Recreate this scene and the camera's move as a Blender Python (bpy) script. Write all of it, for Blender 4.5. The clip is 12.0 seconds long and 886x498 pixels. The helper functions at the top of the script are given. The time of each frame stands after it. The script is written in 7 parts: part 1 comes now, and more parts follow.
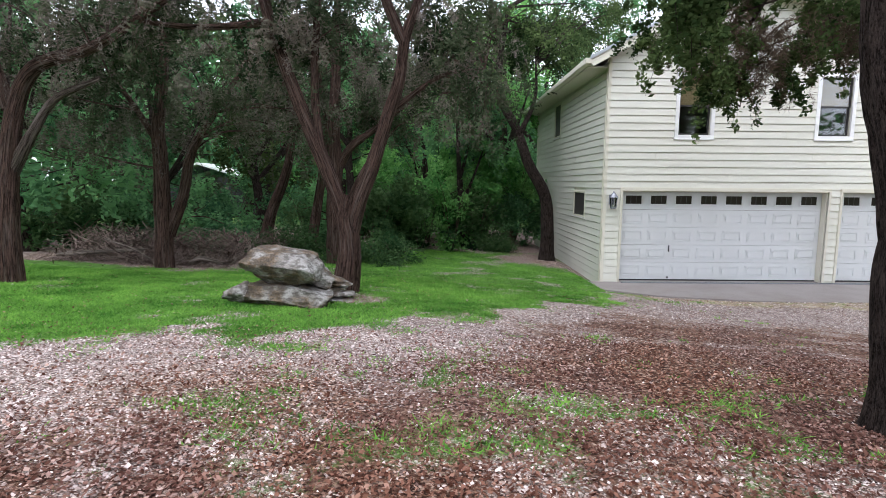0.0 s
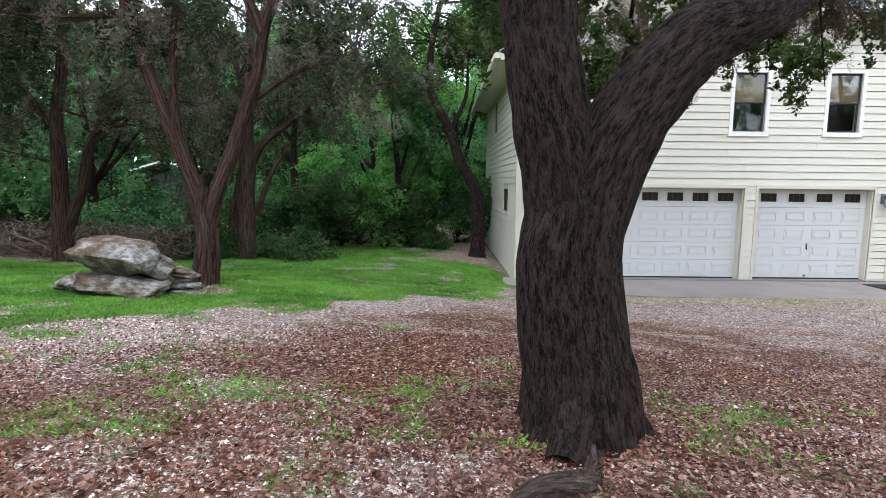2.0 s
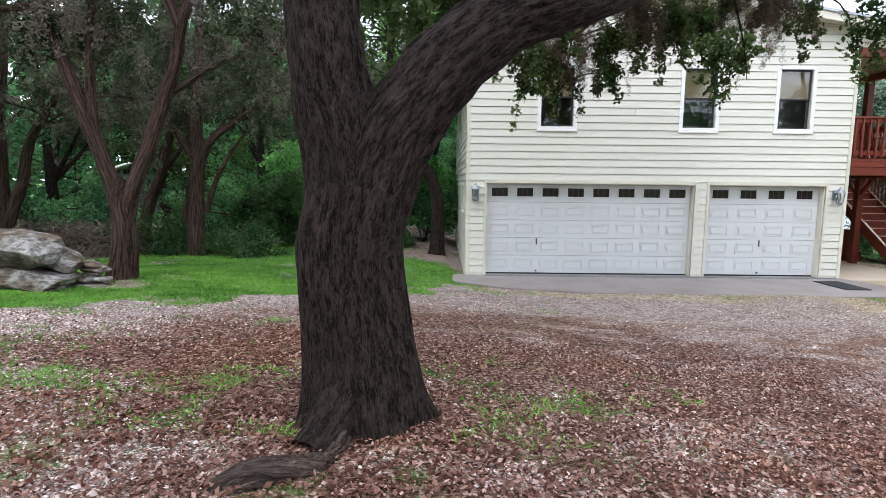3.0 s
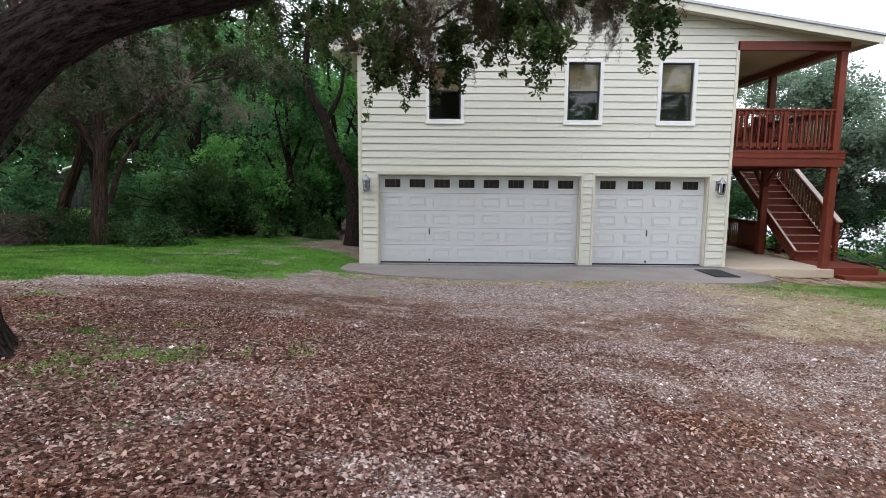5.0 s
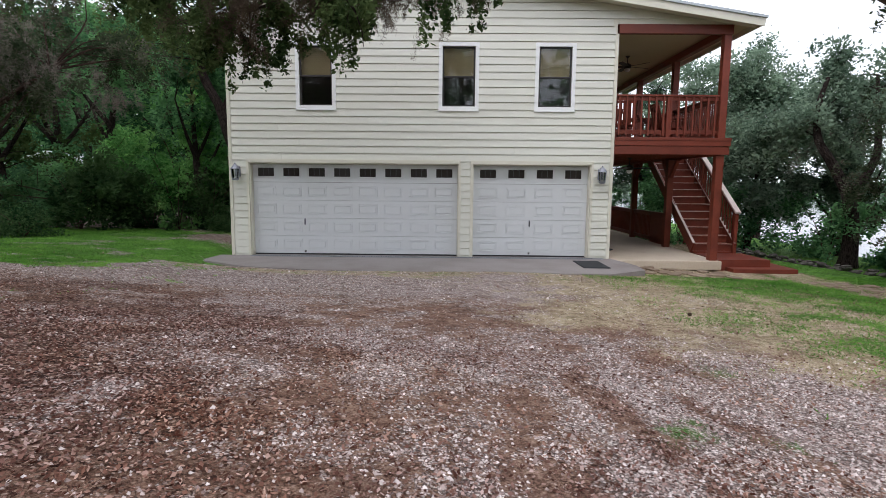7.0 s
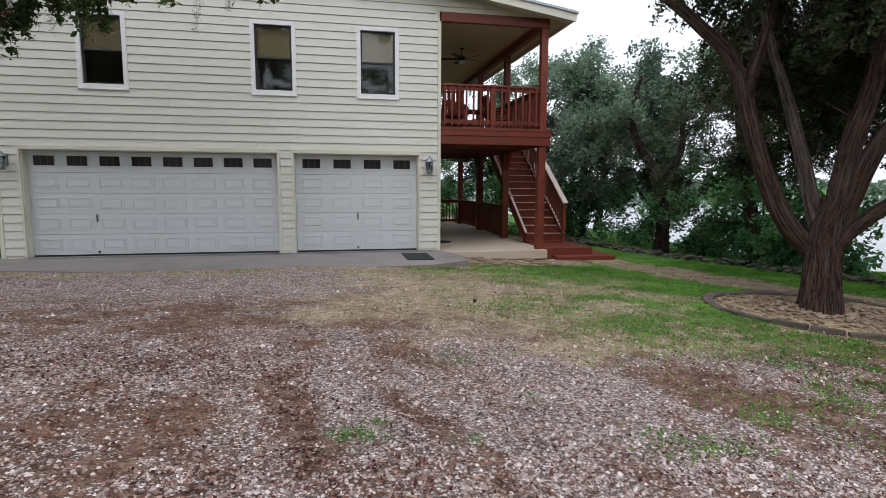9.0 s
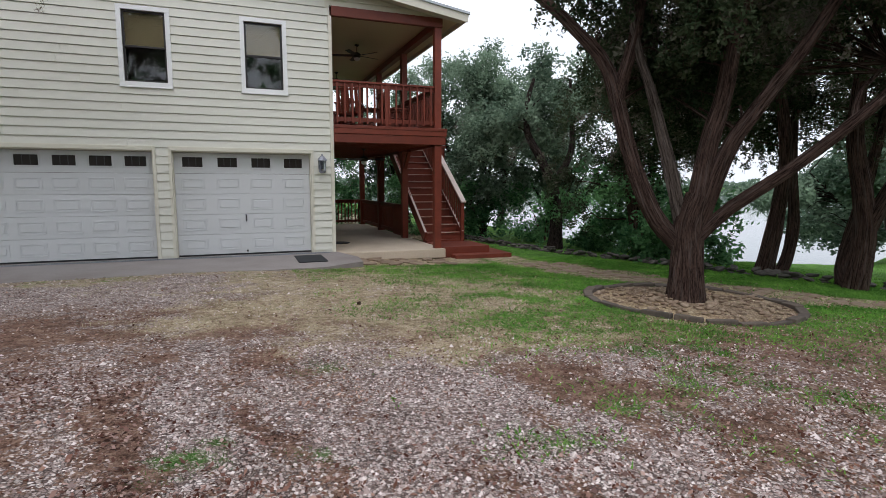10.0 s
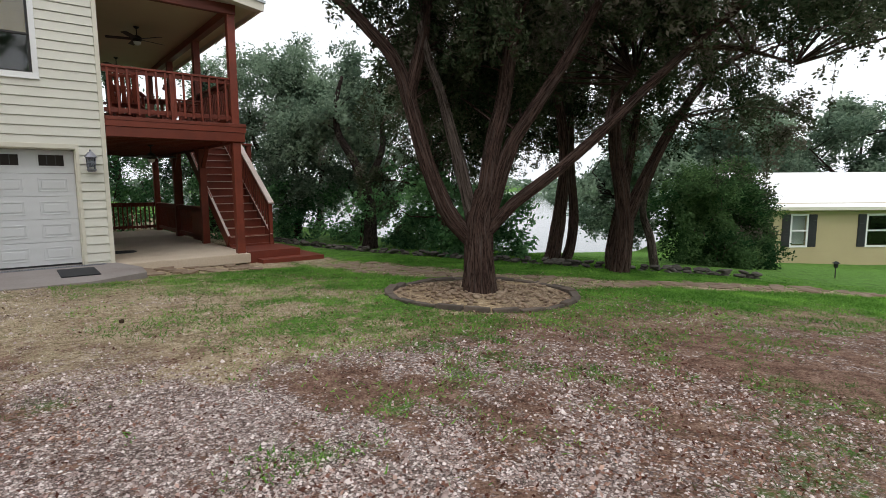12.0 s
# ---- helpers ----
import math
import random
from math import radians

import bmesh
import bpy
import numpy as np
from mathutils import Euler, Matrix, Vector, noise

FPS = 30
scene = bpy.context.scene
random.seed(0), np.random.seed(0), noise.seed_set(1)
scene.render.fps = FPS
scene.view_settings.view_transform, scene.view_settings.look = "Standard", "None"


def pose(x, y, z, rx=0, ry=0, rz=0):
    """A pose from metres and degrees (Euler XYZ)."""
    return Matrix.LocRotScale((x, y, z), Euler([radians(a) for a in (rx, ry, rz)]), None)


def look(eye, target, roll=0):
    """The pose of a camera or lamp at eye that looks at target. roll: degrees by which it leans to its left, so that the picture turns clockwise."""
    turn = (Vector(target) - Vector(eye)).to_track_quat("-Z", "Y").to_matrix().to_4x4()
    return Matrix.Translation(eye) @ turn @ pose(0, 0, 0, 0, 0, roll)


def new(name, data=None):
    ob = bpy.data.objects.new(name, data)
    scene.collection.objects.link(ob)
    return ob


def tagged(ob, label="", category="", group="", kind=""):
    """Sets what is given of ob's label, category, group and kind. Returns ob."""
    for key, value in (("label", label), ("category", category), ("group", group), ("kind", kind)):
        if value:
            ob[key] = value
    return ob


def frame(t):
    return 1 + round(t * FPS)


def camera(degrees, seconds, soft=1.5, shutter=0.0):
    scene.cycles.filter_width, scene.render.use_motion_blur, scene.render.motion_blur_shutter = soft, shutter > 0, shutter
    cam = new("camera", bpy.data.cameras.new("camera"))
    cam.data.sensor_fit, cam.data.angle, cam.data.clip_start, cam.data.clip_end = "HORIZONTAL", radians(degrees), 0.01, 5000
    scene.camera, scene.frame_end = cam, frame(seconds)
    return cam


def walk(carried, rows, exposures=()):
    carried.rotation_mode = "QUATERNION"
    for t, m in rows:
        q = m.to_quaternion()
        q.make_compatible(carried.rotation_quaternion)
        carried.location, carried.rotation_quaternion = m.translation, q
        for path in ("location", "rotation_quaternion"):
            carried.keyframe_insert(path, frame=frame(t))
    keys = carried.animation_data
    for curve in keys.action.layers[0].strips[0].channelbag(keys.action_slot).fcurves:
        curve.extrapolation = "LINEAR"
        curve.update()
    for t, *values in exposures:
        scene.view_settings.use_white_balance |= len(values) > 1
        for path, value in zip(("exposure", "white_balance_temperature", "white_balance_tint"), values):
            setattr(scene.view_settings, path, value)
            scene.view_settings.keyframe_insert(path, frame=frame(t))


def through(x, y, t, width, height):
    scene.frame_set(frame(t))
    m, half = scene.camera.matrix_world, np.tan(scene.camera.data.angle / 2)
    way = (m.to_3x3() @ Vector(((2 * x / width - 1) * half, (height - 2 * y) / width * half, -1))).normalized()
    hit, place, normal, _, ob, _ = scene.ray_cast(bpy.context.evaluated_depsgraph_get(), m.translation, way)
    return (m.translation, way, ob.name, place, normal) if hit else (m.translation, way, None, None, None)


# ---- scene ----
cam = camera(79.0, 12.0, soft=0.7)
METRES, EYE, TILT, LEAN, TURN = 11.35, 2.295, 0.0, 0.0, -0.4
ROWS = [
    (0.0, 0.0, 0.0, 0.0, 0.06, -7.0, -0.48),
    (0.5, 0.0437, 0.0038, -0.0016, 0.1, -6.98, -0.51),
    (1.0, 0.0878, 0.0055, -0.0058, 0.17, -6.96, -0.48),
    (1.5, 0.1337, 0.0053, -0.0082, 0.22, -6.94, -0.57),
    (2.0, 0.182, 0.0045, -0.0097, 0.24, -6.92, -0.58),
    (2.5, 0.2332, 0.007, -0.0133, 0.26, -6.9, -0.61),
    (3.0, 0.285, 0.0087, -0.017, 0.24, -6.86, -0.61),
    (3.5, 0.3379, 0.0049, -0.0201, 0.26, -6.84, -0.6),
    (5.5, 0.5895, -0.0283, -0.0352, 1.03, -6.99, -0.49),
    (6.0, 0.6559, -0.0176, -0.0399, 1.1, -7.0, -0.51),
    (6.5, 0.7205, -0.0032, -0.0454, 1.14, -7.0, -0.52),
    (7.0, 0.7828, 0.0145, -0.0508, 0.96, -7.0, -0.51),
    (9.0, 0.905, 0.0538, -0.0688, -11.05, -6.9, -0.3),
    (9.5, 0.92, 0.0563, -0.0691, -15.67, -6.9, -0.2),
    (10.0, 0.9382, 0.0588, -0.0703, -20.4, -6.86, -0.1),
    (10.5, 0.9561, 0.0616, -0.0716, -24.73, -6.83, -0.01),
    (11.0, 0.9693, 0.0613, -0.0722, -29.01, -6.8, 0.1),
    (11.5, 0.9771, 0.0589, -0.0728, -33.4, -6.8, 0.2),
    (12.0, 0.9806, 0.0563, -0.0735, -38.47, -6.81, 0.3),
]
EXPOSURES = [(0.0, 0.80, 6120, 14), (3.0, 0.82, 6080, 12), (5.5, 0.3, 6250, 13), (7.0, 0.15, 6250, 14), (9.5, -0.1, 6250, 13), (12.0, -0.08, 6650, 11)]
walk(cam, [(t, pose(0, 0, EYE, TILT, LEAN, TURN) @ pose(METRES * x, METRES * y, METRES * z, 90 + pitch, roll, yaw)) for t, x, y, z, yaw, pitch, roll in ROWS], EXPOSURES)

# ---- world and light ----
world = bpy.data.worlds.new("world")
scene.world = world
world.use_nodes = True
wn, wl = world.node_tree.nodes, world.node_tree.links
sky = wn.new("ShaderNodeTexSky")
sky.sky_type = "NISHITA"
sky.sun_disc = False
sky.sun_elevation, sky.sun_rotation = radians(58), radians(200)
sky.air_density, sky.dust_density, sky.ozone_density = 1.0, 6.0, 1.0
soft_sky = wn.new("ShaderNodeHueSaturation")
soft_sky.inputs["Saturation"].default_value = 0.12
wl.new(sky.outputs["Color"], soft_sky.inputs["Color"])
overcast = wn.new("ShaderNodeMix")
overcast.data_type = "RGBA"
overcast.inputs["Factor"].default_value = 0.75
wl.new(soft_sky.outputs["Color"], overcast.inputs["A"])
overcast.inputs["B"].default_value = (6.9, 7.25, 7.7, 1)
wl.new(overcast.outputs["Result"], wn["Background"].inputs["Color"])
wn["Background"].inputs["Strength"].default_value = 0.2

sun_data = bpy.data.lights.new("sun", "SUN")
sun_data.energy, sun_data.angle, sun_data.color = 0.45, radians(40), (1.0, 0.97, 0.93)
sun = new("sun", sun_data)
SUN_EL, SUN_AZ = radians(58), radians(200)
sun.matrix_world = look((20 * math.sin(SUN_AZ), 20 * math.cos(SUN_AZ), 32), (0, 0, 0))


# ---- materials ----
def mat(name, color, rough=0.7, metal=0.0, spec=0.4):
    m = bpy.data.materials.new(name)
    m.use_nodes = True
    b = m.node_tree.nodes["Principled BSDF"]
    b.inputs["Base Color"].default_value = (*color, 1)
    b.inputs["Roughness"].default_value = rough
    b.inputs["Metallic"].default_value = metal
    b.inputs["Specular IOR Level"].default_value = spec
    return m


def nd(m, kind, **values):
    n = m.node_tree.nodes.new(kind)
    for k, v in values.items():
        n.inputs[k.replace("_", " ")].default_value = v
    return n


def ln(m, a, b):
    m.node_tree.links.new(a, b)


def coords(m, scale=(1, 1, 1)):
    t = m.node_tree.nodes.new("ShaderNodeTexCoord")
    mp = m.node_tree.nodes.new("ShaderNodeMapping")
    mp.inputs["Scale"].default_value = scale
    ln(m, t.outputs["Object"], mp.inputs["Vector"])
    return mp.outputs["Vector"]


def ramp(m, fac, stops):
    r = m.node_tree.nodes.new("ShaderNodeValToRGB")
    e = r.color_ramp.elements
    while len(e) < len(stops):
        e.new(0.5)
    for el, (p, c) in zip(e, stops):
        el.position, el.color = p, (*c, 1)
    ln(m, fac, r.inputs["Fac"])
    return r.outputs["Color"]


def mixc(m, fac, a, b, how="MIX"):
    n = m.node_tree.nodes.new("ShaderNodeMix")
    n.data_type, n.blend_type = "RGBA", how
    for sock, v in ((n.inputs["Factor"], fac), (n.inputs["A"], a), (n.inputs["B"], b)):
        if hasattr(v, "links"):
            ln(m, v, sock)
        elif isinstance(v, tuple):
            sock.default_value = (*v, 1)
        else:
            sock.default_value = v
    return n.outputs["Result"]


def noise_fac(m, vec, scale, detail=4.0, rough=0.6):
    n = nd(m, "ShaderNodeTexNoise", Scale=scale, Detail=detail, Roughness=rough)
    ln(m, vec, n.inputs["Vector"])
    return n.outputs["Fac"]


def bump(m, height, strength=0.3, dist=0.01):
    b = nd(m, "ShaderNodeBump", Strength=strength, Distance=dist)
    ln(m, height, b.inputs["Height"])
    ln(m, b.outputs["Normal"], m.node_tree.nodes["Principled BSDF"].inputs["Normal"])


def bsdf(m):
    return m.node_tree.nodes["Principled BSDF"]


def worn(name, color, dark, rough=0.7, scale=3.0, grain=40.0, stretch=(1, 1, 1), amount=0.35, relief=0.15, metal=0.0, rnd=0.0, spec=0.4):
    """Paint, wood or stone with stains at one scale and grain at another."""
    m = mat(name, color, rough, metal, spec)
    v = coords(m, stretch)
    big = noise_fac(m, v, scale, 5)
    fine = noise_fac(m, v, grain, 3)
    c = mixc(m, ramp(m, big, [(0.42, (0, 0, 0)), (0.78, (amount,) * 3)]), color, dark)
    c = mixc(m, ramp(m, fine, [(0.4, (0, 0, 0)), (0.75, (amount * 0.6,) * 3)]), c, dark)
    if rnd:
        info = m.node_tree.nodes.new("ShaderNodeObjectInfo")
        c = mixc(m, ramp(m, info.outputs["Random"], [(0, (0, 0, 0)), (1, (rnd,) * 3)]), c, dark)
    ln(m, c, bsdf(m).inputs["Base Color"])
    bump(m, fine, relief, 0.004)
    return m


def bark(name, light, dark, scale=6.0, stretch=0.14, depth=0.03, along=True, streak=None):
    """Furrowed bark: plates and fissures drawn out along the limb."""
    m = mat(name, light, 0.95, 0, 0.12)
    if along:
        at_limb = m.node_tree.nodes.new("ShaderNodeAttribute")
        at_limb.attribute_name = "grain"
        mp = m.node_tree.nodes.new("ShaderNodeMapping")
        mp.inputs["Scale"].default_value = (1, 1, stretch)
        ln(m, at_limb.outputs["Vector"], mp.inputs["Vector"])
        v = mp.outputs["Vector"]
    else:
        v = coords(m, (1, 1, stretch))
    wig = noise_fac(m, v, scale, 5, 0.65)
    fine = noise_fac(m, v, scale * 4, 4, 0.7)
    patch = noise_fac(m, coords(m), 1.7, 3)
    f = mixc(m, 0.35, ramp(m, wig, [(0.40, (0, 0, 0)), (0.60, (1, 1, 1))]), ramp(m, fine, [(0.38, (0, 0, 0)), (0.62, (1, 1, 1))]))
    c = ramp(m, f, [(0.08, dark), (0.45, tuple(0.45 * p + 0.55 * q for p, q in zip(light, dark))), (0.95, light)])
    c = mixc(m, ramp(m, patch, [(0.5, (0, 0, 0)), (0.72, (0.45,) * 3)]), c, tuple(0.5 * k for k in light))
    if streak:
        strip = noise_fac(m, v, scale * 0.55, 3, 0.5)
        c = mixc(m, ramp(m, strip, [(0.53, (0, 0, 0)), (0.72, (0.5,) * 3)]), c, streak)
    ln(m, c, bsdf(m).inputs["Base Color"])
    bump(m, f, 1.0, depth)
    return m


def foliage(name, dark, light, through=0.35, middle=None, rust=False):
    """Leaves whose tone varies from leaf to leaf and from bough to bough."""
    m = bpy.data.materials.new(name)
    m.use_nodes = True
    nt = m.node_tree
    nt.nodes.remove(nt.nodes["Principled BSDF"])
    at = nt.nodes.new("ShaderNodeAttribute")
    at.attribute_name = "tone"
    c = ramp(m, at.outputs["Fac"], [(0.0, dark), (0.5, middle), (1.0, light)] if middle else [(0.0, dark), (1.0, light)])
    if rust:
        drift = noise_fac(m, coords(m), 0.75, 4, 0.6)
        c = mixc(m, 1.0, c, ramp(m, drift, [(0.44, (0.97, 0.95, 0.98)), (0.60, (1.04, 0.92, 0.82))]), "MULTIPLY")
    d = nt.nodes.new("ShaderNodeBsdfDiffuse")
    tr = nt.nodes.new("ShaderNodeBsdfTranslucent")
    mx = nt.nodes.new("ShaderNodeMixShader")
    mx.inputs[0].default_value = through
    ln(m, c, d.inputs["Color"])
    ln(m, c, tr.inputs["Color"])
    ln(m, d.outputs[0], mx.inputs[1])
    ln(m, tr.outputs[0], mx.inputs[2])
    ln(m, mx.outputs[0], nt.nodes["Material Output"].inputs["Surface"])
    return m


M_SIDING = worn("cream_siding", (0.69, 0.68, 0.605), (0.52, 0.50, 0.42), 0.6, 0.8, 60, (1, 1, 1), 0.22, 0.08, rnd=0.1)
M_TRIM = worn("cream_trim", (0.67, 0.64, 0.54), (0.55, 0.52, 0.42), 0.55, 2, 50, amount=0.2)
M_WHITE = worn("white_vinyl", (0.82, 0.82, 0.82), (0.62, 0.62, 0.6), 0.4, 2, 50, amount=0.15)
M_DOOR = worn("white_door_steel", (0.62, 0.63, 0.64), (0.50, 0.50, 0.47), 0.45, 1.2, 70, amount=0.18, relief=0.05)
M_RED = worn("red_stained_wood", (0.215, 0.042, 0.022), (0.09, 0.02, 0.012), 0.5, 2.5, 30, (1, 1, 1), 0.6, 0.2, rnd=0.35)
M_REDCAP = worn("pale_rail_cap", (0.62, 0.52, 0.47), (0.4, 0.25, 0.2), 0.5, 2, 30)
M_CEIL = worn("porch_ceiling_paint", (0.62, 0.53, 0.36), (0.45, 0.36, 0.22), 0.6, 1, 40, amount=0.2)
M_CONC = worn("apron_concrete", (0.29, 0.26, 0.25), (0.17, 0.14, 0.13), 0.9, 0.9, 30, amount=0.7, relief=0.3)
M_PATIO = worn("patio_concrete", (0.55, 0.46, 0.36), (0.36, 0.28, 0.2), 0.85, 0.9, 30, amount=0.5, relief=0.2)
M_ROOF = worn("grey_metal_roof", (0.42, 0.45, 0.47), (0.28, 0.3, 0.32), 0.4, 1, 30, metal=0.5)
M_WHITEROOF = worn("white_metal_roof", (0.85, 0.86, 0.87), (0.7, 0.7, 0.7), 0.4, 1, 30, amount=0.15)
M_BLACK = worn("black_rubber", (0.025, 0.027, 0.03), (0.012, 0.012, 0.013), 0.85, 4, 120)
M_DARKMETAL = worn("dark_metal", (0.05, 0.045, 0.045), (0.02, 0.02, 0.02), 0.45, 4, 50, metal=0.4)
M_LAMPMETAL = worn("grey_lamp_metal", (0.28, 0.29, 0.33), (0.12, 0.12, 0.14), 0.45, 8, 50, metal=0.6)
M_SASH = worn("dark_sash", (0.045, 0.04, 0.04), (0.02, 0.02, 0.02), 0.5, 4, 50)
M_BLIND = worn("tan_blind", (0.62, 0.49, 0.27), (0.5, 0.38, 0.2), 0.8, 2, 60, (1, 1, 6))
# room surfaces get a dark colour in place of interior shade
M_DIMROOM = worn("dim_room", (0.16, 0.14, 0.13), (0.09, 0.08, 0.07), 0.9, 2, 30)
M_GLASS = bpy.data.materials.new("window_glass")
M_GLASS.use_nodes = True
M_GLASS.node_tree.nodes.remove(bsdf(M_GLASS))
_clear = M_GLASS.node_tree.nodes.new("ShaderNodeBsdfTransparent")
_clear.inputs["Color"].default_value = (0.86, 0.88, 0.89, 1)
_gloss = nd(M_GLASS, "ShaderNodeBsdfGlossy", Roughness=0.02)
_fres = nd(M_GLASS, "ShaderNodeFresnel", IOR=1.62)
_gmix = M_GLASS.node_tree.nodes.new("ShaderNodeMixShader")
ln(M_GLASS, _fres.outputs[0], _gmix.inputs[0])
ln(M_GLASS, _clear.outputs[0], _gmix.inputs[1])
ln(M_GLASS, _gloss.outputs[0], _gmix.inputs[2])
ln(M_GLASS, _gmix.outputs[0], M_GLASS.node_tree.nodes["Material Output"].inputs["Surface"])
# opaque brown-black stands for the unlit garage and dim reflections in the lights
M_DOORGLASS = mat("door_glass_painted_dark", (0.030, 0.022, 0.020), 0.12, 0, 0.25)
M_TANWALL = worn("tan_siding", (0.50, 0.42, 0.25), (0.36, 0.3, 0.17), 0.6, 1, 40, amount=0.25)
M_SHUTTER = worn("black_shutter", (0.03, 0.03, 0.035), (0.015, 0.015, 0.015), 0.5, 4, 50)
M_ROCK = mat("limestone", (0.25, 0.23, 0.21), 0.95, 0, 0.2)
_rv = coords(M_ROCK)
_r1, _r2, _r3 = noise_fac(M_ROCK, _rv, 3.1, 4, 0.6), noise_fac(M_ROCK, coords(M_ROCK, (1, 1, 1.8)), 11, 5, 0.7), noise_fac(M_ROCK, _rv, 55, 3)
_rc = ramp(M_ROCK, _r1, [(0.34, (0.045, 0.034, 0.024)), (0.45, (0.16, 0.112, 0.070)), (0.53, (0.235, 0.215, 0.195)), (0.66, (0.42, 0.405, 0.39))])
_rc = mixc(M_ROCK, ramp(M_ROCK, _r2, [(0.44, (0.7,) * 3), (0.56, (0, 0, 0))]), _rc, (0.055, 0.045, 0.036))
_rc = mixc(M_ROCK, ramp(M_ROCK, _r3, [(0.4, (0, 0, 0)), (0.7, (0.14,) * 3)]), _rc, (0.42, 0.40, 0.38))
ln(M_ROCK, _rc, bsdf(M_ROCK).inputs["Base Color"])
bump(M_ROCK, mixc(M_ROCK, 0.5, _r2, _r3), 1.0, 0.03)
M_CLOD = worn("dark_clod", (0.06, 0.035, 0.02), (0.02, 0.012, 0.008), 0.95, 20, 80, amount=0.7)
M_STONE = worn("grey_fieldstone", (0.14, 0.125, 0.11), (0.05, 0.045, 0.04), 0.95, 6, 30, amount=0.9, relief=0.6, rnd=0.5)
M_EDGE = worn("edging_stone", (0.15, 0.115, 0.09), (0.05, 0.045, 0.04), 0.95, 8, 40, amount=0.8, relief=0.6, rnd=0.5)
M_COBBLE = worn("tan_cobbles", (0.31, 0.24, 0.17), (0.15, 0.09, 0.06), 0.9, 8, 30, amount=0.7, rnd=0.6)
M_OAKBARK = bark("oak_bark", (0.088, 0.064, 0.056), (0.008, 0.005, 0.004), 36.0, 0.27, 0.05)
M_CEDARBARK = bark("cedar_bark", (0.155, 0.095, 0.076), (0.018, 0.010, 0.008), 60.0, 0.055, 0.03, streak=(0.25, 0.20, 0.175))
M_GREYCEDAR = bark("grey_cedar_bark", (0.21, 0.165, 0.14), (0.028, 0.019, 0.015), 46.0, 0.05, 0.035, streak=(0.36, 0.31, 0.28))
M_GREYBARK = bark("weathered_bark", (0.34, 0.29, 0.25), (0.07, 0.05, 0.04), 24.0, 0.07, 0.03)
M_ROOTBARK = bark("root_bark", (0.20, 0.150, 0.130), (0.035, 0.024, 0.019), 34.0, 0.2, 0.04)
M_OAKLEAF = foliage("oak_leaves", (0.026, 0.050, 0.018), (0.145, 0.20, 0.075))
M_MOSS = foliage("grey_ball_moss", (0.12, 0.10, 0.085), (0.32, 0.27, 0.24), 0.35)
M_BROWNMOSS = foliage("brown_hanging_moss", (0.062, 0.046, 0.033), (0.18, 0.135, 0.098), 0.3)
M_CEDARLEAF = foliage("cedar_foliage", (0.026, 0.044, 0.022), (0.215, 0.185, 0.155), 0.4, (0.085, 0.108, 0.060))
M_WOODLEAF = foliage("woodland_leaves", (0.046, 0.120, 0.060), (0.22, 0.44, 0.185), 0.55)
M_LAKELEAF = foliage("lakeside_leaves", (0.075, 0.125, 0.085), (0.32, 0.42, 0.30), 0.5)
M_SHRUBLEAF = foliage("shrub_leaves", (0.022, 0.062, 0.024), (0.12, 0.20, 0.08), 0.4)
# paler leaf colour carries the sunlight on the thicket
M_BRIGHTLEAF = foliage("leaves_painted_sunlit", (0.075, 0.235, 0.06), (0.32, 0.60, 0.20), 0.6)
M_GRASS = foliage("grass_blades", (0.052, 0.165, 0.025), (0.28, 0.54, 0.10), 0.4)
M_WEED = foliage("weed_blades", (0.045, 0.085, 0.026), (0.19, 0.245, 0.085), 0.4)
M_DRYGRASS = foliage("dry_grass", (0.16, 0.15, 0.07), (0.54, 0.47, 0.31), 0.3)
M_LITTER = foliage("fallen_leaves", (0.062, 0.026, 0.019), (0.60, 0.455, 0.40), 0.15, (0.25, 0.142, 0.112), rust=True)
M_GRAVEL = foliage("gravel_stones", (0.18, 0.112, 0.098), (0.84, 0.755, 0.73), 0.0, (0.47, 0.372, 0.34))
M_TWIG = foliage("dead_twigs", (0.06, 0.04, 0.032), (0.34, 0.27, 0.23), 0.0)


# ---- mesh helpers ----
def root(name, place=(0, 0, 0), label="", category="", group="", kind=""):
    e = new(name)
    e.empty_display_size = 0.2
    e.location = place
    return tagged(e, label, category, group, kind)


def hang(ob, parent):
    ob.parent = parent
    p = parent
    chain = []
    while p:
        chain.append(p)
        p = p.parent
    m = Matrix.Identity(4)
    for q in reversed(chain):
        m = m @ q.matrix_parent_inverse @ q.matrix_basis
    ob.matrix_parent_inverse = m.inverted()
    return ob


def part(name, bm, material, parent=None, label=""):
    """Links a bmesh, in world coordinates, as one mesh object under a thing or part."""
    me = bpy.data.meshes.new(name)
    bm.to_mesh(me)
    bm.free()
    me.materials.append(material)
    ob = new(name, me)
    if parent:
        hang(ob, parent)
    return tagged(ob, label)


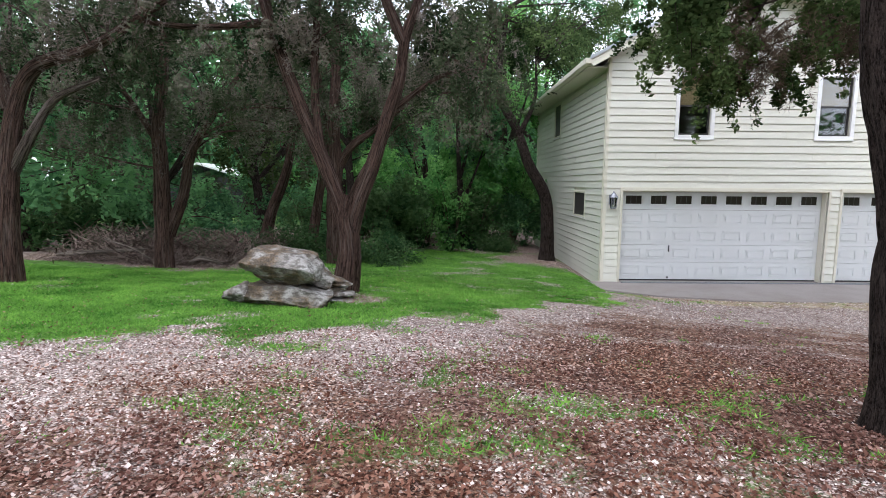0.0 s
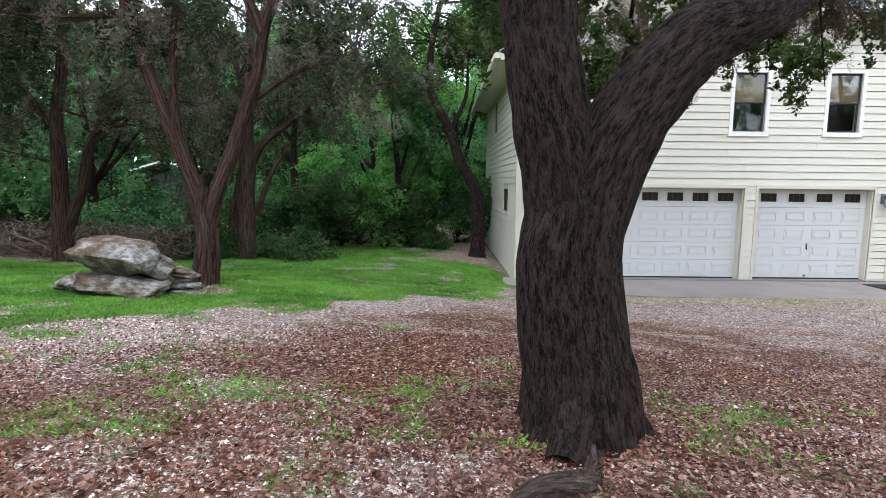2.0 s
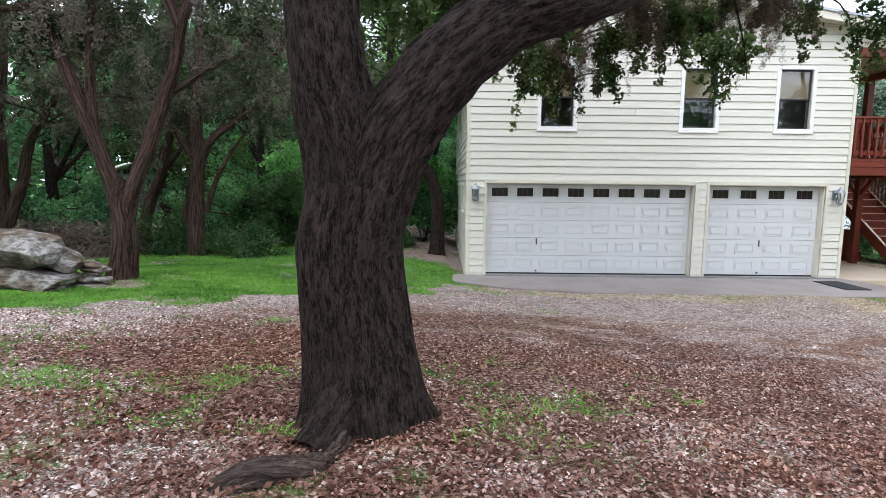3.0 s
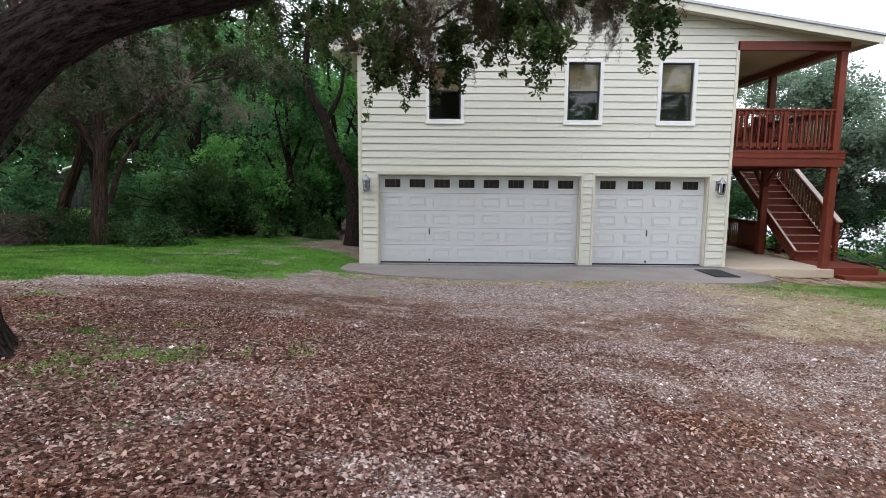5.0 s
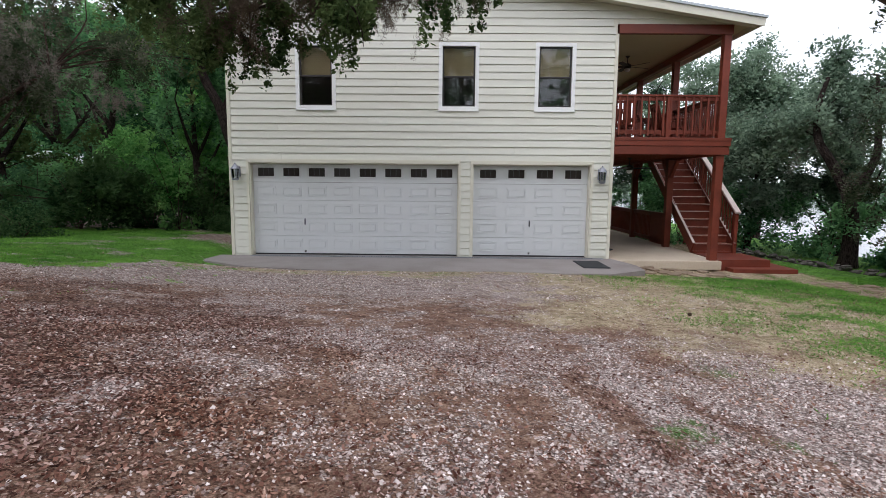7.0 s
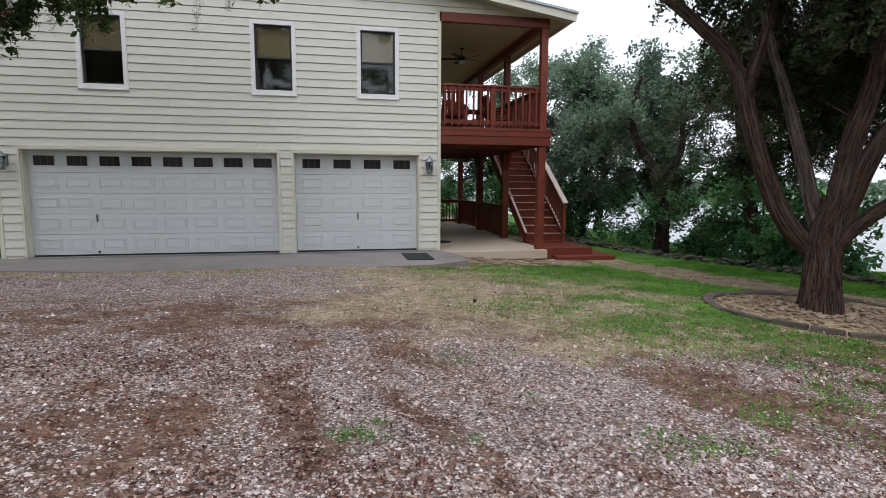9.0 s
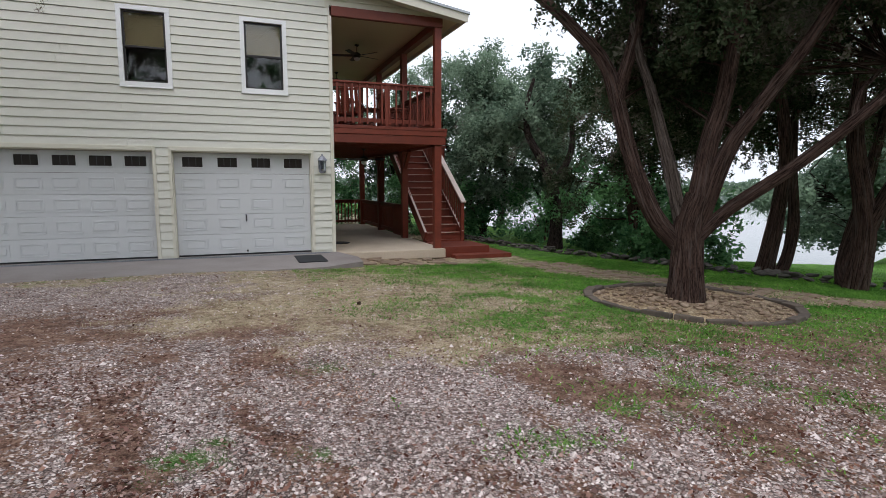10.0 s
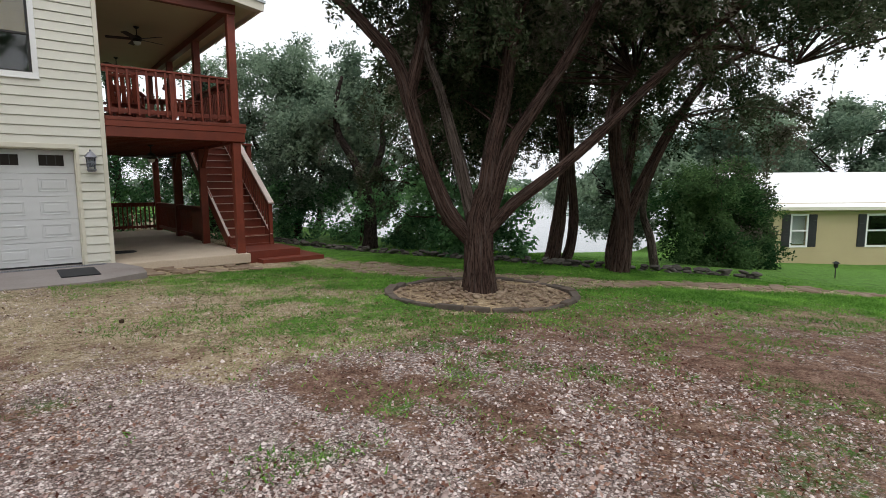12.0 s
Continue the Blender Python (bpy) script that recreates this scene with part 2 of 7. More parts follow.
def raw(name, verts, faces, material, parent=None, label="", smooth=False, tone=None):
    """Links arrays of corners and faces (all with as many corners) as one mesh object."""
    verts, faces = np.asarray(verts, np.float32), np.asarray(faces, np.int32)
    me = bpy.data.meshes.new(name)
    k = faces.shape[1]
    me.vertices.add(len(verts))
    me.vertices.foreach_set("co", verts.ravel())
    me.loops.add(faces.size)
    me.loops.foreach_set("vertex_index", faces.ravel())
    me.polygons.add(len(faces))
    me.polygons.foreach_set("loop_start", np.arange(len(faces), dtype=np.int32) * k)
    me.polygons.foreach_set("loop_total", np.full(len(faces), k, np.int32))
    me.polygons.foreach_set("use_smooth", np.full(len(faces), smooth))
    if tone is not None:
        me.attributes.new("tone", "FLOAT", "POINT").data.foreach_set("value", np.asarray(tone, np.float32))
    me.update(calc_edges=True)
    me.materials.append(material)
    ob = new(name, me)
    if parent:
        hang(ob, parent)
    return tagged(ob, label)


def add_box(bm, x0, x1, y0, y1, z0, z1, bevel=0.0):
    made = bmesh.ops.create_cube(bm, size=1.0)["verts"]
    bmesh.ops.scale(bm, vec=(x1 - x0, y1 - y0, z1 - z0), verts=made)
    bmesh.ops.translate(bm, vec=((x0 + x1) / 2, (y0 + y1) / 2, (z0 + z1) / 2), verts=made)
    if bevel:
        edges = {e for v in made for e in v.link_edges}
        bmesh.ops.bevel(bm, geom=list(edges), offset=bevel, segments=2, affect="EDGES", profile=0.6)
    return made


def box(name, x0, x1, y0, y1, z0, z1, material, parent=None, bevel=0.004, label=""):
    bm = bmesh.new()
    add_box(bm, x0, x1, y0, y1, z0, z1, bevel)
    return part(name, bm, material, parent, label)


def beam(name, a, b, w, h, material, parent=None, bevel=0.004, label=""):
    """A squared timber from a to b, w wide and h high."""
    a, b = Vector(a), Vector(b)
    bm = bmesh.new()
    add_box(bm, -w / 2, w / 2, 0, (b - a).length, -h / 2, h / 2, bevel)
    d = (b - a).normalized()
    side = d.cross(Vector((0, 0, 1)))
    side = side.normalized() if side.length > 1e-4 else Vector((1, 0, 0))
    up = side.cross(d)
    m = Matrix((side, d, up)).transposed().to_4x4()
    m.translation = a
    bmesh.ops.transform(bm, matrix=m, verts=bm.verts)
    return part(name, bm, material, parent, label)


def prism(bm, outline, y0, y1):
    """Pulls an outline of (x, z) from y0 to y1."""
    lo = [bm.verts.new((x, y0, z)) for x, z in outline]
    hi = [bm.verts.new((x, y1, z)) for x, z in outline]
    bm.faces.new(lo)
    bm.faces.new(hi[::-1])
    for i in range(len(lo)):
        j = (i + 1) % len(lo)
        bm.faces.new((lo[j], lo[i], hi[i], hi[j]))
    bmesh.ops.recalc_face_normals(bm, faces=bm.faces)


def turned(bm, profile, centre=(0, 0, 0), seg=16):
    """A turned form from (radius, height) pairs."""
    rings = []
    for r, z in profile:
        rings.append([bm.verts.new((centre[0] + r * math.cos(2 * math.pi * i / seg), centre[1] + r * math.sin(2 * math.pi * i / seg), centre[2] + z)) for i in range(seg)])
    for a, b in zip(rings, rings[1:]):
        for i in range(seg):
            bm.faces.new((a[i], a[(i + 1) % seg], b[(i + 1) % seg], b[i]))
    bm.faces.new(rings[0][::-1])
    bm.faces.new(rings[-1])


def hash2(ix, iy, seed):
    n = np.sin(ix * 127.1 + iy * 311.7 + seed * 74.7) * 43758.5453
    return n - np.floor(n)


def vnoise(x, y, seed=0):
    x, y = np.asarray(x, float), np.asarray(y, float)
    ix, iy = np.floor(x), np.floor(y)
    fx, fy = x - ix, y - iy
    fx, fy = fx * fx * (3 - 2 * fx), fy * fy * (3 - 2 * fy)
    a, b = hash2(ix, iy, seed), hash2(ix + 1, iy, seed)
    c, d = hash2(ix, iy + 1, seed), hash2(ix + 1, iy + 1, seed)
    return (a * (1 - fx) + b * fx) * (1 - fy) + (c * (1 - fx) + d * fx) * fy


def fbm(x, y, seed=0, octaves=4):
    s, a, t = 0.0, 1.0, 0.0
    for o in range(octaves):
        s = s + a * vnoise(np.asarray(x) * 2 ** o, np.asarray(y) * 2 ** o, seed + 11 * o)
        t += a
        a *= 0.55
    return s / t


def step(a, b, x):
    t = np.clip((np.asarray(x, float) - a) / (b - a), 0, 1)
    return t * t * (3 - 2 * t)


# ---- the lie of the land ----
SWELL = (-0.11176, 0.00795, 0.22051, -0.22253, -0.04876, -0.04864, 0.03581, -0.27385, -0.01314, 0.03212, -0.23093, 0.02142, -0.27232, -0.01463, -0.25973)


def land(x, y):
    """Height of the ground: it falls from the oak to the house and on to the lake."""
    x, y = np.asarray(x, float), np.asarray(y, float)
    u, v = np.clip(x, -9, 21), np.clip(y, -1, 17)
    z = 1.02768 - 0.05205 * u - 0.02447 * v - 0.00051 * u * u + 0.00193 * u * v - 0.00122 * v * v
    for k, c in enumerate(SWELL):
        a, b = (-5, 0, 5, 10, 15)[k % 5], (2.5, 7.5, 12.5)[k // 5]
        z = z + c * np.exp(-((u - a) ** 2 + (v - b) ** 2) / 24.5)
    z = z - 0.105 * np.clip(x - 21, 0, 16)
    house = step(3.2, 3.9, x) * step(15.6, 15.0, x) * step(11.6, 12.3, y) * step(23, 21.6, y)
    z = z * (1 - house) + np.minimum(z, -0.12) * house
    slab = step(3.3, 3.6, x) * step(13.1, 12.8, x) * step(10.35, 10.6, y) * step(13, 12.6, y)
    z = z * (1 - slab) + np.minimum(z, -0.05) * slab
    shore = np.minimum(x - 22.0, y - 10.5 - 0.35 * np.clip(x - 22, 0, 60))
    far = np.hypot(x - 15, y - 5)
    z = z - 5.0 * step(0, 7, shore) + 6.5 * step(300, 420, far) * step(0, 7, shore)
    return z + 0.03 * (fbm(x * 0.9, y * 0.9, 3) - 0.5)


def lawn_left(x, y):
    edge = np.interp(x, [-12, -3, -2.1, -0.7, 0.5, 2.2, 4.0], [1.6, 3.9, 4.5, 5.1, 6.3, 9.1, 10.4])
    return (y - edge) * step(4.6, 3.8, x)


def lawn_right(x, y):
    edge = np.interp(y, [-6, 1.9, 3.1, 4.5, 5.7, 6.8, 9.0, 10.3, 11.5], [24, 18.6, 16.9, 15.0, 13.8, 13.2, 12.9, 12.3, 12.9])
    return x - edge


def pale(x, y):
    """Where the pale crushed stone lies bare: along the lawn, and in curving wheel tracks towards the bed; and where
    sky sheen pales the drive before the apron.
    """
    x, y = np.asarray(x, float), np.asarray(y, float)
    n, f = fbm(x * 0.7 + 3, y * 1.1, 15), fbm(x * 2.6, y * 3.2, 19)
    rim = step(-2.9, -1.2, lawn_left(x, y) + 1.4 * (n - 0.5)) * step(4.6, 3.8, x)
    # pale stone before the apron, with the sky's grazing sheen painted into it
    front = step(6.0, 8.2, y + 2.2 * (n - 0.5)) * step(1.0, 3.0, x) * step(12.5, 11, x)
    w = x + 0.22 * (y - 3) + 0.05 * (y - 3) ** 2 + 0.5 * (fbm(x * 0.6, y * 0.6, 24) - 0.5)
    tracks = 0.9 * step(0.465, 0.52, 0.6 * fbm(w * 2.1, y * 0.3, 25) + 0.4 * fbm(w * 3.6, y * 1.3, 26)) * step(7.0, 10.5, x - 0.3 * (y - 3)) * step(5.2, 4.0, y + 0.3 * (x - 14))
    patchy = step(0.43, 0.56, 0.55 * fbm(x * 1.2 + 8, y * 1.9, 81) + 0.45 * f)
    middle = (0.10 + 0.66 * patchy) * step(5.0, 7.5, x + 1.8 * (n - 0.5)) * step(1.4, 3.4, y + 2 * (n - 0.5)) * step(13.5, 11.5, x) * (0.5 + 0.6 * f)
    left = 0.32 * step(0.9, -0.9, x + 1.2 * (n - 0.5)) * step(3.4, 2.5, y + 0.35 * x + (n - 0.5))
    spots = step(0.50, 0.66, 0.6 * fbm(x * 0.8, y * 1.3, 28) + 0.4 * f) * 0.85
    far_side = 1 - 0.6 * step(12.8, 14.8, x)
    return np.clip(far_side * np.maximum.reduce([rim * (0.75 + 0.7 * f), front * (0.6 + 0.9 * f), tracks, spots, middle, left * (0.4 + 0.8 * f)]), 0, 1)


TUFTS = [(0.1, 2.6, 0.6, 0.32), (-0.35, 2.7, 0.3, 0.16), (0.75, 3.2, 0.4, 0.22), (1.17, 3.1, 0.3, 0.17), (1.8, 3.3, 0.25, 0.17), (1.9, 2.6, 0.3, 0.17), (1.6, 5.3, 0.2, 0.15), (2.4, 2.55, 0.35, 0.15),
         (11.57, 3.75, 0.16, 0.13), (12.3, 3.05, 0.28, 0.16), (12.9, 3.36, 0.24, 0.16), (11.1, 4.55, 0.35, 0.2), (12.33, 4.15, 0.18, 0.12), (14.05, 1.35, 0.8, 0.3), (10.45, 3.25, 0.4, 0.22), (9.97, 3.15, 0.22, 0.12)]


def cover(x, y):
    """Shares of green grass, straw-dry grass and fallen leaves on the ground."""
    x, y = np.asarray(x, float), np.asarray(y, float)
    n = fbm(x * 0.8, y * 0.8, 5)
    f = fbm(x * 3.1, y * 3.1, 9)
    wob = 1.8 * (n - 0.5) + 1.0 * (f - 0.5)
    right = lawn_right(x, y)
    g = np.maximum(step(-0.55, 0.85, lawn_left(x, y) + 2.3 * wob) * step(4.6, 3.8, x) * (1 - 0.6 * step(0.60, 0.70, fbm(x * 1.3 + 7, y * 1.6, 66))), step(-2.3, 1.8, right + 2.8 * wob))
    worn_out = step(3.6, 1.2, right) * step(9, 11, x) * step(0.56, 0.40, 0.5 * n + 0.5 * fbm(x * 2.2, y * 2.2, 63))
    g = g * (1 - 0.75 * worn_out) * np.where(x > 9, 0.72 + 0.28 * step(0.3, 2.4, right + wob), 1.0)
    g = g * (1 - 0.75 * step(0.46, 0.62, 0.5 * fbm(x * 2.9 + 2, y * 2.9, 67) + 0.5 * f) * step(3.2, 0.4, right + 2 * (n - 0.5)) * step(9, 11, x))
    strip = step(9.3, 9.9, y + wob * 0.7) * step(11.0, 10.4, y) * step(3.0, 4.0, x) * step(13.5, 12, x)
    patch = 0.5 * fbm(x * 1.9 + 4, y * 1.9, 57) + 0.5 * fbm(x * 5.1, y * 5.1, 58)
    near = step(4.6, 3.6, y) * step(-3, -1, x) * step(6.5, 4.0, x) * step(0.50, 0.66, patch)
    tuft = step(0.66, 0.74, patch - 0.07 * step(4, 7, x)) * 0.55
    sward = 0.42 * step(12.2, 14.2, x) * step(6, 4.5, y) * step(0.44, 0.58, 0.5 * fbm(x * 1.5, y * 1.5, 84) + 0.5 * f)
    g = np.maximum.reduce([g, sward, 0.4 * strip * step(0.42, 0.6, f), 0.4 * near, 0.6 * tuft, *[0.42 * step(1.3, 0.1, np.hypot((x - u) / p, (y - v) / q) + 3.4 * (f - 0.5)) for u, v, p, q in TUFTS]])
    beyond = np.clip(step(16.0, 17.5, y + 2 * (n - 0.5)) * step(8, 3, x) + step(10.3, 11.2, y + 0.25 * (x + 6) + wob) * step(-3.2, -4.6, x), 0, 1)
    soil = step(11.1, 11.5, y + 0.5 * wob) * step(12.6, 12.9, x) * step(16.6, 15.6, x)
    px = np.interp(y, [1.5, 2.8, 4.5, 5.74, 7.9, 10, 11.9], [24, 22.1, 19.9, 18.1, 16.9, 16.7, 16.6])
    track = step(1.05, 0.45, np.abs(x - px) + 0.5 * wob) * step(1, 3, y)
    bedding = step(1.27, 1.17, np.hypot(x - 16.15, y - 5.95))
    mound = step(1.5, 0.6, np.hypot((x - 2.9) / 1.2, (y - 15.3) / 1.6) + 0.5 * wob)
    strewn = step(1.0, 0.4, np.hypot((x + 1.15) / 0.75, (y - 7.25) / 0.6) + 0.5 * wob)
    bare = np.clip(np.maximum.reduce([0.8 * strewn, beyond, soil, track * 0.9, mound, bedding]), 0, 1)
    wild = step(17, 24, np.hypot(x - 4, y - 6)) * step(18, 10, x)
    g = np.maximum(g * (1 - bare), 0.75 * wild)
    dry = np.maximum(step(-4.6, -1.2, right + 1.8 * wob) * step(3.8, 1.0, right + wob) * step(3.7, 5.4, y + wob) * (0.45 + 0.6 * f), np.maximum.reduce([0.85 * soil, 0.85 * track, 0.55 * bedding]))
    dry = np.maximum(dry, 0.55 * worn_out * step(-1.5, 0.3, right))
    dry = np.maximum(dry, 0.8 * strip * (0.3 + f))
    oak = np.exp(-(((x - 3.6) / 4.6) ** 2 + ((y - 3.4) / 3.2) ** 2))
    leaf = np.clip(oak * 1.2 + 0.7 * step(0.42, 0.62, fbm(x * 0.45 + 9, y * 0.9, 31)) * step(12.5, 8.5, x) + 0.25 * step(0.5, 0.6, n) * step(19, 15, x), 0, 1) * (0.5 + 0.8 * f)
    leaf = np.maximum(leaf * (1 - 0.8 * g) * (1 - 0.6 * dry) * (1 - 0.75 * pale(x, y) * (1 - oak)), np.maximum.reduce([beyond, mound, 0.9 * bedding, step(1.0, 0.4, np.hypot((x + 1.15) / 0.75, (y - 7.25) / 0.6) + 0.5 * wob)]) * 0.8) * (1 - wild)
    drift = 0.9 * np.exp(-((y - 3.7 - 0.15 * x + 0.8 * (n - 0.5)) / 0.6) ** 2) * step(-3.5, -1.5, x) * step(4, 2.5, x)
    leaf = np.maximum(leaf, drift * (0.55 + 0.7 * f) * (1 - g))
    return g, np.clip(dry * (1 - 0.4 * g), 0, 1), np.clip(leaf, 0, 1)


def axis(lo, hi, fine, reach):
    mid = np.arange(lo, hi + fine / 2, fine)
    out = fine * 1.22 ** np.arange(1, 80)
    out = np.cumsum(out)
    out = out[out < reach]
    return np.concatenate([(lo - out)[::-1], mid, hi + out])


gx, gy = axis(-9, 22, 0.13, 1800), axis(-2, 17, 0.13, 1800)
GX, GY = np.meshgrid(gx, gy)
GZ = land(GX, GY)
nx, ny = len(gx), len(gy)
idx = np.arange(nx * ny).reshape(ny, nx)
quads = np.stack([idx[:-1, :-1], idx[:-1, 1:], idx[1:, 1:], idx[1:, :-1]], -1).reshape(-1, 4)

def noise_warp(m, vec):
    n = nd(m, "ShaderNodeTexNoise", Scale=25.0, Detail=2.0)
    ln(m, vec, n.inputs["Vector"])
    mx = m.node_tree.nodes.new("ShaderNodeVectorMath")
    mx.operation = "MULTIPLY_ADD"
    ln(m, n.outputs["Color"], mx.inputs[0])
    mx.inputs[1].default_value = (0.05, 0.05, 0.05)
    ln(m, vec, mx.inputs[2])
    return mx.outputs["Vector"]


def attr(m, name):
    a = m.node_tree.nodes.new("ShaderNodeAttribute")
    a.attribute_name = name
    return a.outputs["Fac"]


M_GROUND = mat("ground", (0.3, 0.25, 0.22), 0.95, 0, 0.15)
_v = coords(M_GROUND)
_mid = noise_fac(M_GROUND, _v, 9, 5, 0.7)
_fine = noise_fac(M_GROUND, _v, 60, 3, 0.7)


def grit(scale, stops, warp):
    """Small pieces, each of its own tone, with dark chinks between them, and a chance number for each piece."""
    cell = nd(M_GROUND, "ShaderNodeTexVoronoi", Scale=scale)
    chink = M_GROUND.node_tree.nodes.new("ShaderNodeTexVoronoi")
    chink.feature = "DISTANCE_TO_EDGE"
    chink.inputs["Scale"].default_value = scale
    src = noise_warp(M_GROUND, _v) if warp else _v
    ln(M_GROUND, src, cell.inputs["Vector"])
    ln(M_GROUND, src, chink.inputs["Vector"])
    gap = ramp(M_GROUND, chink.outputs["Distance"], [(0.0, (0.22,) * 3), (0.14, (1, 1, 1))])
    split = M_GROUND.node_tree.nodes.new("ShaderNodeSeparateColor")
    ln(M_GROUND, cell.outputs["Color"], split.inputs["Color"])
    return mixc(M_GROUND, 1.0, ramp(M_GROUND, split.outputs["Red"], stops), gap, "MULTIPLY"), gap, split.outputs["Green"]


def where(share, chance, soft):
    """Full where the share of a cover beats chance, so that its edge breaks up into pieces."""
    gap = M_GROUND.node_tree.nodes.new("ShaderNodeMath")
    gap.operation = "SUBTRACT"
    ln(M_GROUND, share, gap.inputs[0])
    ln(M_GROUND, chance, gap.inputs[1])
    band = nd(M_GROUND, "ShaderNodeMapRange", From_Min=-soft, From_Max=soft)
    ln(M_GROUND, gap.outputs[0], band.inputs["Value"])
    return band.outputs["Result"]


_peb, _gap1, _odds1 = grit(58.0, [(0.0, (0.19, 0.135, 0.122)), (0.4, (0.42, 0.325, 0.30)), (0.75, (0.68, 0.575, 0.54)), (1.0, (0.90, 0.83, 0.80))], False)
_soil = ramp(M_GROUND, mixc(M_GROUND, 0.5, _mid, _fine), [(0.36, (0.080, 0.040, 0.028)), (0.5, (0.235, 0.140, 0.102)), (0.66, (0.46, 0.325, 0.25))])
_chip, _gap2, _odds2 = grit(46.0, [(0.0, (0.045, 0.019, 0.014)), (0.35, (0.135, 0.064, 0.046)), (0.65, (0.27, 0.155, 0.118)), (1.0, (0.62, 0.47, 0.40))], True)
_spread = ramp(M_GROUND, mixc(M_GROUND, 0.45, _mid, _fine), [(0.34, (0, 0, 0)), (0.66, (1, 1, 1))])
_broad = ramp(M_GROUND, noise_fac(M_GROUND, coords(M_GROUND, (1, 1, 1)), 6.5, 6, 0.7), [(0.36, (0, 0, 0)), (0.64, (1, 1, 1))])
_base = mixc(M_GROUND, where(attr(M_GROUND, "leaf"), mixc(M_GROUND, 0.35, _odds2, _broad), 0.12), _soil, _chip)
_base = mixc(M_GROUND, where(attr(M_GROUND, "pale"), mixc(M_GROUND, 0.42, _odds1, _broad), 0.06), _base, _peb)
_base = mixc(M_GROUND, where(attr(M_GROUND, "dry"), mixc(M_GROUND, 0.5, _spread, mixc(M_GROUND, 0.5, _odds1, _broad)), 0.14), _base, ramp(M_GROUND, mixc(M_GROUND, 0.5, _mid, _fine), [(0.38, (0.22, 0.155, 0.095)), (0.5, (0.48, 0.385, 0.255)), (0.62, (0.80, 0.70, 0.53))]))
_base = mixc(M_GROUND, where(attr(M_GROUND, "grass"), mixc(M_GROUND, 0.3, _spread, _broad), 0.2), _base, ramp(M_GROUND, mixc(M_GROUND, 0.5, _mid, _fine), [(0.35, (0.038, 0.12, 0.019)), (0.65, (0.21, 0.43, 0.08))]))
_stain = ramp(M_GROUND, noise_fac(M_GROUND, coords(M_GROUND, (1, 1, 1)), 2.6, 9, 0.72), [(0.34, (0.62, 0.60, 0.58)), (0.5, (0.95, 0.94, 0.93)), (0.66, (1.0, 1.0, 1.0))])
_base = mixc(M_GROUND, 0.9, _base, _stain, "MULTIPLY")
_clod = ramp(M_GROUND, noise_fac(M_GROUND, coords(M_GROUND, (1, 1, 1)), 15.0, 5, 0.75), [(0.36, (0.55, 0.51, 0.48)), (0.5, (0.96, 0.95, 0.94)), (0.64, (1.0, 1.0, 1.0))])
_base = mixc(M_GROUND, 0.85, _base, _clod, "MULTIPLY")
_rust = ramp(M_GROUND, noise_fac(M_GROUND, coords(M_GROUND, (1, 1, 1)), 0.75, 4, 0.6), [(0.44, (1.0, 0.98, 0.99)), (0.60, (1.0, 0.93, 0.84))])
_base = mixc(M_GROUND, attr(M_GROUND, "leaf"), _base, mixc(M_GROUND, 1.0, _base, _rust, "MULTIPLY"))
ln(M_GROUND, _base, bsdf(M_GROUND).inputs["Base Color"])
bump(M_GROUND, mixc(M_GROUND, 0.5, _fine, _gap1), 1.0, 0.015)
ground = raw("ground", np.stack([GX, GY, GZ], -1).reshape(-1, 3), quads, M_GROUND, smooth=True)
cover_now = cover(GX, GY)
for key, arr in zip(("grass", "dry", "leaf", "pale"), (*cover_now, 0.12 + 0.80 * pale(GX, GY) * (1 - 0.45 * cover_now[2] * step(4.5, 3, GX)))):
    ground.data.attributes.new(key, "FLOAT", "POINT").data.foreach_set("value", arr.ravel().astype(np.float32))
tagged(ground, "pinkish gravel drive with fallen leaves giving way to green lawn", "ground", kind="structure")

M_WATER = mat("lake_water", (0.10, 0.13, 0.14), 0.06, 0, 0.5)
bump(M_WATER, noise_fac(M_WATER, coords(M_WATER, (1, 1, 1)), 1.5, 4), 0.25, 0.05)
tagged(box("water", 15, 900, 8, 900, -3.6, -3.3, M_WATER, bevel=0), "calm pale lake water reflecting a white sky", "lake", kind="structure")

# ---- the house ----
F, X0, X1, YB = 12.63, 3.85, 12.63, 21.4
LAP = 0.1667
WINDOWS = [(5.86, 4.105), (9.10, 4.105), (11.27, 4.105)]
WW, WH = 0.455, 0.745
DOORS = [(4.28, 9.12, 8), (9.45, 12.16, 4)]
DOOR_H = 2.15


def roof_z(x):
    return min(5.16 + 0.53 * (x - 3.45), 5.36 + 0.154 * (15.68 - x))


house = root("house", (8, 16, 0), "two-storey cream lap-siding house over a double and a single garage", "house")


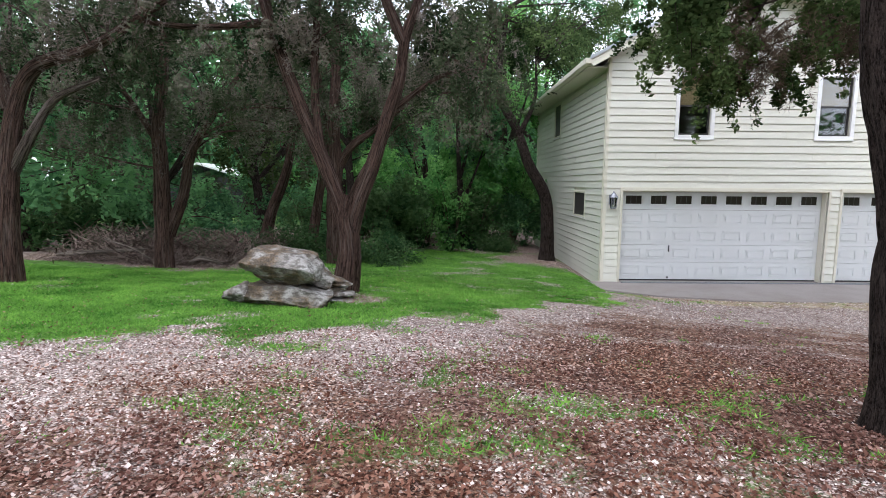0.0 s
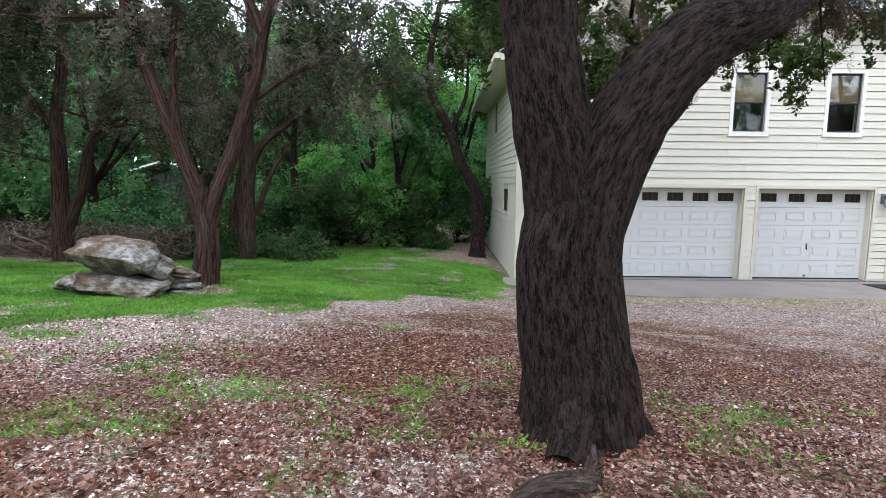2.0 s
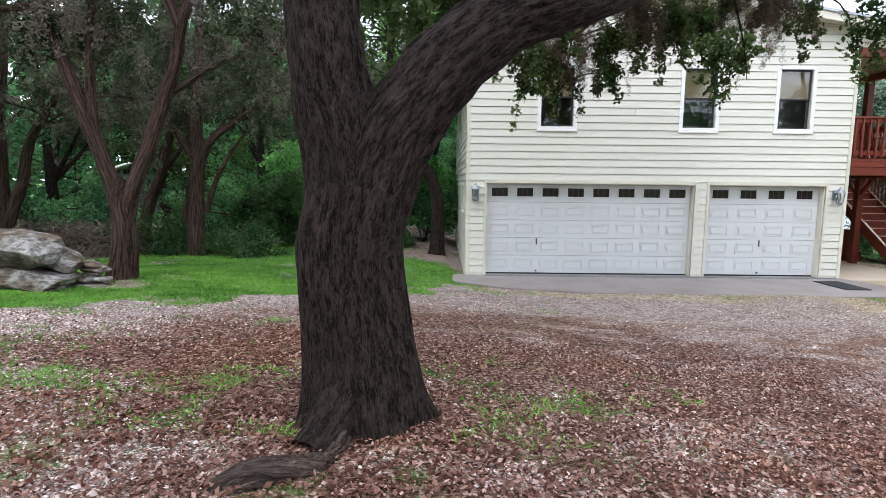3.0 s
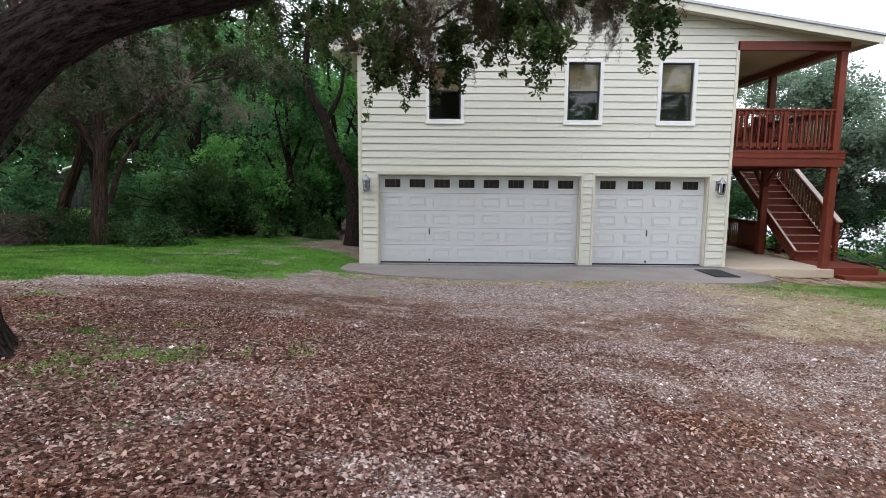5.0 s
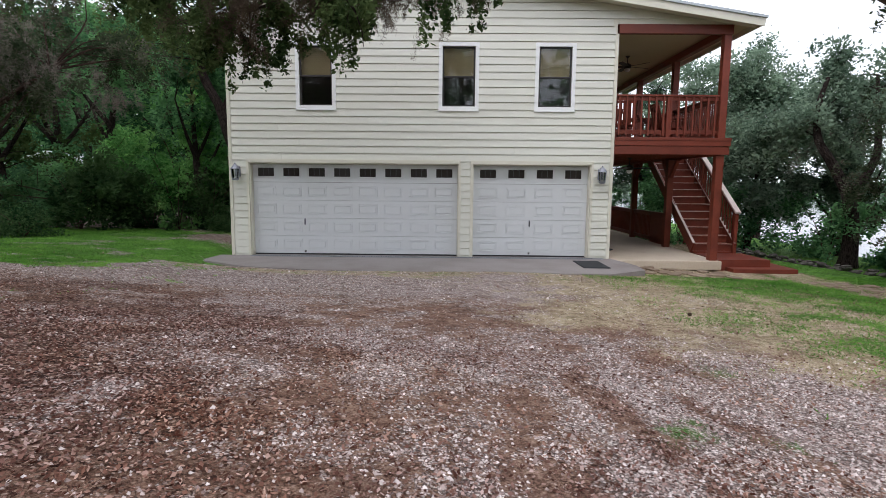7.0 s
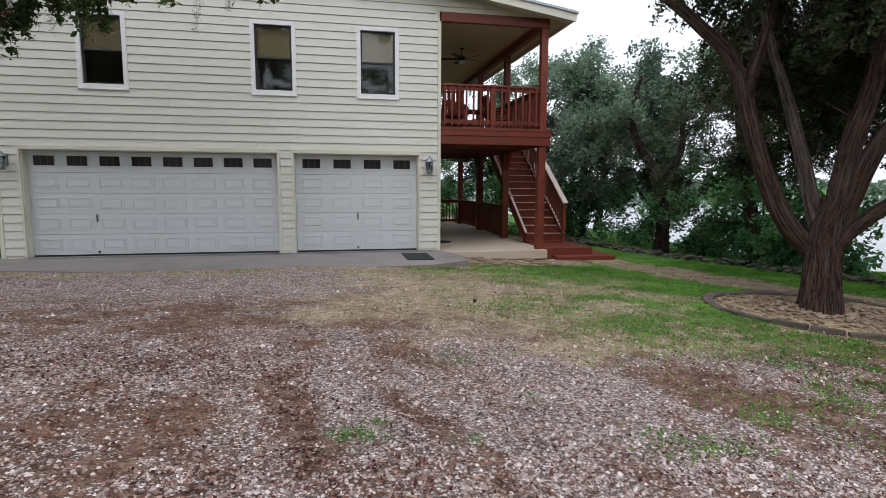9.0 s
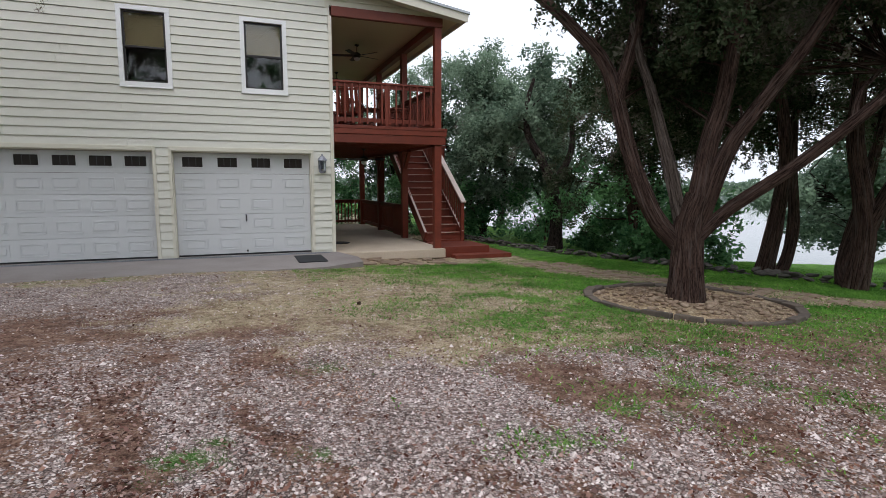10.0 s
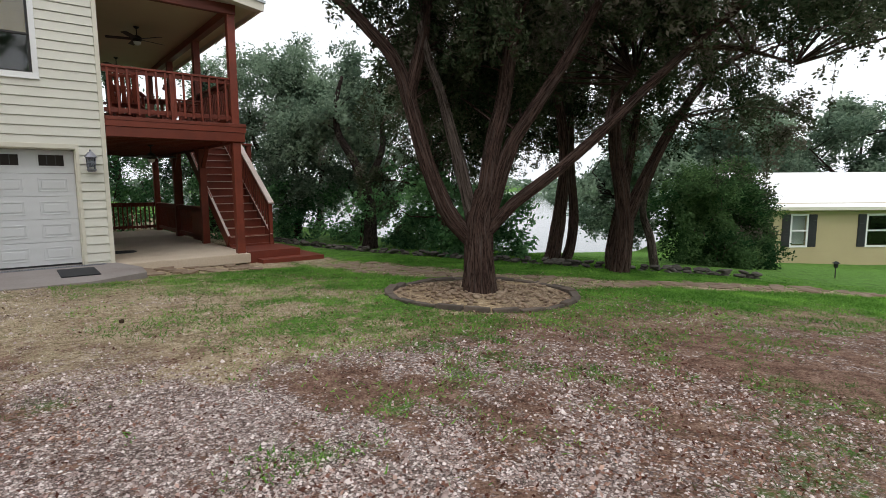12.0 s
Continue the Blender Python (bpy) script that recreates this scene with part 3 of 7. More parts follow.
def holed(name, u0, u1, z0, z1, holes, place, material, parent):
    """A wall slab in one piece with rectangular openings right through it."""
    us = sorted({u0, u1, *[h[0] for h in holes], *[h[1] for h in holes]})
    zs = sorted({z0, z1, *[h[2] for h in holes], *[h[3] for h in holes]})
    bm = bmesh.new()
    grid = {}

    def corner(i, j, k):
        if (i, j, k) not in grid:
            x0, x1, y0, y1 = place(us[i], us[i])
            grid[i, j, k] = bm.verts.new((x1 if k else x0, y1 if k else y0, zs[j]))
        return grid[i, j, k]

    def solid(i, j):
        if not (0 <= i < len(us) - 1 and 0 <= j < len(zs) - 1):
            return False
        mu, mz = (us[i] + us[i + 1]) / 2, (zs[j] + zs[j + 1]) / 2
        return not any(h[0] < mu < h[1] and h[2] < mz < h[3] for h in holes)
    for i in range(len(us) - 1):
        for j in range(len(zs) - 1):
            if not solid(i, j):
                continue
            for k in (0, 1):
                bm.faces.new([corner(i, j, k), corner(i + 1, j, k), corner(i + 1, j + 1, k), corner(i, j + 1, k)])
            for di, dj, p, q in ((-1, 0, (i, j), (i, j + 1)), (1, 0, (i + 1, j), (i + 1, j + 1)), (0, -1, (i, j), (i + 1, j)), (0, 1, (i, j + 1), (i + 1, j + 1))):
                if not solid(i + di, j + dj):
                    bm.faces.new([corner(*p, 0), corner(*q, 0), corner(*q, 1), corner(*p, 1)])
    bmesh.ops.recalc_face_normals(bm, faces=bm.faces)
    return part(name, bm, material, parent)


front_holes = [(a, b, -0.2, DOOR_H) for a, b, _ in DOORS] + [(cx - WW + 0.07, cx + WW - 0.07, cz - WH + 0.07, cz + WH - 0.07) for cx, cz in WINDOWS]
holed("front_wall", X0, X1, -0.2, 5.05, front_holes, lambda a, b: (a, b, F, F + 0.16), M_TRIM, house)
SIDE_WIN = [(17.35, 18.25, 3.78, 4.86), (14.15, 15.35, 1.42, 2.12), (19.0, 20.2, 1.42, 2.12)]
side_holes = [(a + 0.04, b - 0.04, c + 0.04, d - 0.04) for a, b, c, d in SIDE_WIN]
holed("side_wall", F + 0.16, YB, -0.25, 5.05, side_holes, lambda a, b: (X0, X0 + 0.16, a, b), M_TRIM, house)
box("back_wall", X0 + 0.16, X1, YB - 0.16, YB, -0.25, 5.05, M_TRIM, house)
box("porch_side_wall", X1 - 0.16, X1, F + 0.16, YB - 0.16, -0.25, 5.05, M_TRIM, house)
box("upper_floor", X0 + 0.16, X1 - 0.16, F + 0.3, YB - 0.16, 2.45, 2.75, M_DIMROOM, house)
box("upper_ceiling", X0 + 0.16, X1 - 0.16, F + 0.16, YB - 0.16, 4.98, 5.04, M_DIMROOM, house)
# dark sheets added close behind the openings to stand for unlit rooms
box("room_partition", X0 + 0.17, X1 - 0.17, F + 0.75, F + 0.8, 2.76, 4.97, M_DIMROOM, house, 0)
box("garage_partition", X0 + 0.17, X1 - 0.17, F + 0.75, F + 0.8, 0.0, 2.44, M_DIMROOM, house, 0)
box("side_partition", X0 + 0.75, X0 + 0.8, F + 0.81, YB - 0.17, 2.76, 4.97, M_DIMROOM, house, 0)
box("garage_side_partition", X0 + 0.75, X0 + 0.8, F + 0.81, YB - 0.17, 0.0, 2.44, M_DIMROOM, house, 0)
bm = bmesh.new()
prism(bm, [(X0, 5.05), (X1, 5.05), (X1, 5.27), (15.24, 5.27), (15.24, roof_z(15.24) - 0.12), (6.5, roof_z(6.5) - 0.12), (X0, roof_z(X0) - 0.12)], F, F + 0.12)
part("gable_wall", bm, M_TRIM, house)

# roof: a steep left slope and a long shallow one over the porch
bm = bmesh.new()
prism(bm, [(3.3, roof_z(3.3)), (6.5, roof_z(6.5)), (15.72, roof_z(15.72)), (15.72, roof_z(15.72) - 0.05), (6.5, roof_z(6.5) - 0.06), (3.3, roof_z(3.3) - 0.05)], 12.22, 21.9)
roof = part("roof", bm, M_ROOF, house, "grey standing-seam metal roof")
for k in range(23):
    y = 12.3 + 0.43 * k
    beam("seam", (3.32, y, roof_z(3.32) + 0.012), (6.5, y, roof_z(6.5) + 0.012), 0.025, 0.03, M_ROOF, roof, 0)
    beam("seam", (6.5, y, roof_z(6.5) + 0.012), (15.7, y, roof_z(15.7) + 0.012), 0.025, 0.03, M_ROOF, roof, 0)
bm = bmesh.new()
prism(bm, [(3.36, roof_z(3.36) - 0.16), (6.5, roof_z(6.5) - 0.17), (15.66, roof_z(15.66) - 0.16), (15.66, roof_z(15.66) - 0.07), (6.5, roof_z(6.5) - 0.08), (3.36, roof_z(3.36) - 0.07)], 12.30, F - 0.005)
part("soffit", bm, M_TRIM, house)
for a, b in (((3.33, 12.27), (6.5, 12.27)), ((6.5, 12.27), (15.69, 12.27))):
    beam("rake_board", (a[0], a[1], roof_z(a[0]) - 0.135), (b[0], b[1], roof_z(b[0]) - 0.135), 0.035, 0.17, M_TRIM, house, 0.004)
box("eave_board", 3.33, 3.36, 12.29, 21.85, 4.92, 5.05, M_TRIM, house)
box("eave_soffit", 3.36, X0 - 0.004, F + 0.0, 21.85, 4.93, 4.96, M_TRIM, house)
box("porch_eave_board", 15.66, 15.69, 12.29, 21.85, 5.17, 5.33, M_TRIM, house)
bm = bmesh.new()
prism(bm, [(3.2, 5.06), (3.2, 4.96), (3.22, 4.94), (3.325, 4.94), (3.325, 4.955), (3.23, 4.955), (3.215, 4.97), (3.215, 5.06)], 12.3, 21.85)
part("gutter", bm, M_TRIM, house)
box("gutter_end", 3.2, 3.33, 12.24, 12.30, 4.94, 5.06, M_TRIM, house)

# lap siding, course by course
bm = bmesh.new()
prism(bm, [(0, 0.013), (1, 0.013), (1, LAP), (0, LAP)], -1, 0)
for v in bm.verts:
    low = v.co.z < 0.05
    if v.co.y < -0.5:
        v.co.y = -0.036 if low else -0.020
first_board = part("siding_board", bm, M_SIDING, house)
LAPMESH = first_board.data
bpy.data.objects.remove(first_board)


def lap(place, turn, length):
    ob = new("siding_board", LAPMESH)
    ob.matrix_basis = pose(*place, 0, 0, turn) @ Matrix.Diagonal((length, 1, 1, 1))
    hang(ob, house)


def runs(lo, hi, z, holes, pad):
    spans = [(lo, hi)]
    for a, b, c, d in holes:
        if c - pad < z + LAP * 0.7 and z + LAP * 0.3 < d + pad:
            spans = [s for u, v in spans for s in ((u, min(v, a - pad)), (max(u, b + pad), v)) if s[1] - s[0] > 0.03]
    return spans


clear = [(a, b, -1, DOOR_H) for a, b, _ in DOORS] + [(cx - WW, cx + WW, cz - WH, cz + WH) for cx, cz in WINDOWS]
rs = random.Random(4)
z, k = -0.134, 0
while z < 5.04:
    for u, v in runs(X0 + 0.046, X1 - 0.046, z, clear, 0.0):
        cut = u + rs.uniform(1.0, 3.4)
        while v - cut > 0.6:
            lap((u, F, z), 0, cut - u - 0.003)
            u, cut = cut, cut + 3.66
        lap((u, F, z), 0, v - u)
    for u, v in runs(F + 0.046, YB - 0.10, z, SIDE_WIN, 0.0):
        cut = u + rs.uniform(1.0, 3.4)
        while v - cut > 0.6:
            lap((X0, cut - 0.003, z), -90, cut - u - 0.003)
            u, cut = cut, cut + 3.66
        lap((X0, v, z), -90, v - u)
    z += LAP
while z < 6.6:
    ends = []
    for h in (z, z + LAP):
        h += 0.19
        ends.append((max(X0 + 0.02, 3.45 + (h - 5.16) / 0.53), min(15.22 if z > 5.26 else X1 - 0.1, 15.68 - (h - 5.36) / 0.154)))
    if ends[1][1] - ends[1][0] > 0.3:
        bm = bmesh.new()
        prism(bm, [(ends[0][0], z + 0.013), (ends[0][1], z + 0.013), (ends[1][1], z + LAP), (ends[1][0], z + LAP)], -1, 0)
        for v in bm.verts:
            v.co.y = F if v.co.y > -0.5 else F - (0.036 if v.co.z < z + 0.05 else 0.020)
        part("siding_board", bm, M_SIDING, house)
    z += LAP
box("corner_board", X0 - 0.03, X0 + 0.045, F - 0.048, F - 0.001, -0.1, 5.0, M_TRIM, house)
box("corner_board", X0 - 0.048, X0 - 0.001, F + 0.002, F + 0.045, -0.1, 4.9, M_TRIM, house)
box("corner_board", X1 - 0.045, X1 + 0.03, F - 0.048, F - 0.001, -0.1, 5.05, M_TRIM, house)
box("corner_board", X0 - 0.048, X0 - 0.001, YB - 0.10, YB, -0.1, 4.9, M_TRIM, house)
box("foundation", X0 - 0.01, X0 + 0.05, F - 0.01, YB, -0.5, -0.03, M_CONC, house)


def ring(bm, u0, u1, z0, z1, w, place):
    for a, b, c, d in ((u0, u1, z1 - w, z1), (u0, u1, z0, z0 + w), (u0, u0 + w, z0 + w, z1 - w), (u1 - w, u1, z0 + w, z1 - w)):
        add_box(bm, *place(a, b), c, d, 0.003)


def window(u0, u1, z0, z1, at, deep, flat=True, blind=True, trim=0.085):
    """A double-hung window in white trim; at: outer wall face; deep: +1 along y, or along x for the side wall."""
    place = (lambda p, q: (lambda a, b: (a, b, at + p, at + q))) if flat else (lambda p, q: (lambda a, b: (at + p, at + q, a, b)))
    bm = bmesh.new()
    ring(bm, u0, u1, z0, z1, trim, place(-0.045, 0.0))
    frame_ob = part("window", bm, M_WHITE if blind else M_TRIM, house, "white-trimmed double-hung window with dark sashes")
    bm = bmesh.new()
    add_box(bm, *place(-0.06, 0.0)(u0 - 0.01, u1 + 0.01), z0 - 0.025, z0, 0.004)
    part("sill", bm, M_WHITE, frame_ob)
    a, b, c, d = u0 + trim + 0.003, u1 - trim - 0.003, z0 + trim + 0.003, z1 - trim - 0.003
    m = (c + d) / 2
    for nm, lo, hi, off in (("upper_sash", m - 0.015, d, 0.02), ("lower_sash", c, m + 0.02, 0.048)):
        bm = bmesh.new()
        ring(bm, a, b, lo, hi, 0.035, place(off, off + 0.026))
        part(nm, bm, M_SASH, frame_ob)
        bm = bmesh.new()
        add_box(bm, *place(off + 0.010, off + 0.014)(a + 0.034, b - 0.034), lo + 0.034, hi - 0.034)
        g = part("pane", bm, M_GLASS, frame_ob)
        g.visible_shadow = False
    if not blind:
        bm = bmesh.new()
        add_box(bm, *place(-0.012, -0.004)(a - 0.004, b + 0.004), c - 0.004, d + 0.004)
        part("insect_screen", bm, M_SASH, frame_ob, "dark insect screen")
    if blind:
        for i in range(14):
            zz = d - 0.02 - 0.045 * i
            if zz - 0.04 > m - 0.06:
                bm = bmesh.new()
                add_box(bm, *place(0.078, 0.084)(a + 0.01, b - 0.01), zz - 0.042, zz, 0.002)
                part("blind_slat", bm, M_BLIND, frame_ob)
    return frame_ob


for cx, cz in WINDOWS:
    window(cx - WW, cx + WW, cz - WH, cz + WH, F, 1)
for a, b, c, d in SIDE_WIN:
    window(a, b, c, d, X0, 1, False, False, 0.05)


def garage_door(x0, x1, cols):
    """A sectional door: one row of small lights above four rows of raised panels."""
    for nm, a, b, c, d in (("casing", x0 - 0.055, x0, 0, DOOR_H + 0.085), ("casing", x1, x1 + 0.055, 0, DOOR_H + 0.085), ("head_casing", x0, x1, DOOR_H, DOOR_H + 0.085)):
        box(nm, a, b, F - 0.052, F - 0.001, c, d, M_TRIM, house)
    for a, b in ((x0, x0 + 0.02), (x1 - 0.02, x1)):
        box("jamb", a, b, F + 0.001, F + 0.22, 0, DOOR_H - 0.021, M_TRIM, house)
    box("head_jamb", x0, x1, F + 0.001, F + 0.22, DOOR_H - 0.02, DOOR_H, M_TRIM, house)
    y = F + 0.16
    door = box("garage_door", x0 + 0.022, x1 - 0.022, y + 0.03, y + 0.05, 0.03, DOOR_H - 0.43 - 0.03, M_DOOR, house, 0, "white steel sectional garage door with small top lights")
    h = (DOOR_H - 0.05) / 5
    w = (x1 - x0 - 0.06) / cols
    for r in range(5):
        z0, z1 = 0.03 + r * h, 0.03 + (r + 1) * h - 0.006
        bm = bmesh.new()
        lights = []
        if r == 4:
            for c in range(cols):
                mid = x0 + 0.03 + (c + 0.5) * w
                lights.append((mid - 0.19, mid + 0.19, z0 + 0.13, z0 + 0.33))
            edge = x0 + 0.022
            add_box(bm, x0 + 0.022, x1 - 0.022, y, y + 0.03, z0, z0 + 0.13)
            add_box(bm, x0 + 0.022, x1 - 0.022, y, y + 0.03, z0 + 0.33, z1)
            for a, b, c, d in lights + [(x1 - 0.022, 0, 0, 0)]:
                add_box(bm, edge, a, y, y + 0.03, z0 + 0.13, z0 + 0.33)
                edge = b
        else:
            add_box(bm, x0 + 0.022, x1 - 0.022, y, y + 0.03, z0, z1, 0.004)
            for c in range(cols):
                mid = x0 + 0.03 + (c + 0.5) * w
                a, b, lo, hi = mid - 0.225, mid + 0.225, z0 + 0.085, z1 - 0.085
                ring(bm, a, b, lo, hi, 0.022, lambda p, q: (p, q, y - 0.010, y + 0.001))
                add_box(bm, a + 0.05, b - 0.05, y - 0.013, y + 0.001, lo + 0.05, hi - 0.05, 0.006)
        part("door_section", bm, M_DOOR, door)
        for a, b, c, d in lights:
            bm = bmesh.new()
            ring(bm, a - 0.025, b + 0.025, c - 0.025, d + 0.025, 0.027, lambda p, q: (p, q, y - 0.012, y - 0.0005))
            part("light_frame", bm, M_DOOR, door)
            g = box("pane", a, b, y + 0.006, y + 0.010, c, d, M_DOORGLASS, door, 0)
            g.visible_shadow = False
            for t in (0.33, 0.67):
                box("muntin", a + (b - a) * t - 0.006, a + (b - a) * t + 0.006, y + 0.001, y + 0.0058, c, d, M_SASH, door, 0)
    # dark sheet added behind the lights in place of the garage's gloom
    box("dark_backing", x0 + 0.03, x1 - 0.03, y + 0.031, y + 0.045, DOOR_H - 0.42, DOOR_H - 0.05, M_SASH, door, 0)
    hx = x0 + 0.03 + 2 * w
    box("lock_plate", hx - 0.018, hx + 0.018, y - 0.016, y - 0.001, 0.72, 0.86, M_LAMPMETAL, door, 0.006)
    box("door_handle", hx - 0.008, hx + 0.008, y - 0.034, y - 0.012, 0.70, 0.84, M_DARKMETAL, door, 0.006)
    box("lift_handle", hx - 0.02, hx + 0.02, y - 0.03, y - 0.001, 0.06, 0.10, M_DARKMETAL, door, 0.006)
    box("bottom_seal", x0 + 0.022, x1 - 0.022, y + 0.002, y + 0.04, 0.0, 0.026, M_BLACK, door, 0)


for a, b, c in DOORS:
    garage_door(a, b, c)

# ---- concrete in front of the garage, and the patio ----
bm = bmesh.new()
outline = [(3.55, 12.62), (3.45, 11.75), (4.6, 11.0), (6.4, 10.55), (8.6, 10.42), (12.1, 10.42), (12.9, 10.9), (12.95, 11.6), (12.68, 12.62)]
top = bm.faces.new([bm.verts.new((x, y, 0.0)) for x, y in outline][::-1])
bmesh.ops.extrude_face_region(bm, geom=[top])
for v in list(bm.verts)[:len(outline)]:
    v.co.z = -0.2
bmesh.ops.recalc_face_normals(bm, faces=bm.faces)
bm.faces.ensure_lookup_table()
apron = part("garage_apron", bm, M_CONC)
tagged(apron, "weathered grey concrete apron in front of the garage doors", "paving", kind="structure")
apron.location.z = -0.004
tagged(box("garage_floor", X0 + 0.17, X1 - 0.17, F + 0.0, YB - 0.17, -0.2, -0.006, M_CONC), "grey concrete garage floor", "floor", kind="structure")
tagged(box("patio", X1 + 0.005, 15.25, 12.5, 21.2, -0.24, -0.03, M_PATIO, bevel=0.02), "tan concrete patio slab under the deck", "patio", kind="structure")
mat_ob = box("door_mat", 11.70, 12.25, 11.08, 12.08, 0.0, 0.016, M_BLACK, bevel=0.004)
tagged(mat_ob, "black rubber door mat lying on the concrete apron", "mat")
bm = bmesh.new()
turned(bm, [(0.27, 0.0), (0.275, 0.012), (0.255, 0.017), (0.05, 0.013)], (13.08, 14.6, -0.03), 28)
tagged(part("door_mat", bm, M_BLACK), "small round dark mat on the patio beside the house", "mat")


def wall_lantern(x, z):
    lamp = root("wall_lantern", (x, F - 0.03, z), "grey metal lantern on the wall beside a garage door", "wall lamp", "garage lanterns")
    y = F - 0.15
    box("back_plate", x - 0.05, x + 0.05, F - 0.045, F - 0.027, z - 0.08, z + 0.10, M_LAMPMETAL, lamp, 0.006)
    beam("arm", (x, F - 0.04, z + 0.06), (x, y, z + 0.13), 0.018, 0.018, M_LAMPMETAL, lamp)
    bm = bmesh.new()
    turned(bm, [(0.085, 0.055), (0.07, 0.075), (0.035, 0.12), (0.015, 0.135), (0.012, 0.16)], (x, y, z), 8)
    part("cap", bm, M_LAMPMETAL, lamp)
    bm = bmesh.new()
    turned(bm, [(0.04, -0.15), (0.06, -0.13), (0.062, -0.11)], (x, y, z), 8)
    part("base", bm, M_LAMPMETAL, lamp)
    bm = bmesh.new()
    turned(bm, [(0.05, -0.108), (0.066, 0.05)], (x, y, z), 8)
    g = part("lantern_glass", bm, M_GLASS, lamp)
    g.visible_shadow = False
    for i in range(4):
        a = math.pi / 4 + i * math.pi / 2
        beam("cage_bar", (x + 0.058 * math.cos(a), y + 0.058 * math.sin(a), z - 0.11), (x + 0.074 * math.cos(a), y + 0.074 * math.sin(a), z + 0.056), 0.01, 0.01, M_LAMPMETAL, lamp, 0)
    return lamp


for x in (4.02, 12.38):
    lamp = wall_lantern(x, 1.93)
    lamp.scale = (1.3, 1.3, 1.3)

# ---- the covered porch ----
PX, DECK, RAIL = 15.1, 2.78, 3.75
porch = root("covered_porch", (13.9, 16.8, 0), "dark red stained two-level timber porch along the house", "porch")
POSTS = [12.70, 15.4, 18.2, 21.0]
for k, y in enumerate(POSTS):
    box("post", PX - 0.085, PX + 0.085, y - 0.085, y + 0.085, -0.06 if k else -0.12, 2.40, M_RED, porch, 0.008)
    box("upper_post", PX - 0.08, PX + 0.08, y - 0.08, y + 0.08, DECK, 5.06, M_RED, porch, 0.008)
box("rim_board", X1 + 0.035, PX + 0.17, 12.575, 12.63, 2.41, 2.60, M_RED, porch, 0.008)
box("rim_board", X1 + 0.035, PX + 0.19, 12.56, 12.63, 2.604, 2.72, M_RED, porch, 0.008)
box("rail_post", 13.84, 13.93, 12.655, 12.745, DECK, RAIL - 0.045, M_RED, porch, 0.006)
for y in (15.48, 18.28):
    beam("knee_brace", (PX, y, 1.95), (PX, y + 0.42, 2.40), 0.09, 0.09, M_RED, porch)
for y in (15.32, 18.12):
    beam("knee_brace", (PX, y, 1.95), (PX, y - 0.42, 2.40), 0.09, 0.09, M_RED, porch)
box("solid_panel", PX - 0.02, PX + 0.02, 15.5, 16.6, 0.0, 0.86, M_RED, porch, 0.004)
box("rim_board", PX + 0.12, PX + 0.17, 12.632, 21.1, 2.41, 2.72, M_RED, porch, 0.006)
box("ledge_board", X1 + 0.035, PX + 0.2, 12.55, 12.60, 2.721, 2.79, M_RED, porch, 0.006)
for k in range(20):
    y = 12.7 + 0.43 * k
    box("joist", X1 + 0.035, PX + 0.11, y, y + 0.045, 2.46, 2.735, M_RED, porch, 0)
for k in range(58):
    y = 12.605 + 0.147 * k
    box("deck_board", X1 + 0.035, PX + 0.17, y, y + 0.140, 2.74, DECK, M_RED, porch, 0.003)
box("front_beam", X1 + 0.035, PX + 0.10, 12.60, 12.72, 5.065, 5.265, M_RED, porch, 0.006)
box("side_beam", PX - 0.07, PX + 0.09, 12.725, 21.1, 5.065, 5.23, M_RED, porch, 0.006)
box("porch_ceiling", X1 + 0.005, 15.65, 12.64, 21.6, 5.27, 5.30, M_CEIL, porch, 0)
box("ceiling_trim", X1 + 0.005, X1 + 0.05, 12.73, 21.1, 5.22, 5.269, M_RED, porch, 0.003)


def railing(parent, a, b, zf, top, gap=0.125):
    """Rails and square balusters from a to b, standing on zf."""
    a, b = Vector(a), Vector(b)
    n = max(2, int((b - a).length / gap))
    A, B = Vector((a.x, a.y, 0)), Vector((b.x, b.y, 0))
    up = Vector((0, 0, 1))
    beam("top_rail", A + up * (top - 0.02), B + up * (top - 0.02), 0.13, 0.04, M_RED, parent)
    beam("upper_rail", A + up * (top - 0.085), B + up * (top - 0.085), 0.04, 0.088, M_RED, parent)
    beam("lower_rail", A + up * (zf + 0.14), B + up * (zf + 0.14), 0.04, 0.088, M_RED, parent)
    d = (B - A).normalized()
    side = Vector((d.y, -d.x, 0)) * 0.04
    for i in range(n):
        p = A.lerp(B, (i + 0.5) / n) + side
        beam("baluster", p + up * (zf + 0.06), p + up * (top - 0.045), 0.038, 0.038, M_RED, parent, 0.002)


railing(porch, (X1 + 0.05, 12.70, 0), (PX - 0.085, 12.70, 0), DECK, RAIL, 0.165)
railing(porch, (PX, 12.79, 0), (PX, 15.32, 0), DECK, RAIL)
railing(porch, (PX, 15.48, 0), (PX, 17.6, 0), DECK, RAIL)
railing(porch, (PX, 18.9, 0), (PX, 20.92, 0), DECK, RAIL)
railing(porch, (X1 + 0.05, 21.0, 0), (PX - 0.085, 21.0, 0), DECK, RAIL)
railing(porch, (PX, 15.5, 0), (PX, 18.1, 0), -0.03, 0.92, 0.11)
railing(porch, (PX, 18.3, 0), (PX, 20.9, 0), -0.03, 0.92, 0.11)
railing(porch, (X1 + 0.05, 21.05, 0), (PX - 0.085, 21.05, 0), -0.03, 0.92)

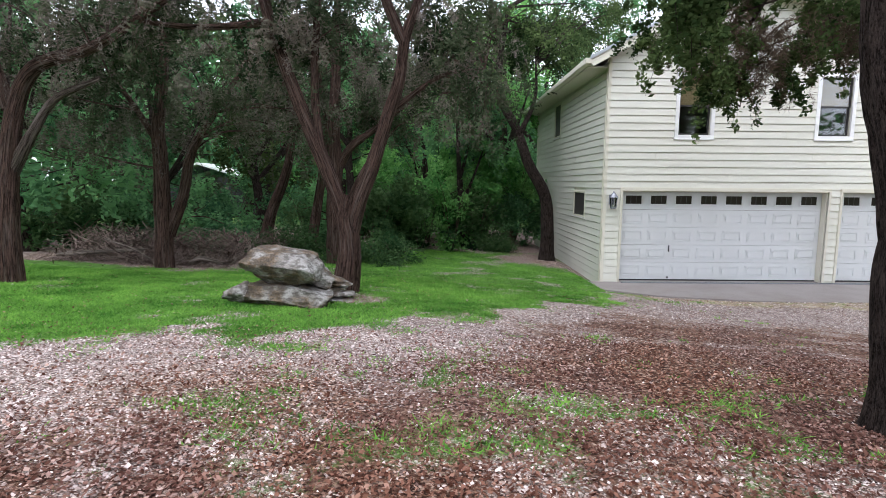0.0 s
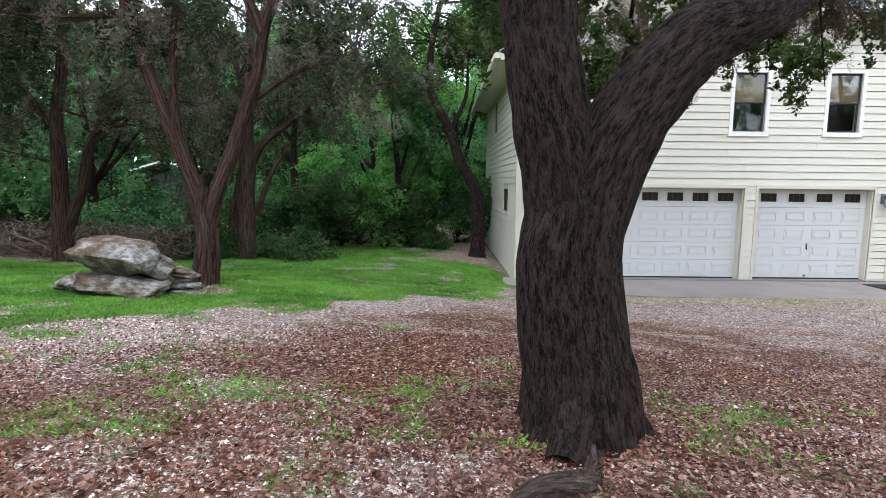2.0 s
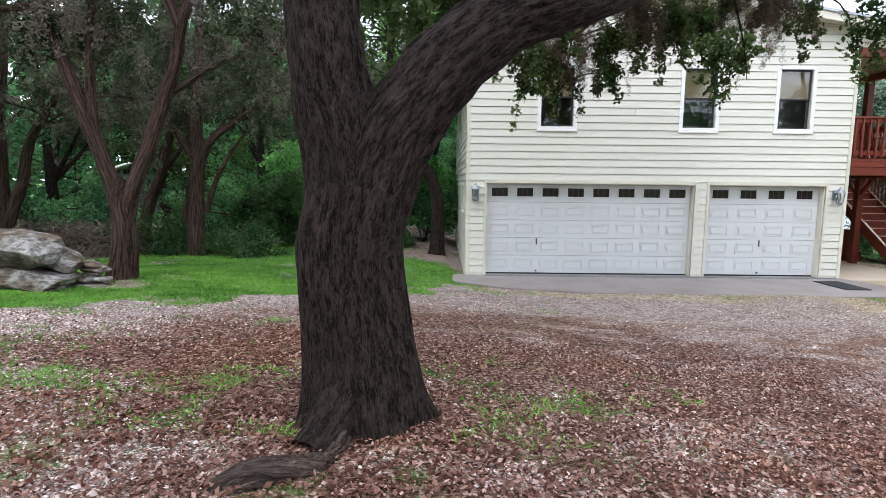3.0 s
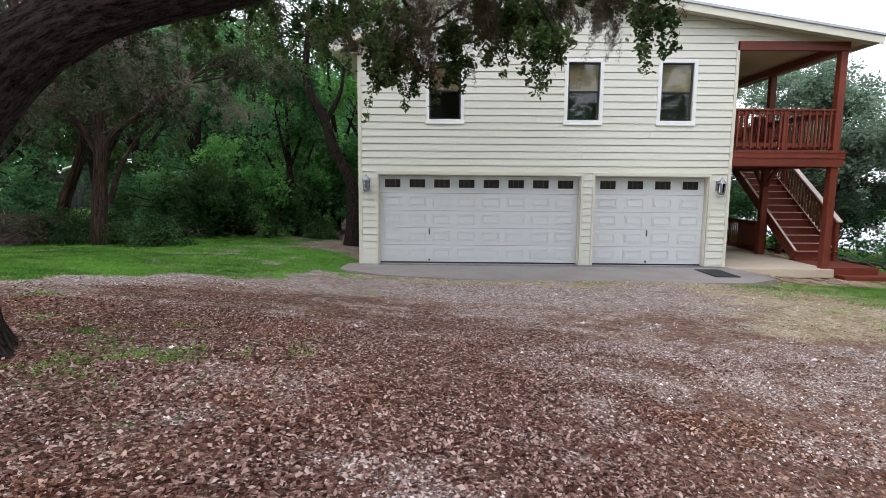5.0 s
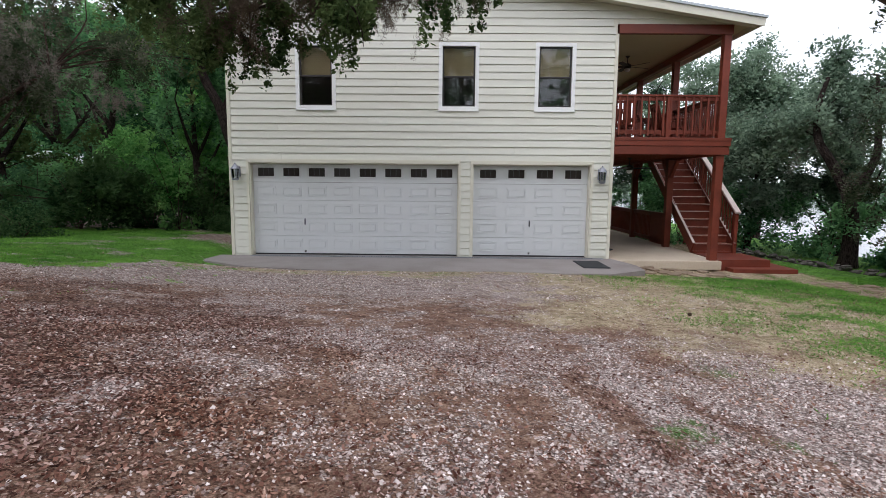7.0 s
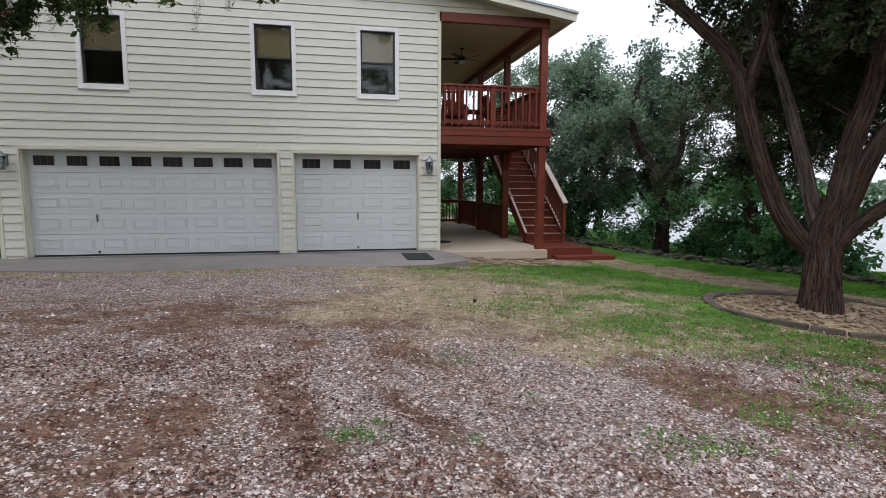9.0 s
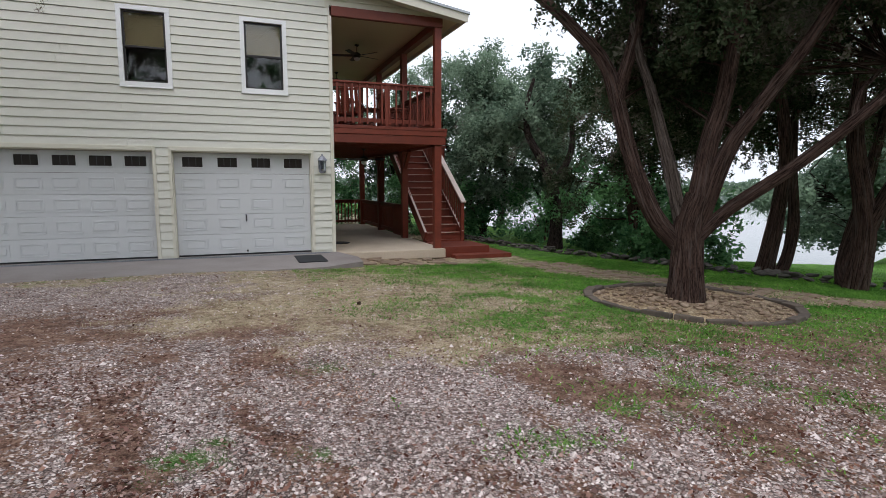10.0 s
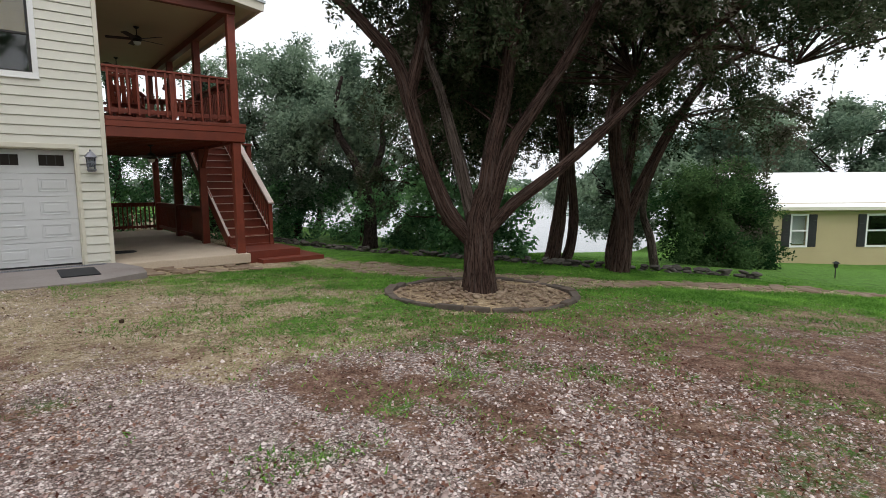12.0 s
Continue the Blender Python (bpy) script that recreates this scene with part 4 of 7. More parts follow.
# ---- the outside stair ----
stair = root("staircase", (15.75, 14.3, -0.02), "dark red wooden staircase rising beside the porch to the deck", "stairs")
SX0, SX1, SY, RISE, RUN = 15.26, 16.32, 14.1, 0.197, 0.262
N = 14
for k in range(N):
    z = 0.02 + RISE * (k + 1)
    y = SY + RUN * k
    box("tread", SX0 + 0.04, SX1 - 0.04, y - 0.03, y + RUN - 0.003, z - 0.045, z, M_RED, stair, 0.006)
    box("nosing", SX0 + 0.042, SX1 - 0.042, y - 0.036, y - 0.0305, z - 0.014, z - 0.002, M_REDCAP, stair, 0)
    box("riser", SX0 + 0.04, SX1 - 0.04, y, y + 0.02, z - RISE + 0.001, z - 0.046, M_RED, stair, 0)
end = (SY + RUN * N, 0.02 + RISE * N)
for x in (SX0, SX1):
    beam("stringer", (x, SY - 0.05, 0.10), (x, end[0], end[1] - 0.02), 0.045, 0.30, M_RED, stair, 0.006)
    beam("stringer_edge", (x, SY - 0.10, 0.24), (x, end[0], end[1] + 0.145), 0.06, 0.02, M_REDCAP, stair, 0.003)
box("newel_post", SX1 - 0.045, SX1 + 0.045, SY - 0.1, SY - 0.01, -0.1, 1.08, M_RED, stair, 0.006)
beam("handrail", (SX1, SY - 0.16, 1.02), (SX1, end[0] + 0.1, end[1] + 1.05), 0.14, 0.045, M_REDCAP, stair, 0.006, "pale weathered handrail")
beam("upper_rail", (SX1, SY - 0.05, 0.98), (SX1, end[0], end[1] + 0.94), 0.04, 0.09, M_RED, stair)
for k in range(27):
    t = (k + 0.6) / 27
    y, z = SY + t * (end[0] - SY), 0.2 + t * (end[1] - 0.1)
    box("baluster", SX1 - 0.018, SX1 + 0.018, y - 0.018, y + 0.018, z, z + 0.80, M_RED, stair, 0.002)
box("landing", SX0 - 0.05, SX1 + 0.95, end[0] - 0.005, end[0] + 1.1, DECK - 0.06, DECK, M_RED, stair)
for x, y in ((SX0 + 0.05, end[0] + 1.0), (SX1 + 0.85, end[0] + 1.0), (SX1 + 0.85, end[0] + 0.1)):
    box("landing_post", x - 0.07, x + 0.07, y - 0.07, y + 0.07, -0.5, DECK - 0.061, M_RED, stair)
steps = root("entry_steps", (16, 13.3, -0.3), "dark red boxed wooden steps at the foot of the stairs", "steps")
box("upper_step", 15.29, 16.55, 12.80, 14.06, -0.35, -0.03, M_RED, steps, 0.01)
box("lower_step", 15.5, 17.0, 12.45, 13.9, -0.42, -0.20, M_RED, steps, 0.01)
box("stair_foot", 15.29, 16.40, 14.062, 14.30, -0.35, 0.02, M_RED, steps, 0.01)

# ---- trees and shrubs ----
def smooth_line(pts, step_len):
    p = np.asarray(pts, float)
    q = np.vstack([2 * p[0] - p[1], p, 2 * p[-1] - p[-2]])
    out = []
    for i in range(1, len(q) - 2):
        n = max(2, int(np.linalg.norm(q[i + 1] - q[i]) / step_len))
        t = np.arange(n)[:, None] / n
        a, b, c, d = q[i - 1], q[i], q[i + 1], q[i + 2]
        out.append(0.5 * (2 * b + (c - a) * t + (2 * a - 5 * b + 4 * c - d) * t ** 2 + (3 * b - 3 * c + d - a) * t ** 3))
    return np.vstack(out + [p[-1:]])


def tube(pts, r0, r1, seg=10, step_len=0.2, ridge=0.0, flare=0.0, seed=0, lobes=7):
    """A tapered limb along a smoothed line, with ridged bark and a flared foot."""
    line = smooth_line(pts, step_len)
    n = len(line)
    s = np.concatenate([[0], np.cumsum(np.linalg.norm(np.diff(line, axis=0), axis=1))])
    t = s / s[-1]
    tan = np.gradient(line, axis=0)
    tan /= np.linalg.norm(tan, axis=1)[:, None]
    ref = np.array([0.35, 0.93, 0.1])
    u = np.cross(tan, ref)
    u /= np.linalg.norm(u, axis=1)[:, None]
    w = np.cross(tan, u)
    ang = np.linspace(0, 2 * np.pi, seg, endpoint=False)
    r = (r0 + (r1 - r0) * t)[:, None] * np.ones((1, seg))
    if ridge:
        a = ang[None, :] / (2 * np.pi) * lobes * 3
        r = r * (1 + ridge * (2 * fbm(a + seed, s[:, None] * 2.2 + 0 * a, seed, 3) - 1) + ridge * 0.9 * np.sin(lobes * ang[None, :] + 3 * np.sin(s[:, None] * 0.9 + seed)) * 0.5)
    if ridge and seg > 30:
        a = ang[None, :] / (2 * np.pi) * 26
        wave = np.abs(2 * vnoise(a + 1.5 * vnoise(a * 0.4, s[:, None] * 3, seed), s[:, None] * 3.0 + 0 * a, seed + 5) - 1)
        r = r + 0.026 * (wave - 0.5)
    if flare:
        f = np.exp(-s / 0.22)[:, None]
        r = r * (1 + flare * f * (0.75 + 0.5 * np.sin(5 * ang[None, :] + seed) * 0.9))
    v = line[:, None, :] + u[:, None, :] * (r * np.cos(ang))[..., None] + w[:, None, :] * (r * np.sin(ang))[..., None]
    v = v.reshape(-1, 3)
    mean = (r0 + (r1 - r0) * t)[:, None]
    grain = np.stack([mean * np.cos(ang) + 3.7 * seed, mean * np.sin(ang), s[:, None] + 0 * ang], -1).reshape(-1, 3)
    i = np.arange(n * seg).reshape(n, seg)
    q = np.stack([i[:-1], np.roll(i[:-1], -1, 1), np.roll(i[1:], -1, 1), i[1:]], -1).reshape(-1, 4)
    return v, q, grain


def joined(pieces):
    vs, fs, gs, k = [], [], [], 0
    for v, f, g in pieces:
        vs.append(v)
        fs.append(f + k)
        gs.append(g)
        k += len(v)
    return np.vstack(vs), np.vstack(fs), np.vstack(gs)


def barked(name, limb, material, parent=None, label=""):
    """A limb or joined limbs as one mesh that carries the run of its bark."""
    v, f, g = limb
    ob = raw(name, v, f, material, parent, label, smooth=True)
    ob.data.attributes.new("grain", "FLOAT_VECTOR", "POINT").data.foreach_set("vector", np.asarray(g, np.float32).ravel())
    return ob


def leaf_cards(c, size, rng, up=0.3, droop=0.0, slim=0.45):
    """One small pointed leaf, bent along its rib, at every centre."""
    n = len(c)
    d = rng.normal(size=(n, 3))
    d[:, 2] = d[:, 2] * 0.7 - droop
    d /= np.linalg.norm(d, axis=1)[:, None]
    nrm = rng.normal(size=(n, 3)) + np.array([0, 0, up * 2])
    s = np.cross(d, nrm)
    s /= np.linalg.norm(s, axis=1)[:, None] + 1e-9
    l = size * rng.uniform(0.65, 1.25, (n, 1))
    w = l * slim * 0.5
    v = np.stack([c - d * l * 0.5, c + s * w, c + d * l * 0.5, c - s * w], 1).reshape(-1, 3)
    f = np.arange(n * 4).reshape(n, 4)
    return v, f


def sprays(blobs, rng, reach=0.5, droop=0.35, spread=0.10, nodes=0):
    """Leaf centres along many short hanging twigs that fill the blobs; also the twigs and a tone for each leaf."""
    cs, tones, twigs = [], [], []
    for centre, radii, count, per in blobs:
        g = rng.normal(size=(count, 3))
        g /= np.linalg.norm(g, axis=1)[:, None]
        clumps = max(3, count // 9)
        pick = rng.integers(0, clumps, count)
        g = g[:clumps] * rng.uniform(0.3, 1.0, (clumps, 1)) ** 0.6
        lean = rng.normal(size=clumps) * 0.2
        p = np.array(centre) + g[pick] * np.array(radii) + rng.normal(size=(count, 3)) * (0.16 * np.array(radii) + 0.06)
        g = g[pick] * 0.7 + rng.normal(size=(count, 3)) * 0.35
        out = g + rng.normal(size=(count, 3)) * 0.5
        out /= np.linalg.norm(out, axis=1)[:, None]
        ln_ = reach * rng.uniform(0.5, 1.4, (count, 1))
        u = rng.uniform(0, 1, (count, per, 1)) ** 0.75
        if nodes:
            u = (np.floor(u * nodes) + 0.6 + rng.normal(size=u.shape) * 0.10) / nodes
        drop = np.zeros((count, 1, 3))
        drop[..., 2] = -droop * rng.uniform(0.3, 1.4, (count, 1))
        pos = p[:, None] + out[:, None] * ln_[:, None] * u + drop * ln_[:, None] * u ** 2 * 2 + rng.normal(size=(count, per, 3)) * spread * (1.15 - 0.6 * u)
        tone = np.clip(0.45 + lean[pick][:, None] + rng.normal(size=(count, 1)) * 0.14 + rng.normal(size=(count, per)) * 0.14, 0, 1)
        cs.append(pos.reshape(-1, 3))
        tones.append(tone.ravel())
        end = p + out * ln_ + drop[:, 0] * ln_ * 2
        twigs.append(np.stack([p, 0.5 * (p + end) + np.array([0, 0, 0.06]), end], 1))
    return np.vstack(cs), np.concatenate(tones), np.concatenate(twigs)


def thin_tubes(lines, r):
    """Three-sided twigs along (n, k, 3) points."""
    n, k, _ = lines.shape
    ang = np.array([0, 2.094, 4.189])
    off = np.stack([np.cos(ang), np.sin(ang), 0 * ang + 0.3], -1)
    rad = r * np.linspace(1, 0.4, k)[None, :, None, None]
    v = lines[:, :, None, :] + off[None, None] * rad
    i = np.arange(n * k * 3).reshape(n, k, 3)
    q = np.stack([i[:, :-1], np.roll(i[:, :-1], -1, 2), np.roll(i[:, 1:], -1, 2), i[:, 1:]], -1).reshape(-1, 4)
    return v.reshape(-1, 3), q, v.reshape(-1, 3)


def tree(name, label, base, stems, blobs, bark_mat, leaf_mat, leaf=0.06, slim=0.45, reach=0.5, droop=0.35, spread=0.1, up=0.3,
         moss=(), twig=0.006, seg=12, ridge=0.1, category="tree", limbs=0.12, seed=1, group="", leafdroop=0.0, grey=(), clump=1.0, nodes_on=0, moss_mat=M_MOSS, dense=1.0, flare=0.5):
    """A tree in world coordinates: limbs along the stems, boughs to its foliage, and a crown of single leaves."""
    rng = np.random.default_rng(seed)
    thing = root(name, base, label, category, group)
    pieces = [tube(p, a, b, (seg if a > 0.2 else min(seg, 28)) if a > 0.05 else 7, (0.03 if seg > 50 else 0.12) if a > 0.1 else 0.25, ridge if a > 0.05 else 0.0, flare if k == 0 else 0.0, seed + k) for k, (p, a, b) in enumerate(stems)]
    nodes = np.vstack([smooth_line(p, 0.3)[len(p) // 2:] for p, _, _ in stems])
    blobs = [(p, q, max(6, int(n * clump * dense)), int(m / clump ** 0.7)) for p, q, n, m in blobs]
    c, tone, tw = sprays(blobs, rng, reach, droop, spread, nodes_on)
    pick = rng.permutation(len(tw))[:int(len(tw) * limbs)]
    for k in pick:
        end = tw[k, 0]
        dist = np.linalg.norm(nodes - end, axis=1) + 0.8 * np.clip(nodes[:, 2] - end[2] + 0.3, 0, None)
        a = nodes[np.argmin(dist)]
        far = np.linalg.norm(end - a)
        if far > 6:
            continue
        mid = 0.5 * (a + end) + rng.normal(size=3) * 0.09 * far + np.array([0, 0, 0.10 * far])
        pieces.append(tube([a, mid, end], 0.010 + 0.009 * far, 0.006, 5, 0.35, 0, 0, 0))
    if twig:
        pieces.append(thin_tubes(tw, twig))
    barked("trunk", joined(pieces), bark_mat, thing)
    for p, a, b in grey:
        barked("dead_limb", tube(p, a, b, 18, 0.12, ridge * 1.3, 0, seed), M_GREYCEDAR, thing, "bare silver-grey dead limb")
    v, f = leaf_cards(c, leaf, rng, up, leafdroop, slim)
    raw("crown", v, f, leaf_mat, thing, tone=np.repeat(tone, 4))
    if moss:
        c, tone, tw = sprays(moss, rng, 0.26, 0.8, 0.045)
        v, f = leaf_cards(c, 0.085, rng, 0, 0.7, 0.09)
        raw("hanging_moss", v, f, moss_mat, thing, "grey-brown hanging moss", tone=np.repeat(tone, 4))
    return thing


def at(x, y, dz=0.0):
    return (x, y, float(land(x, y)) + dz)


# the great oak beside the drive
bx = at(2.84, 2.86, -0.12)
tree("oak_tree", "large forked live oak with dark furrowed bark and moss-hung boughs", bx,
     [([bx, (2.82, 2.87, 1.1), (2.79, 2.89, 1.35), (2.76, 2.92, 1.77), (2.80, 2.96, 2.05)], 0.300, 0.272),
      ([(2.76, 2.94, 1.8), (2.70, 3.0, 2.3), (2.62, 3.05, 2.77), (2.58, 3.11, 3.13), (2.5, 3.2, 4.2), (2.2, 3.6, 5.4), (1.6, 4.2, 6.6)], 0.225, 0.12),
      ([(2.80, 2.96, 1.85), (2.92, 3.0, 2.22), (3.04, 3.06, 2.46), (3.28, 3.18, 2.78), (3.58, 3.34, 3.05), (3.9, 3.52, 3.22), (4.3, 3.85, 3.42), (4.8, 4.4, 3.75), (5.5, 5.2, 4.3), (6.2, 6.2, 4.7), (6.8, 8.2, 5.3), (8.2, 9.4, 5.4)], 0.232, 0.07),
      ([(5.2, 9.4, 5.0), (5.45, 9.7, 4.6), (5.4, 9.8, 4.1), (5.35, 9.8, 3.7)], 0.022, 0.006), ([(6.2, 6.2, 4.7), (7.0, 7.4, 4.6), (7.55, 8.05, 4.1), (7.65, 8.1, 3.65)], 0.03, 0.006), ([(6.5, 7.2, 5.0), (7.6, 7.5, 4.9), (8.4, 7.4, 4.5), (8.6, 7.4, 4.15)], 0.03, 0.006), ([(4.8, 7.8, 5.2), (4.3, 9.2, 5.0), (3.95, 9.8, 4.7)], 0.025, 0.006),
      ([(4.9, 4.5, 3.76), (4.7, 5.8, 4.6), (4.8, 7.8, 5.2), (5.2, 9.4, 5.0)], 0.09, 0.03),
      ([(2.80, 2.74, 1.10), (2.72, 2.54, 0.96), (2.64, 2.38, 0.88)], 0.14, 0.09), ([(2.5, 3.2, 4.2), (3.4, 2.4, 5.2), (5, 1.6, 6.2)], 0.12, 0.04), ([(2.2, 3.6, 5.4), (0.6, 3.4, 6.0), (-1.0, 3.8, 6.4)], 0.10, 0.04)],
     [((5.5, 9.8, 4.45), (0.8, 0.6, 0.5), 34, 120), ((5.35, 9.8, 3.95), (0.38, 0.35, 0.34), 15, 110), ((5.9, 9.8, 4.05), (0.3, 0.3, 0.25), 10, 110), ((7.55, 8.1, 4.0), (0.34, 0.35, 0.24), 16, 110), ((8.55, 7.4, 4.28), (0.24, 0.25, 0.16), 8, 100), ((3.95, 9.8, 4.75), (0.4, 0.4, 0.3), 14, 110), ((4.5, 9.8, 4.9), (0.6, 0.6, 0.4), 20, 110), ((7.2, 9.7, 5.0), (1.1, 0.8, 0.4), 42, 130), ((8.7, 9.5, 5.25), (0.8, 0.7, 0.35), 24, 130), ((6.2, 9.4, 5.7), (2.6, 1.2, 0.4), 95, 110), ((4.1, 7.0, 4.5), (0.9, 0.8, 0.3), 26, 110), ((3.0, 6.0, 4.5), (0.9, 0.8, 0.35), 40, 120),
      # high clumps, mostly out of view, added to shade the ground
      ((7.5, 7.5, 6.5), (3.2, 1.8, 0.7), 120, 40), ((3.5, 6.5, 6.9), (3.0, 2.2, 0.9), 120, 40), ((2.5, 2.0, 7.2), (3.6, 2.6, 1.1), 130, 40), ((7.0, 2.5, 6.6), (2.6, 2.2, 0.9), 110, 40), ((-1.2, 3.4, 6.8), (2.0, 2.0, 0.9), 80, 40)],
     M_OAKBARK, M_OAKLEAF, 0.085, 0.56, 0.36, 0.5, 0.065, 0.3, nodes_on=5, moss_mat=M_BROWNMOSS,
     moss=[((5.3, 9.6, 4.6), (0.9, 0.5, 0.5), 110, 150), ((6.7, 9.5, 4.95), (1.3, 0.5, 0.35), 130, 150), ((8.3, 9.5, 5.0), (1.2, 0.5, 0.35), 110, 150), ((4.0, 6.8, 4.65), (1.1, 0.9, 0.3), 30, 110)], seg=110, ridge=0.05, limbs=0.16, seed=3)

# cedars on the lawn beside the rocks
CED = dict(bark_mat=M_CEDARBARK, leaf_mat=M_CEDARLEAF, leaf=0.085, slim=0.42, reach=0.42, droop=0.55, spread=0.075, clump=0.7, nodes_on=4, leafdroop=0.2, seg=26, ridge=0.15, flare=0.16)
bx = at(-1.38, 7.75, -0.1)
tree("cedar_tree", "twin-stemmed cedar with shredding red-brown bark behind the rocks", bx,
     [([bx, (-1.30, 7.76, 1.33), (-1.36, 7.82, 1.8), (-1.3, 7.84, 2.1)], 0.19, 0.12),
      ([(-1.35, 7.80, 1.5), (-1.45, 7.85, 1.95), (-1.62, 7.89, 2.4), (-1.88, 7.97, 3.02), (-2.21, 8.07, 3.83), (-2.52, 8.18, 4.71), (-2.8, 8.3, 5.9), (-3.0, 8.4, 7.2)], 0.115, 0.05),
      ([(-1.30, 7.80, 1.5), (-1.18, 7.83, 2.0), (-1.0, 7.9, 2.48), (-0.78, 7.99, 3.19), (-0.60, 8.06, 3.8), (-0.52, 8.13, 4.37), (-0.28, 8.2, 5.05), (0.1, 8.3, 6.2)], 0.115, 0.045),
      ([(-0.53, 8.12, 4.3), (-0.76, 8.18, 4.81), (-0.95, 8.22, 5.4), (-1.1, 8.3, 6.6)], 0.08, 0.04),
      ([(-1.72, 7.92, 2.7), (-1.80, 7.99, 3.2), (-1.83, 8.09, 3.99), (-1.78, 8.22, 5.04)], 0.07, 0.04),
      ([(-2.5, 8.17, 4.6), (-3.6, 8.3, 4.55), (-5.2, 8.5, 4.75)], 0.06, 0.02), ([(-0.75, 8.0, 3.3), (0.0, 8.4, 3.9), (0.7, 8.8, 4.1)], 0.05, 0.02)],
     [((-1.6, 8.4, 6.6), (2.4, 2.0, 1.1), 170, 70), ((-3.0, 8.6, 5.2), (1.6, 1.4, 0.8), 110, 70), ((-1.9, 8.7, 4.3), (1.0, 0.9, 0.7), 50, 60), ((0.3, 8.8, 4.1), (0.9, 0.8, 0.6), 60, 70), ((0.0, 8.5, 5.4), (1.2, 1.2, 0.8), 80, 70)],
     moss=[((-1.9, 8.3, 5.1), (2.2, 0.9, 1.0), 130, 80), ((0.3, 8.7, 4.0), (0.8, 0.6, 0.5), 30, 80)], dense=1.15, seed=5, **CED)
bx = at(-2.46, 12.57, -0.1)
tree("cedar_tree", "straight cedar with grey-brown peeling bark at the lawn edge", bx,
     [([bx, (-2.48, 12.62, 1.2), (-2.50, 12.77, 1.9), (-2.44, 12.8, 2.7), (-2.5, 12.9, 3.6), (-2.45, 13.1, 5.28), (-2.4, 13.2, 7)], 0.19, 0.07), ([(-2.46, 12.8, 2.5), (-2.1, 12.8, 3.1), (-1.6, 12.9, 3.5), (-0.6, 13.2, 4.3)], 0.11, 0.03), ([(-2.46, 12.8, 2.5), (-2.9, 12.8, 3.2), (-3.3, 12.9, 3.6), (-3.7, 13.0, 4.6)], 0.10, 0.03),
      ([(-2.3, 12.75, 1.4), (-2.0, 12.75, 2.2), (-1.6, 12.8, 2.9), (-1.0, 12.8, 3.6)], 0.07, 0.02)],
     [((-2.2, 13.4, 5.6), (2.4, 1.8, 1.5), 220, 70), ((-0.6, 13.3, 4.3), (1.2, 1.0, 0.8), 110, 70), ((0.6, 13.8, 4.7), (1.2, 1.0, 0.8), 90, 70), ((-3.6, 13.2, 4.2), (1.1, 1.0, 0.8), 80, 70)], moss=[((-2.0, 12.7, 4.5), (2.0, 0.9, 0.9), 130, 80), ((0.4, 13.4, 3.9), (1.0, 0.7, 0.6), 60, 90)], dense=1.1, seed=6, **CED)
bx = at(-3.3, 13.6, -0.1)
tree("cedar_tree", "slim leaning cedar behind the rocks", bx, [([bx, (-3.15, 13.7, 1.4), (-3.0, 13.8, 2.4), (-2.9, 13.9, 3.8), (-3.1, 14.0, 5.2)], 0.14, 0.05)],
     [((-3.2, 14.1, 5.2), (1.5, 1.3, 1.2), 90, 60)], seed=7, **CED)
bx = at(-5.55, 10.78, -0.1)
tree("cedar_tree", "fork-limbed cedar with fluted trunk beside the brush pile", bx,
     [([bx, (-5.58, 10.88, 1.39), (-5.64, 11.02, 2.52), (-5.71, 11.14, 3.43), (-5.6, 11.25, 4.6), (-5.5, 11.3, 6.5)], 0.18, 0.06), ([(-5.5, 10.9, 1.2), (-5.2, 10.97, 2.0), (-5.02, 11.06, 2.87), (-4.57, 11.16, 3.67), (-4.0, 11.3, 4.6)], 0.12, 0.04), ([(-5.68, 11.1, 3.0), (-6.1, 11.1, 3.7), (-6.7, 11.2, 4.5)], 0.07, 0.03)],
     [((-5.5, 11.2, 4.9), (2.2, 1.7, 1.3), 210, 70), ((-3.9, 11.4, 3.9), (1.2, 1.0, 0.9), 70, 70), ((-7.0, 11.2, 3.6), (1.0, 1.0, 0.8), 50, 70)], moss=[((-5.2, 10.6, 4.3), (2.4, 1.0, 1.3), 170, 80)], dense=1.15, seed=8, **CED)
bx = at(-6.2, 7.7, -0.1)
tree("cedar_tree", "leaning cedar with bleached limbs at the lawn's far side", bx,
     [([bx, (-6.24, 7.77, 1.63), (-6.23, 7.87, 2.44), (-6.15, 7.97, 3.25), (-5.87, 8.06, 3.9), (-5.05, 8.1, 4.2), (-4.0, 8.2, 4.9)], 0.17, 0.05), ([(-6.2, 7.97, 3.3), (-6.6, 8.1, 4.4), (-6.8, 8.2, 5.8)], 0.10, 0.04)],
     [((-5.6, 8.4, 5.2), (2.0, 1.5, 0.8), 150, 70), ((-7.3, 8.4, 4.6), (1.4, 1.3, 1.0), 90, 70), ((-4.0, 8.6, 5.4), (1.3, 1.0, 0.6), 60, 70)], moss=[((-5.6, 8.0, 4.8), (2.2, 0.9, 0.8), 140, 80)], dense=1.15, seed=9,
     grey=[([(-6.23, 7.87, 2.3), (-5.86, 7.94, 3.01), (-5.54, 7.98, 3.45), (-4.9, 8.0, 3.75)], 0.09, 0.03)], **CED)
bx = at(-4.75, 14.2, -0.1)
